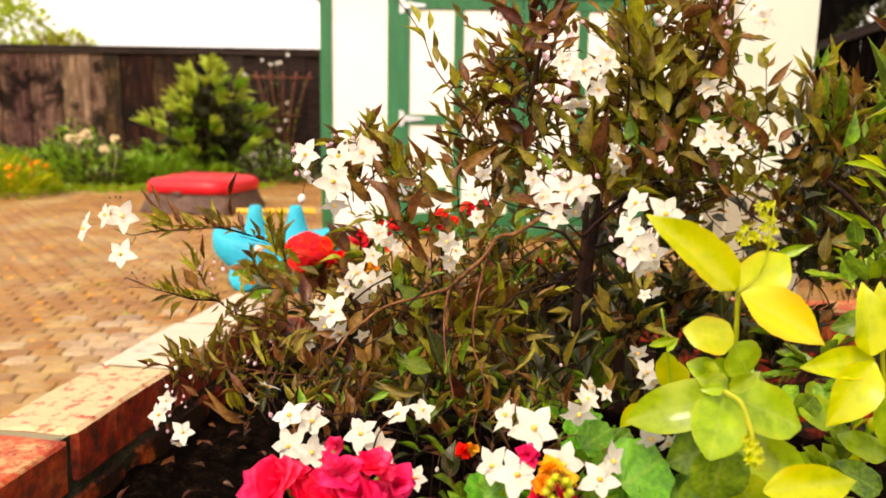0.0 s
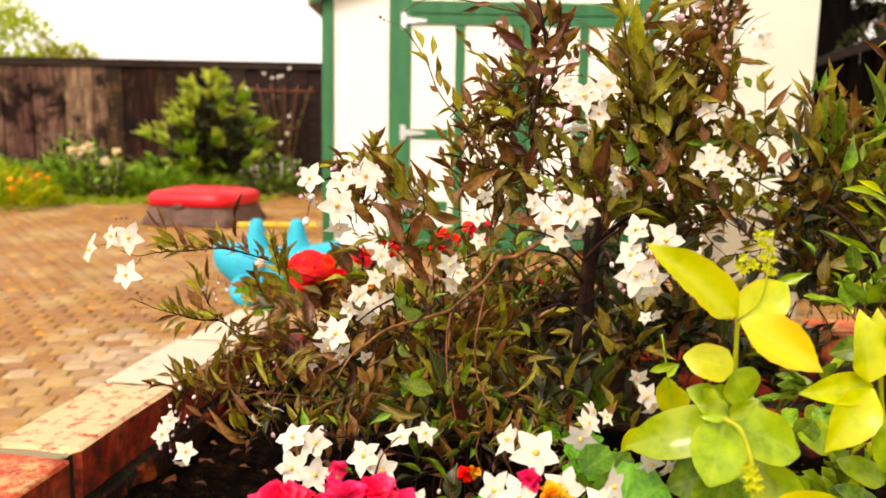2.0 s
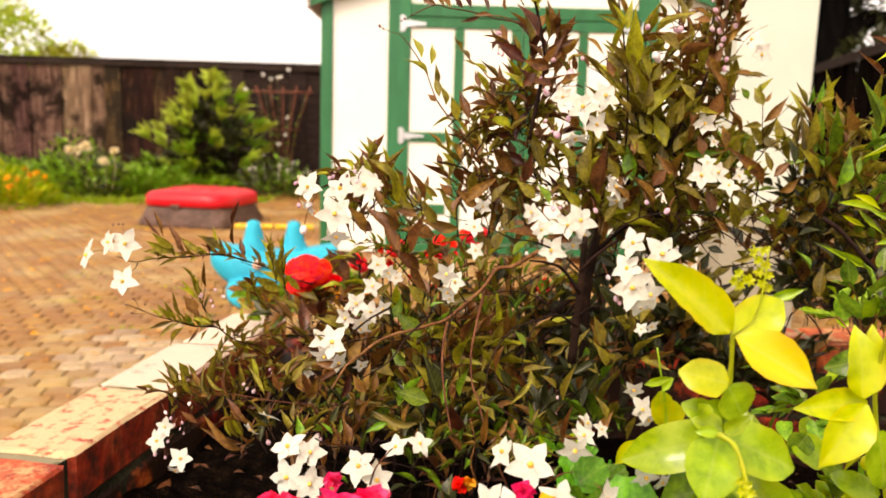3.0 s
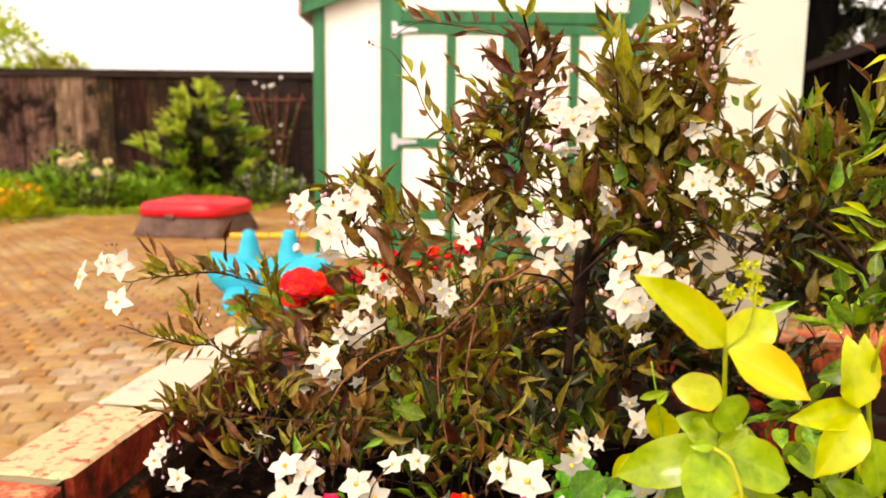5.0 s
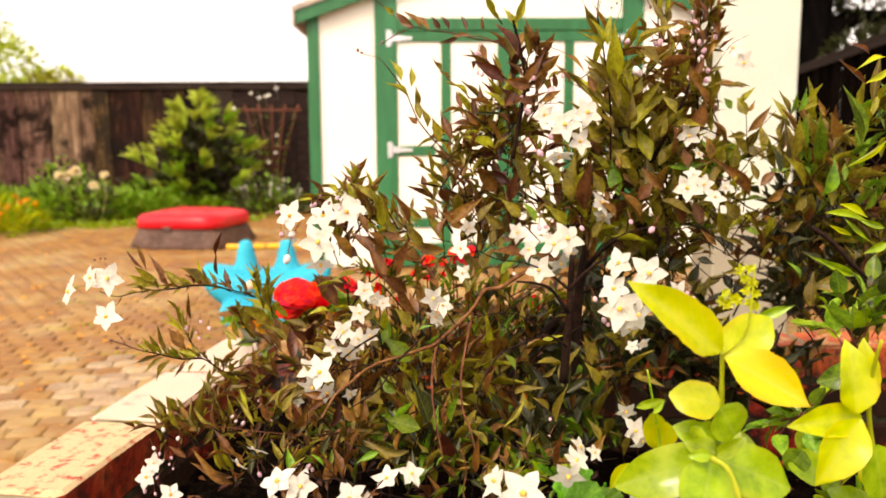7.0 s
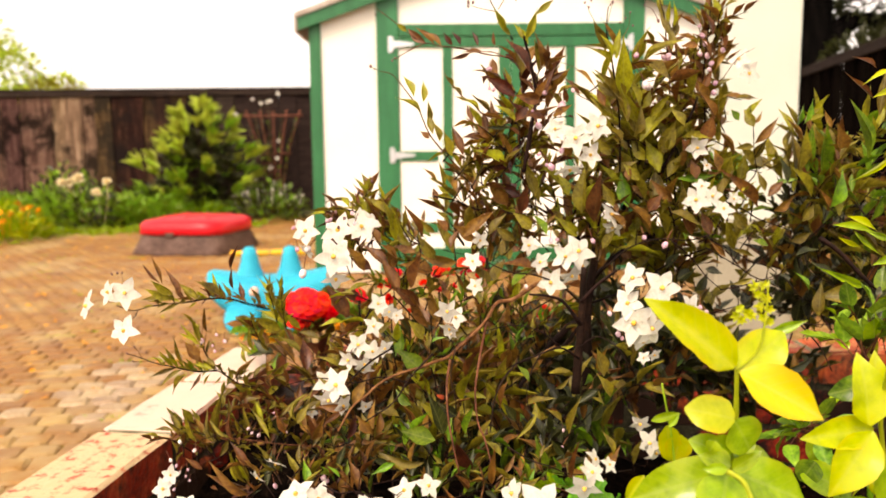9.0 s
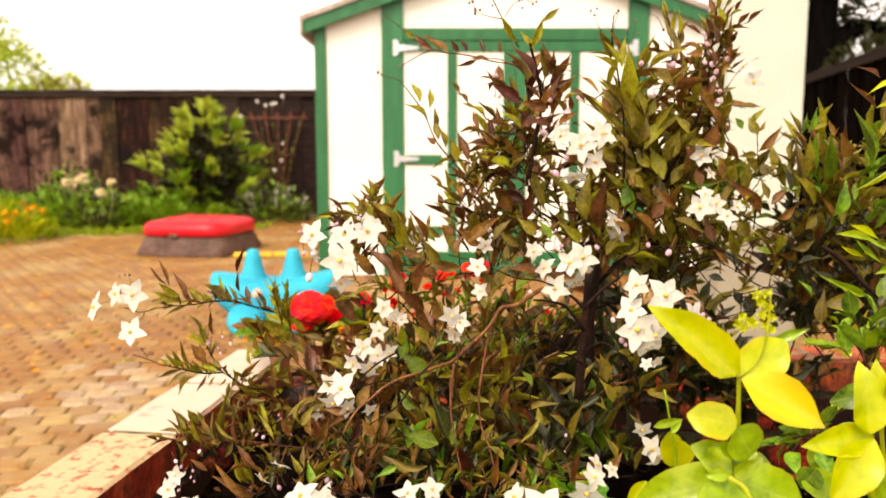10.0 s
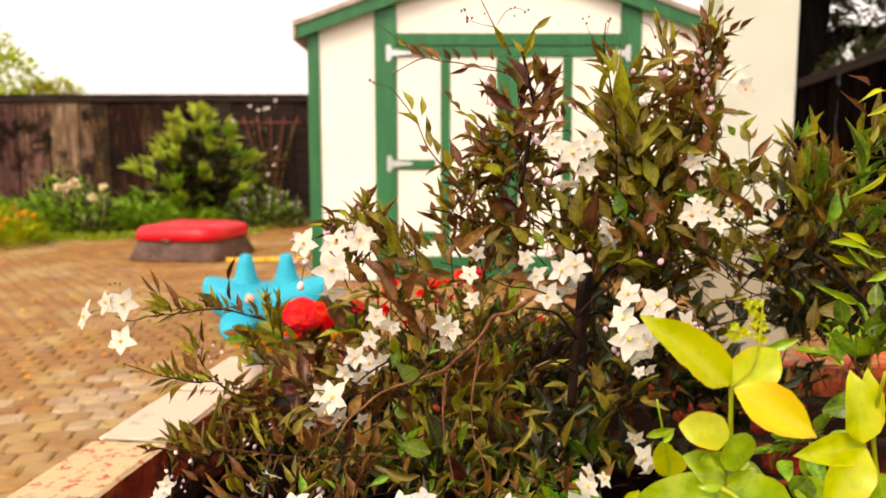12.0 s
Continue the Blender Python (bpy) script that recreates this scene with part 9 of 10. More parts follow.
gold.leaf((0.153, 0.440, 0.675), (-0.013, 0.000, -0.011), 0.0168, 0.0171, "g", 0, Vector((0, -0.9, 0.45)), 3)
gold.leaf((0.180, 0.430, 0.670), (0.019, -0.000, -0.007), 0.0199, 0.0186, "l", 0, Vector((0, -0.9, 0.45)), 3)
gold.leaf((0.147, 0.470, 0.711), (-0.004, 0.000, -0.019), 0.0190, 0.0170, "y", 0, Vector((0, -0.9, 0.45)), None)
gold.branch([(0.148, 0.395, 0.719), (0.155, 0.390, 0.715), (0.159, 0.385, 0.704), (0.162, 0.380, 0.688)], 0.0017, 0.0011, LEAF["y", False], 14)
gold.branch([(0.310, 0.480, 0.569), (0.288, 0.470, 0.653), (0.269, 0.460, 0.713), (0.263, 0.450, 0.747), (0.261, 0.440, 0.770)], 0.0018, 0.001, LEAF["y", False], 14)
gold.leaf((0.255, 0.450, 0.723), (-0.003, 0.000, 0.042), 0.0425, 0.0240, "y", 0, Vector((0, -0.9, 0.45)), None)
gold.leaf((0.261, 0.460, 0.720), (0.004, 0.000, 0.045), 0.0454, 0.0199, "y", 0, Vector((0, -0.9, 0.45)), None)
gold.leaf((0.264, 0.460, 0.716), (-0.049, -0.010, -0.001), 0.0505, 0.0206, "y", 0, Vector((0, -0.9, 0.45)), None)
gold.leaf((0.258, 0.450, 0.719), (-0.028, -0.010, -0.038), 0.0482, 0.0273, "y", 0, Vector((0, -0.9, 0.45)), None)
gold.leaf((0.294, 0.500, 0.735), (-0.036, 0.000, -0.008), 0.0374, 0.0180, "g", 0, Vector((0, -0.9, 0.45)), 3)
gold.leaf((0.273, 0.460, 0.698), (0.012, 0.000, -0.040), 0.0421, 0.0266, "l", 0, Vector((0, -0.9, 0.45)), 3)
gold.leaf((0.290, 0.480, 0.645), (-0.030, 0.000, 0.015), 0.0339, 0.0173, "l", 0, Vector((0, -0.9, 0.45)), 3)
gold.leaf((0.301, 0.500, 0.611), (-0.033, 0.000, 0.020), 0.0386, 0.0216, "g", 0, Vector((0, -0.9, 0.45)), 3)
gold.leaf((0.249, 0.500, 0.679), (-0.009, 0.000, -0.014), 0.0169, 0.0180, "g", 0, Vector((0, -0.9, 0.45)), 3)
gold.leaf((0.266, 0.500, 0.660), (-0.026, 0.000, 0.016), 0.0305, 0.0216, "l", 0, Vector((0, -0.9, 0.45)), 3)
gold.floret((0.171, 0.426, 0.814), 0.0037)
gold.floret((0.176, 0.425, 0.815), 0.0037)
gold.floret((0.174, 0.427, 0.809), 0.0037)
gold.floret((0.181, 0.432, 0.806), 0.0037)
gold.floret((0.176, 0.429, 0.802), 0.0037)
gold.floret((0.180, 0.426, 0.801), 0.0037)
gold.floret((0.177, 0.426, 0.796), 0.0037)
gold.floret((0.182, 0.429, 0.793), 0.0037)
gold.floret((0.163, 0.424, 0.802), 0.0037)
gold.floret((0.171, 0.434, 0.797), 0.0037)
gold.floret((0.168, 0.434, 0.793), 0.0037)
gold.floret((0.171, 0.428, 0.797), 0.0037)
gold.floret((0.162, 0.427, 0.797), 0.0037)
gold.floret((0.158, 0.385, 0.697), 0.0034)
gold.floret((0.161, 0.382, 0.696), 0.0034)
gold.floret((0.158, 0.382, 0.693), 0.0034)
gold.floret((0.162, 0.380, 0.693), 0.0034)
gold.floret((0.160, 0.380, 0.689), 0.0034)
gold.floret((0.162, 0.377, 0.689), 0.0034)
gold.floret((0.162, 0.381, 0.684), 0.0034)
gold.floret((0.157, 0.377, 0.689), 0.0034)
gold.clump((0.288, 0.520, 0.614), 0.04, 0.03, 0.05, 9, 6, 0.026, "lgyn", 0.6)
gold.clump((0.296, 0.600, 0.672), 0.05, 0.03, 0.05, 8, 5, 0.026, "glng", 0.55)
gold.clump((0.323, 0.580, 0.741), 0.04, 0.03, 0.06, 8, 5, 0.025, "glnd", 0.5)
gold.branch([(0.144, 0.470, 0.689), (0.141, 0.470, 0.711), (0.138, 0.470, 0.726), (0.134, 0.470, 0.745)], 0.0009, 0.0006, LEAF["l", False], 14)
gold.done(300)

# ---------------------------------------------------------------- bedding flowers
def ruffle(plant, c, r, n, mat, rng):
    # a ruffled bloom: one joined ruff of waved petals
    s = Shape()
    heart = Vector(c) - plant.at
    s.v.append(tuple(heart))
    for q in range(n):
        d = Vector((rng.uniform(-1, 1), rng.uniform(-1.0, 0.5), rng.uniform(-0.35, 1.0))).normalized()
        m = Matrix.Translation(heart) @ basis(d, roll=rng.uniform(-1.5, 1.5)) @ Matrix.Diagonal((r * 0.95, r * rng.uniform(0.75, 1.05), r, 1))
        verts, faces = BROAD[q % 3][:2]
        at = len(s.v) - 3
        s.v += [tuple(m @ Vector(p)) for p in verts[3:]]
        s.f += [tuple(dict.fromkeys(0 if i < 3 else i + at for i in face)) for face in faces]
    return part("bloom", s, mat, plant.ob, smooth=True)


azalea = Plant("pink_flower_plant", "hot pink ruffled bedding flowers close to the brick edge", "flower", (-0.07, 0.42, 0.37), 21, "broad")
ruffle(azalea, (-0.088, 0.400, 0.663), 0.0202, 16, M_PINK, azalea.rng)
ruffle(azalea, (-0.099, 0.410, 0.652), 0.0172, 16, M_PINK, azalea.rng)
ruffle(azalea, (-0.069, 0.400, 0.653), 0.0173, 16, M_PINK, azalea.rng)
ruffle(azalea, (-0.062, 0.420, 0.674), 0.0079, 16, M_PINK, azalea.rng)
ruffle(azalea, (-0.055, 0.390, 0.671), 0.0158, 16, M_PINK, azalea.rng)
ruffle(azalea, (-0.038, 0.395, 0.671), 0.0160, 16, M_PINK, azalea.rng)
ruffle(azalea, (-0.043, 0.390, 0.658), 0.0197, 16, M_PINK, azalea.rng)
ruffle(azalea, (-0.026, 0.400, 0.660), 0.0144, 16, M_PINK, azalea.rng)
ruffle(azalea, (-0.058, 0.390, 0.658), 0.0158, 16, M_PINK, azalea.rng)
azalea.branch([(-0.060, 0.420, 0.582), (-0.073, 0.420, 0.618), (-0.090, 0.410, 0.658)], 0.0016, 0.001, LEAF["g", False])
azalea.branch([(-0.060, 0.420, 0.582), (-0.049, 0.420, 0.620), (-0.042, 0.410, 0.662)], 0.0016, 0.001, LEAF["g", False])
azalea.branch([(-0.060, 0.420, 0.582), (-0.059, 0.420, 0.627), (-0.061, 0.410, 0.675)], 0.0016, 0.001, LEAF["g", False])
azalea.clump((-0.069, 0.440, 0.593), 0.06, 0.04, 0.04, 7, 6, 0.025, "gd", 0.6)
azalea.done(300)
lantana = Plant("lantana_plant", "small red and yellow clustered bedding flowers", "flower", (0.06, 0.43, 0.37), 22, "broad")
ruffle(lantana, (0.062, 0.420, 0.662), 0.0091, 14, M_ORANGE, lantana.rng)
ruffle(lantana, (0.070, 0.415, 0.658), 0.0085, 14, M_LANTANA, lantana.rng)
lantana.bud_data = BUD_GOLD
for k in range(9):
    lantana.bud((0.064 + 0.006 * math.cos(k * 2.4), 0.403 + 0.0006 * k, 0.657 + 0.0065 * math.sin(k * 2.4)), (0.4 * math.cos(k * 2.4), -0.8, 0.4 * math.sin(k * 2.4)), 0.0034)
ruffle(lantana, (0.057, 0.415, 0.654), 0.0090, 14, M_ORANGE, lantana.rng)
ruffle(lantana, (0.069, 0.410, 0.650), 0.0101, 14, M_SCARLET, lantana.rng)
ruffle(lantana, (0.051, 0.440, 0.661), 0.0095, 14, M_PINK, lantana.rng)
ruffle(lantana, (0.014, 0.500, 0.636), 0.0079, 14, M_SCARLET, lantana.rng)
ruffle(lantana, (0.021, 0.500, 0.639), 0.0065, 14, M_ORANGE, lantana.rng)
ruffle(lantana, (0.055, 0.420, 0.645), 0.0079, 14, M_SCARLET, lantana.rng)
lantana.clump((0.063, 0.450, 0.599), 0.05, 0.04, 0.05, 8, 6, 0.022, "gl", 0.6)
lantana.clump((0.019, 0.500, 0.595), 0.05, 0.04, 0.05, 7, 6, 0.024, "gd", 0.6)
lantana.done(300)
geranium = Plant("geranium", "scarlet geranium with bright rounded lobed leaves", "flower", (0.15, 0.5, 0.37), 23, "lobed")
geranium.leaf((0.105, 0.440, 0.639), (0.024, 0.000, 0.018), 0.0352, 0.0454, "k", 0, Vector((0, -0.6, 0.8)), None)
geranium.leaf((0.114, 0.460, 0.625), (-0.016, 0.000, 0.026), 0.0351, 0.0329, "k", 0, Vector((0, -0.6, 0.8)), None)
geranium.leaf((0.091, 0.500, 0.637), (0.020, 0.000, 0.014), 0.0287, 0.0238, "k", 0, Vector((0, -0.6, 0.8)), None)
geranium.leaf((0.087, 0.520, 0.636), (0.019, 0.000, 0.017), 0.0294, 0.0248, "k", 0, Vector((0, -0.6, 0.8)), None)
geranium.leaf((0.035, 0.460, 0.624), (-0.018, 0.000, 0.007), 0.0223, 0.0219, "k", 0, Vector((0, -0.6, 0.8)), None)
geranium.leaf((0.113, 0.430, 0.637), (0.024, 0.000, -0.003), 0.0274, 0.0375, "k", 0, Vector((0, -0.6, 0.8)), None)
geranium.leaf((0.103, 0.500, 0.637), (0.022, 0.000, 0.010), 0.0285, 0.0198, "k", 0, Vector((0, -0.6, 0.8)), None)
geranium.leaf((0.024, 0.450, 0.625), (0.017, 0.000, 0.015), 0.0262, 0.0250, "k", 0, Vector((0, -0.6, 0.8)), None)
geranium.leaf((-0.047, 0.460, 0.622), (0.018, 0.000, 0.008), 0.0224, 0.0183, "k", 0, Vector((0, -0.6, 0.8)), None)
geranium.clump((0.110, 0.470, 0.600), 0.07, 0.04, 0.05, 9, 6, 0.027, "kk", 0.8)
geranium.clump((0.108, 0.550, 0.628), 0.04, 0.03, 0.03, 8, 7, 0.015, "kl", 0.7)
geranium.done(300)
far_geranium = Plant("scarlet_geranium", "scarlet geranium blooms at the planter's far corner", "flower", (-0.2, 1.22, 0.4), 24, "broad")
def flower_head(plant, c, rx, rz, k, r, mat):
    # a rounded head of many small flat florets of five broad petals
    for q in range(k):
        y = 1 - (q + 0.5) / k * 1.15
        h = math.sqrt(max(0.0, 1 - y * y))
        out = Vector((h * math.cos(q * 2.4), -0.35 - y, h * math.sin(q * 2.4) + 0.2)).normalized()
        side = out.cross(Vector((0.2, 0.1, 0.97))).normalized()
        s = Shape()
        k2 = plant.rng.uniform(0.7, 1.15)
        at = Vector((c[0] + k2 * rx * h * math.cos(q * 2.4), c[1] - rx * 0.7 * y, c[2] + k2 * rz * h * math.sin(q * 2.4))) - plant.at
        for p in range(5):
            a = p * 1.2566 + q
            s.blade(BROAD[p % 3], Matrix.Translation(at) @ basis(side * math.cos(a) + out.cross(side) * math.sin(a) + out * 0.12, out) @ Matrix.Diagonal((r * 1.4, r, r, 1)))
        part("bloom", s, mat, plant.ob, smooth=True)


far_geranium.branch([(-0.198, 1.160, 0.36), (-0.188, 1.155, 0.513), (-0.198, 1.134, 0.663)], 0.0011, 0.0008, M_BARK)
flower_head(far_geranium, (-0.196, 1.130, 0.666), 0.0265, 0.0165, 46, 0.0139, M_SCARLET)
far_geranium.branch([(-0.210, 1.165, 0.36), (-0.200, 1.160, 0.502), (-0.211, 1.139, 0.640)], 0.0011, 0.0008, M_BARK)
flower_head(far_geranium, (-0.210, 1.135, 0.643), 0.0123, 0.0090, 14, 0.0115, M_SCARLET)
far_geranium.branch([(-0.107, 1.010, 0.36), (-0.097, 1.005, 0.534), (-0.107, 0.984, 0.705)], 0.0011, 0.0008, M_BARK)
flower_head(far_geranium, (-0.107, 0.980, 0.708), 0.0085, 0.0064, 8, 0.0085, M_SCARLET)
far_geranium.branch([(-0.059, 0.980, 0.36), (-0.049, 0.975, 0.545), (-0.059, 0.954, 0.727)], 0.0011, 0.0008, M_BARK)
flower_head(far_geranium, (-0.059, 0.950, 0.730), 0.0062, 0.0055, 6, 0.0075, M_SCARLET)
far_geranium.branch([(-0.003, 0.980, 0.36), (0.007, 0.975, 0.551), (-0.003, 0.954, 0.739)], 0.0011, 0.0008, M_BARK)
flower_head(far_geranium, (-0.003, 0.950, 0.742), 0.0062, 0.0048, 6, 0.0069, M_SCARLET)
far_geranium.branch([(0.029, 0.980, 0.36), (0.039, 0.975, 0.556), (0.029, 0.954, 0.748)], 0.0011, 0.0008, M_BARK)
flower_head(far_geranium, (0.029, 0.950, 0.751), 0.0069, 0.0048, 6, 0.0069, M_SCARLET)
far_geranium.branch([(0.047, 0.980, 0.36), (0.057, 0.975, 0.557), (0.048, 0.954, 0.750)], 0.0011, 0.0008, M_BARK)
flower_head(far_geranium, (0.047, 0.950, 0.753), 0.0055, 0.0041, 5, 0.0062, M_SCARLET)
far_geranium.branch([(0.120, 0.930, 0.36), (0.130, 0.925, 0.529), (0.121, 0.904, 0.696)], 0.0011, 0.0008, M_BARK)
flower_head(far_geranium, (0.120, 0.900, 0.699), 0.0058, 0.0058, 6, 0.0071, M_SCARLET)
ruffle(far_geranium, (-0.156, 1.130, 0.650), 0.0212, 14, M_SCARLET, far_geranium.rng)
ruffle(far_geranium, (-0.125, 1.200, 0.662), 0.0156, 14, M_SCARLET, far_geranium.rng)
ruffle(far_geranium, (-0.081, 1.200, 0.657), 0.0121, 14, M_SCARLET, far_geranium.rng)
ruffle(far_geranium, (-0.065, 1.150, 0.710), 0.0100, 14, M_SCARLET, far_geranium.rng)
ruffle(far_geranium, (-0.023, 1.150, 0.692), 0.0100, 14, M_SCARLET, far_geranium.rng)
ruffle(far_geranium, (0.041, 1.150, 0.714), 0.0116, 14, M_SCARLET, far_geranium.rng)
ruffle(far_geranium, (0.015, 1.150, 0.709), 0.0100, 14, M_SCARLET, far_geranium.rng)
ruffle(far_geranium, (0.203, 1.200, 0.633), 0.0156, 14, M_SCARLET, far_geranium.rng)
ruffle(far_geranium, (-0.010, 1.200, 0.629), 0.0121, 14, M_SCARLET, far_geranium.rng)
ruffle(far_geranium, (0.468, 1.200, 0.526), 0.0121, 14, M_SCARLET, far_geranium.rng)
ruffle(far_geranium, (0.069, 1.200, 0.701), 0.0087, 14, M_SCARLET, far_geranium.rng)
far_geranium.clump((-0.194, 1.240, 0.603), 0.09, 0.06, 0.05, 8, 6, 0.040, "obg", 0.6)
far_geranium.clump((-0.121, 1.240, 0.602), 0.09, 0.06, 0.05, 8, 6, 0.040, "obg", 0.6)
far_geranium.clump((-0.231, 1.240, 0.603), 0.09, 0.06, 0.05, 8, 6, 0.040, "obg", 0.6)
ruffle(far_geranium, (-0.272, 1.260, 0.587), 0.0218, 12, M_ORANGE, far_geranium.rng)
ruffle(far_geranium, (-0.297, 1.270, 0.592), 0.0183, 12, M_ORANGE, far_geranium.rng)
ruffle(far_geranium, (-0.153, 1.200, 0.612), 0.0156, 12, M_ORANGE, far_geranium.rng)
ruffle(far_geranium, (-0.249, 1.240, 0.580), 0.0179, 12, M_ORANGE, far_geranium.rng)
ruffle(far_geranium, (-0.323, 1.280, 0.583), 0.0129, 12, M_ORANGE, far_geranium.rng)
ruffle(far_geranium, (-0.108, 1.200, 0.625), 0.0139, 12, M_ORANGE, far_geranium.rng)
far_geranium.branch([(-0.2, 1.22, 0.38), (-0.21, 1.21, 0.5), (-0.22, 1.2, 0.6)], 0.006, 0.003, M_BARK)
far_geranium.branch([(-0.064, 0.84, 0.36), (-0.056, 0.82, 0.555), (-0.064, 0.800, 0.751)], 0.0009, 0.0007, M_BARK)
ruffle(far_geranium, (-0.064, 0.800, 0.751), 0.0052, 10, M_SCARLET, far_geranium.rng)
far_geranium.branch([(-0.055, 0.84, 0.36), (-0.047, 0.82, 0.549), (-0.055, 0.800, 0.738)], 0.0009, 0.0007, M_BARK)
ruffle(far_geranium, (-0.055, 0.800, 0.738), 0.0052, 10, M_SCARLET, far_geranium.rng)
far_geranium.branch([(-0.014, 0.84, 0.36), (-0.006, 0.82, 0.556), (-0.014, 0.800, 0.752)], 0.0009, 0.0007, M_BARK)
ruffle(far_geranium, (-0.014, 0.800, 0.752), 0.0046, 10, M_SCARLET, far_geranium.rng)
far_geranium.branch([(-0.004, 0.84, 0.36), (0.004, 0.82, 0.553), (-0.004, 0.800, 0.746)], 0.0009, 0.0007, M_BARK)
ruffle(far_geranium, (-0.004, 0.800, 0.746), 0.0058, 10, M_SCARLET, far_geranium.rng)
far_geranium.branch([(0.022, 0.84, 0.36), (0.030, 0.82, 0.561), (0.022, 0.800, 0.763)], 0.0009, 0.0007, M_BARK)
ruffle(far_geranium, (0.022, 0.800, 0.763), 0.0046, 10, M_SCARLET, far_geranium.rng)
far_geranium.branch([(0.037, 0.84, 0.36), (0.045, 0.82, 0.559), (0.037, 0.800, 0.759)], 0.0009, 0.0007, M_BARK)
ruffle(far_geranium, (0.037, 0.800, 0.759), 0.0046, 10, M_SCARLET, far_geranium.rng)
far_geranium.branch([(-0.087, 0.84, 0.36), (-0.079, 0.82, 0.549), (-0.087, 0.800, 0.738)], 0.0009, 0.0007, M_BARK)
ruffle(far_geranium, (-0.087, 0.800, 0.738), 0.0046, 10, M_SCARLET, far_geranium.rng)
far_geranium.branch([(-0.035, 0.84, 0.36), (-0.027, 0.82, 0.542), (-0.035, 0.800, 0.724)], 0.0009, 0.0007, M_BARK)
ruffle(far_geranium, (-0.035, 0.800, 0.724), 0.0040, 10, M_SCARLET, far_geranium.rng)
far_geranium.branch([(0.012, 0.84, 0.36), (0.020, 0.82, 0.555), (0.012, 0.800, 0.750)], 0.0009, 0.0007, M_BARK)
ruffle(far_geranium, (0.012, 0.800, 0.750), 0.0046, 10, M_SCARLET, far_geranium.rng)
far_geranium.done(120)

# ---------------------------------------------------------------- fallen leaves on the soil
litter = Shape()
g = random.Random(31)
for i in range(600):
    x, y = g.uniform(-0.36, 1.0), g.uniform(0.3, 1.2)
    p = (x, y, 0.468 - 0.11 * min(1.0, max(0.0, (x + 0.25) / 0.9)) + 0.024 * noise.noise((x * 4, y * 4, 0)))
    ln = g.uniform(0.009, 0.022)
    litter.blade(LANCE[g.randrange(4)], Matrix.Translation(p) @ basis((g.uniform(-1, 1), g.uniform(-1, 1), g.uniform(-0.1, 0.3)), roll=g.uniform(-0.5, 0.5)) @ Matrix.Diagonal((ln * 0.4, ln, ln, 1)))
tagged(part("leaf_litter", litter, LEAF["m", True], None, smooth=True), "dry brown leaf litter strewn over the soil", "leaves", kind="stuff")

# ---------------------------------------------------------------- pavers
PAVERS = []
for i in range(6):
    r = random.Random(300 + i)
    hx, hy = 0.0515, 0.0455
    rings = []
    for z, k in ((-0.015, 0.0), (0.0, 0.0), (0.006, 0.005), (0.009, 0.013)):
        rings.append([(x + r.uniform(-0.003, 0.003), y + r.uniform(-0.003, 0.003), z + r.uniform(-0.0015, 0.0015)) for x, y in
                      ((-hx + k + 0.014, -hy + k), (hx - k - 0.014, -hy + k), (hx - k, -hy + k + 0.014), (hx - k, hy - k - 0.014), (hx - k - 0.014, hy - k), (-hx + k + 0.014, hy - k), (-hx + k, hy - k - 0.014), (-hx + k, -hy + k + 0.014))])
    PAVERS.append(Shape().loft(rings))
PAVER_DATA = [p.data("paver", M_PAVER, False) for p in PAVERS]
PAVER_PALE = [p.data("paver", M_PAVER_PALE, False) for p in PAVERS]
# pavers around this spot take the pale colour that stands for glints
GLINT_X, GLINT_Y = -1.25, 2.94
far = Shape()
r = random.Random(77)
lay = Matrix.Rotation(radians(7), 4, "Z")
singles = 0
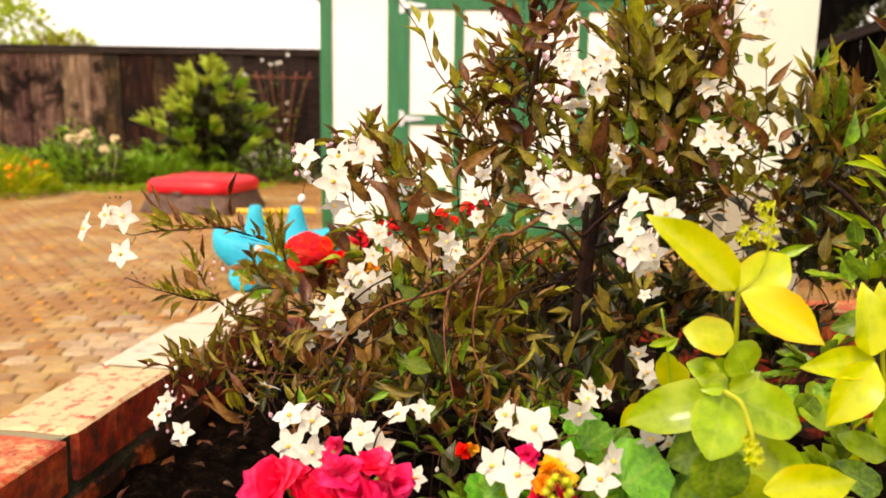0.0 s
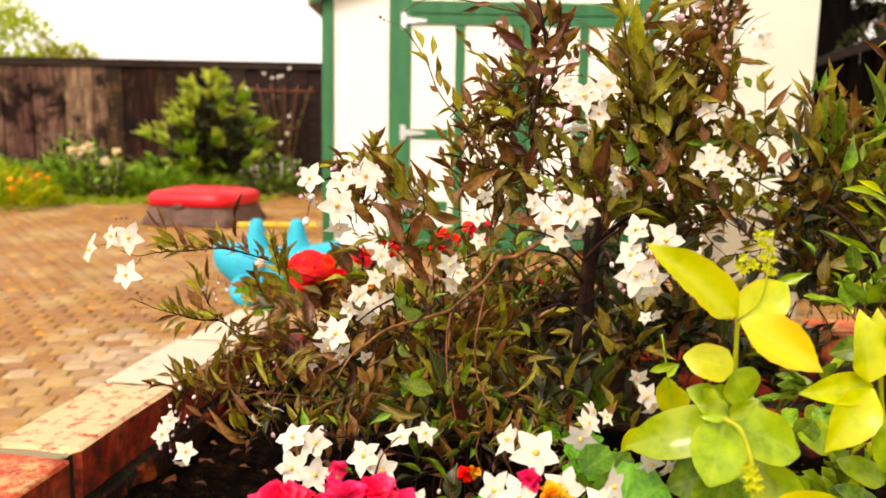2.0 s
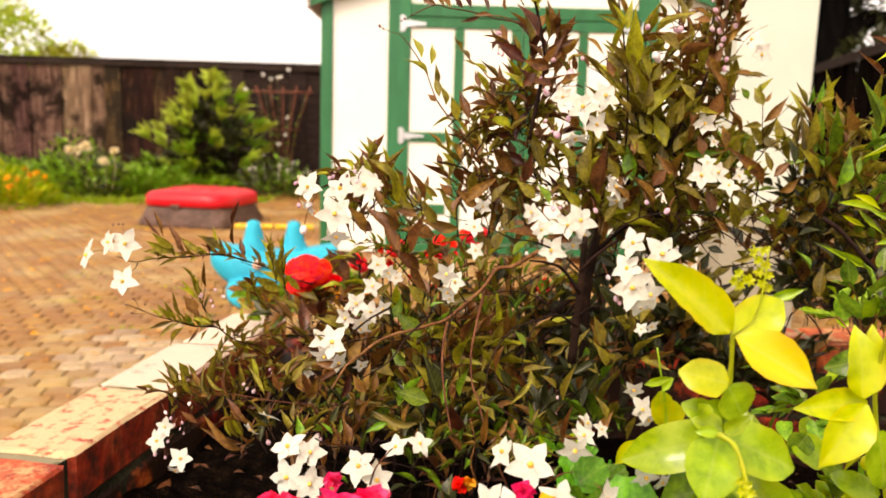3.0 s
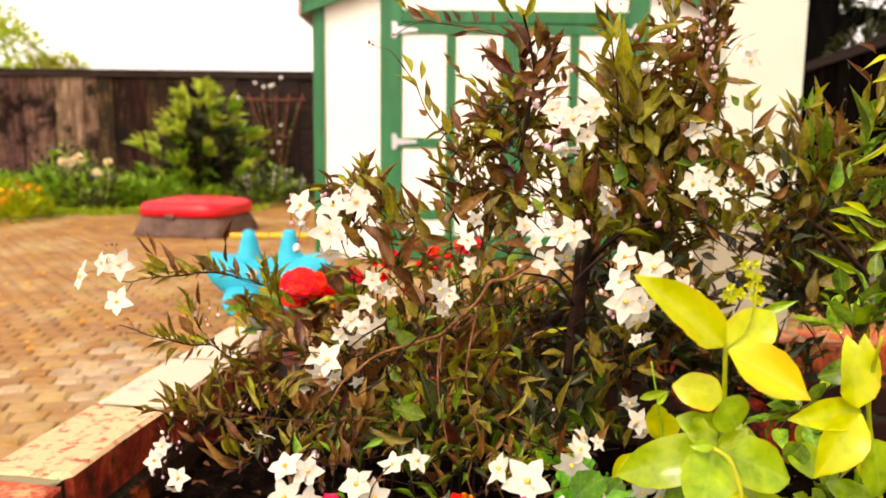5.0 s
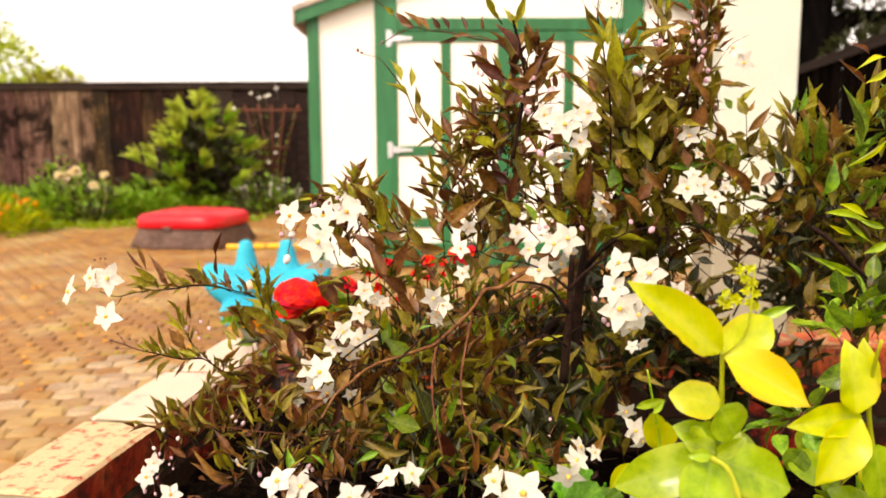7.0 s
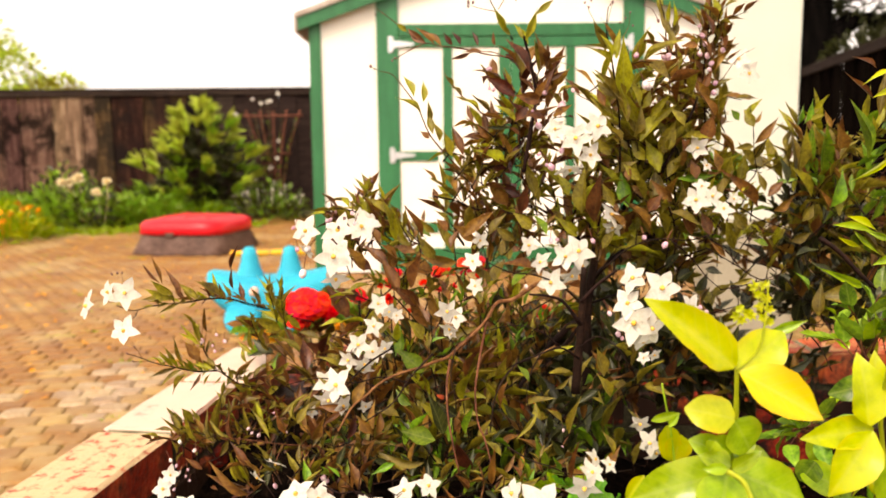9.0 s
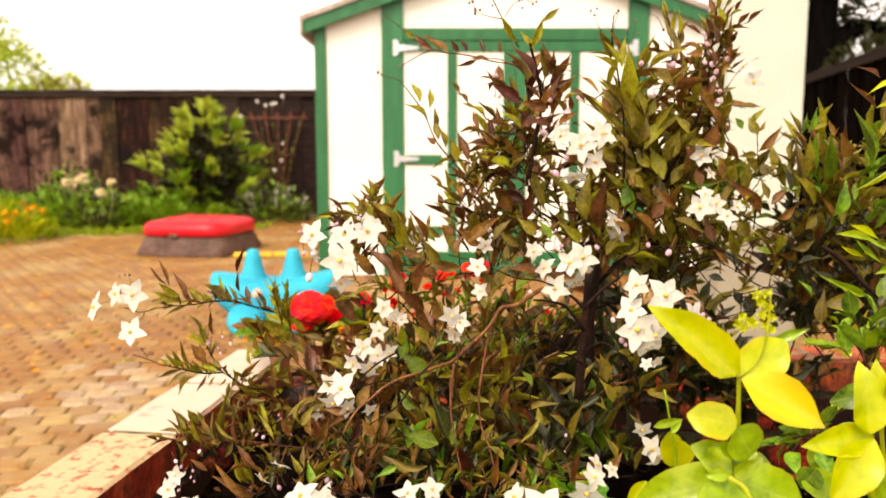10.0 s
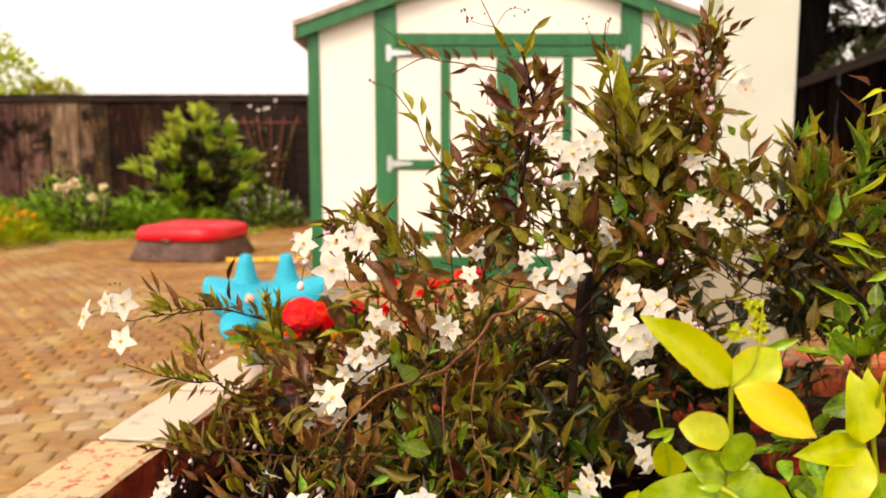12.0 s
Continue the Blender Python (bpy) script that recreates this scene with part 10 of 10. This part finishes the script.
for row in range(-36, 122):
    for col in range(-76, 56):
        c = lay @ Vector((col * 0.107 + (0.0535 if row % 2 else 0), row * 0.0955, 0))
        if not (-6.5 < c.x < 4.3 and -2.9 < c.y < 10.5) or (-0.71 + 0.1485 * (c.y + 0.6) < c.x < 1.51 and -0.71 < c.y < 1.41) or (c.y > 7.0 + 0.4 * (c.x + 7.6) and c.x < -1.2):
            continue
        m = pose(c.x, c.y, r.uniform(-0.002, 0.002), r.uniform(-1.0, 1.0), r.uniform(-1.0, 1.0), 7 + r.uniform(-3, 3))
        if -1.75 < c.x < -0.5 and 2.2 < c.y < 6.5 and singles < 300:
            glinting = r.random() < 0.95 - 1.1 * math.hypot((c.x - GLINT_X) / 0.42, (c.y - GLINT_Y) / 0.62)
            ob = new("paver", (PAVER_PALE if glinting else PAVER_DATA)[r.randrange(6)])
            ob.parent = patio
            ob.matrix_local = m
            singles += 1
        else:
            p = PAVERS[r.randrange(6)]
            far.add(p.v, p.f, m)
part("pavers", far, M_PAVER_FAR, patio, kind="stuff")

# ---------------------------------------------------------------- fallen petals and moss on the patio
r = random.Random(55)
petals, moss = Shape(), Shape()
for i in range(420):
    p = (r.uniform(-3.6, -0.5), r.uniform(2.2, 8.5), 0.016)
    ln = r.uniform(0.012, 0.035)
    petals.blade(BROAD[i % 3], Matrix.Translation(p) @ basis((r.uniform(-1, 1), r.uniform(-1, 1), 0.1), roll=r.uniform(-0.4, 0.4)) @ Matrix.Diagonal((ln * 0.7, ln, ln, 1)))
for i in range(90):
    cx, cy = r.uniform(-4.5, -0.6), r.uniform(2.3, 8.0)
    for q in range(26):
        p = (cx + r.gauss(0, 0.05), cy + r.gauss(0, 0.012), 0.0)
        ln = r.uniform(0.01, 0.024)
        moss.blade(LANCE[q % 4], Matrix.Translation(p) @ basis((r.uniform(-1, 1), r.uniform(-1, 1), 1), roll=r.uniform(-1, 1)) @ Matrix.Diagonal((ln * 0.3, ln, ln, 1)))
tagged(part("fallen_petals", petals, M_ORANGE, None, smooth=True), "scattered orange petals fallen on the patio", "petals", kind="stuff")
tagged(part("joint_moss", moss, LEAF["l", True], None, smooth=True), "small tufts of moss in the patio joints", "moss", kind="stuff")
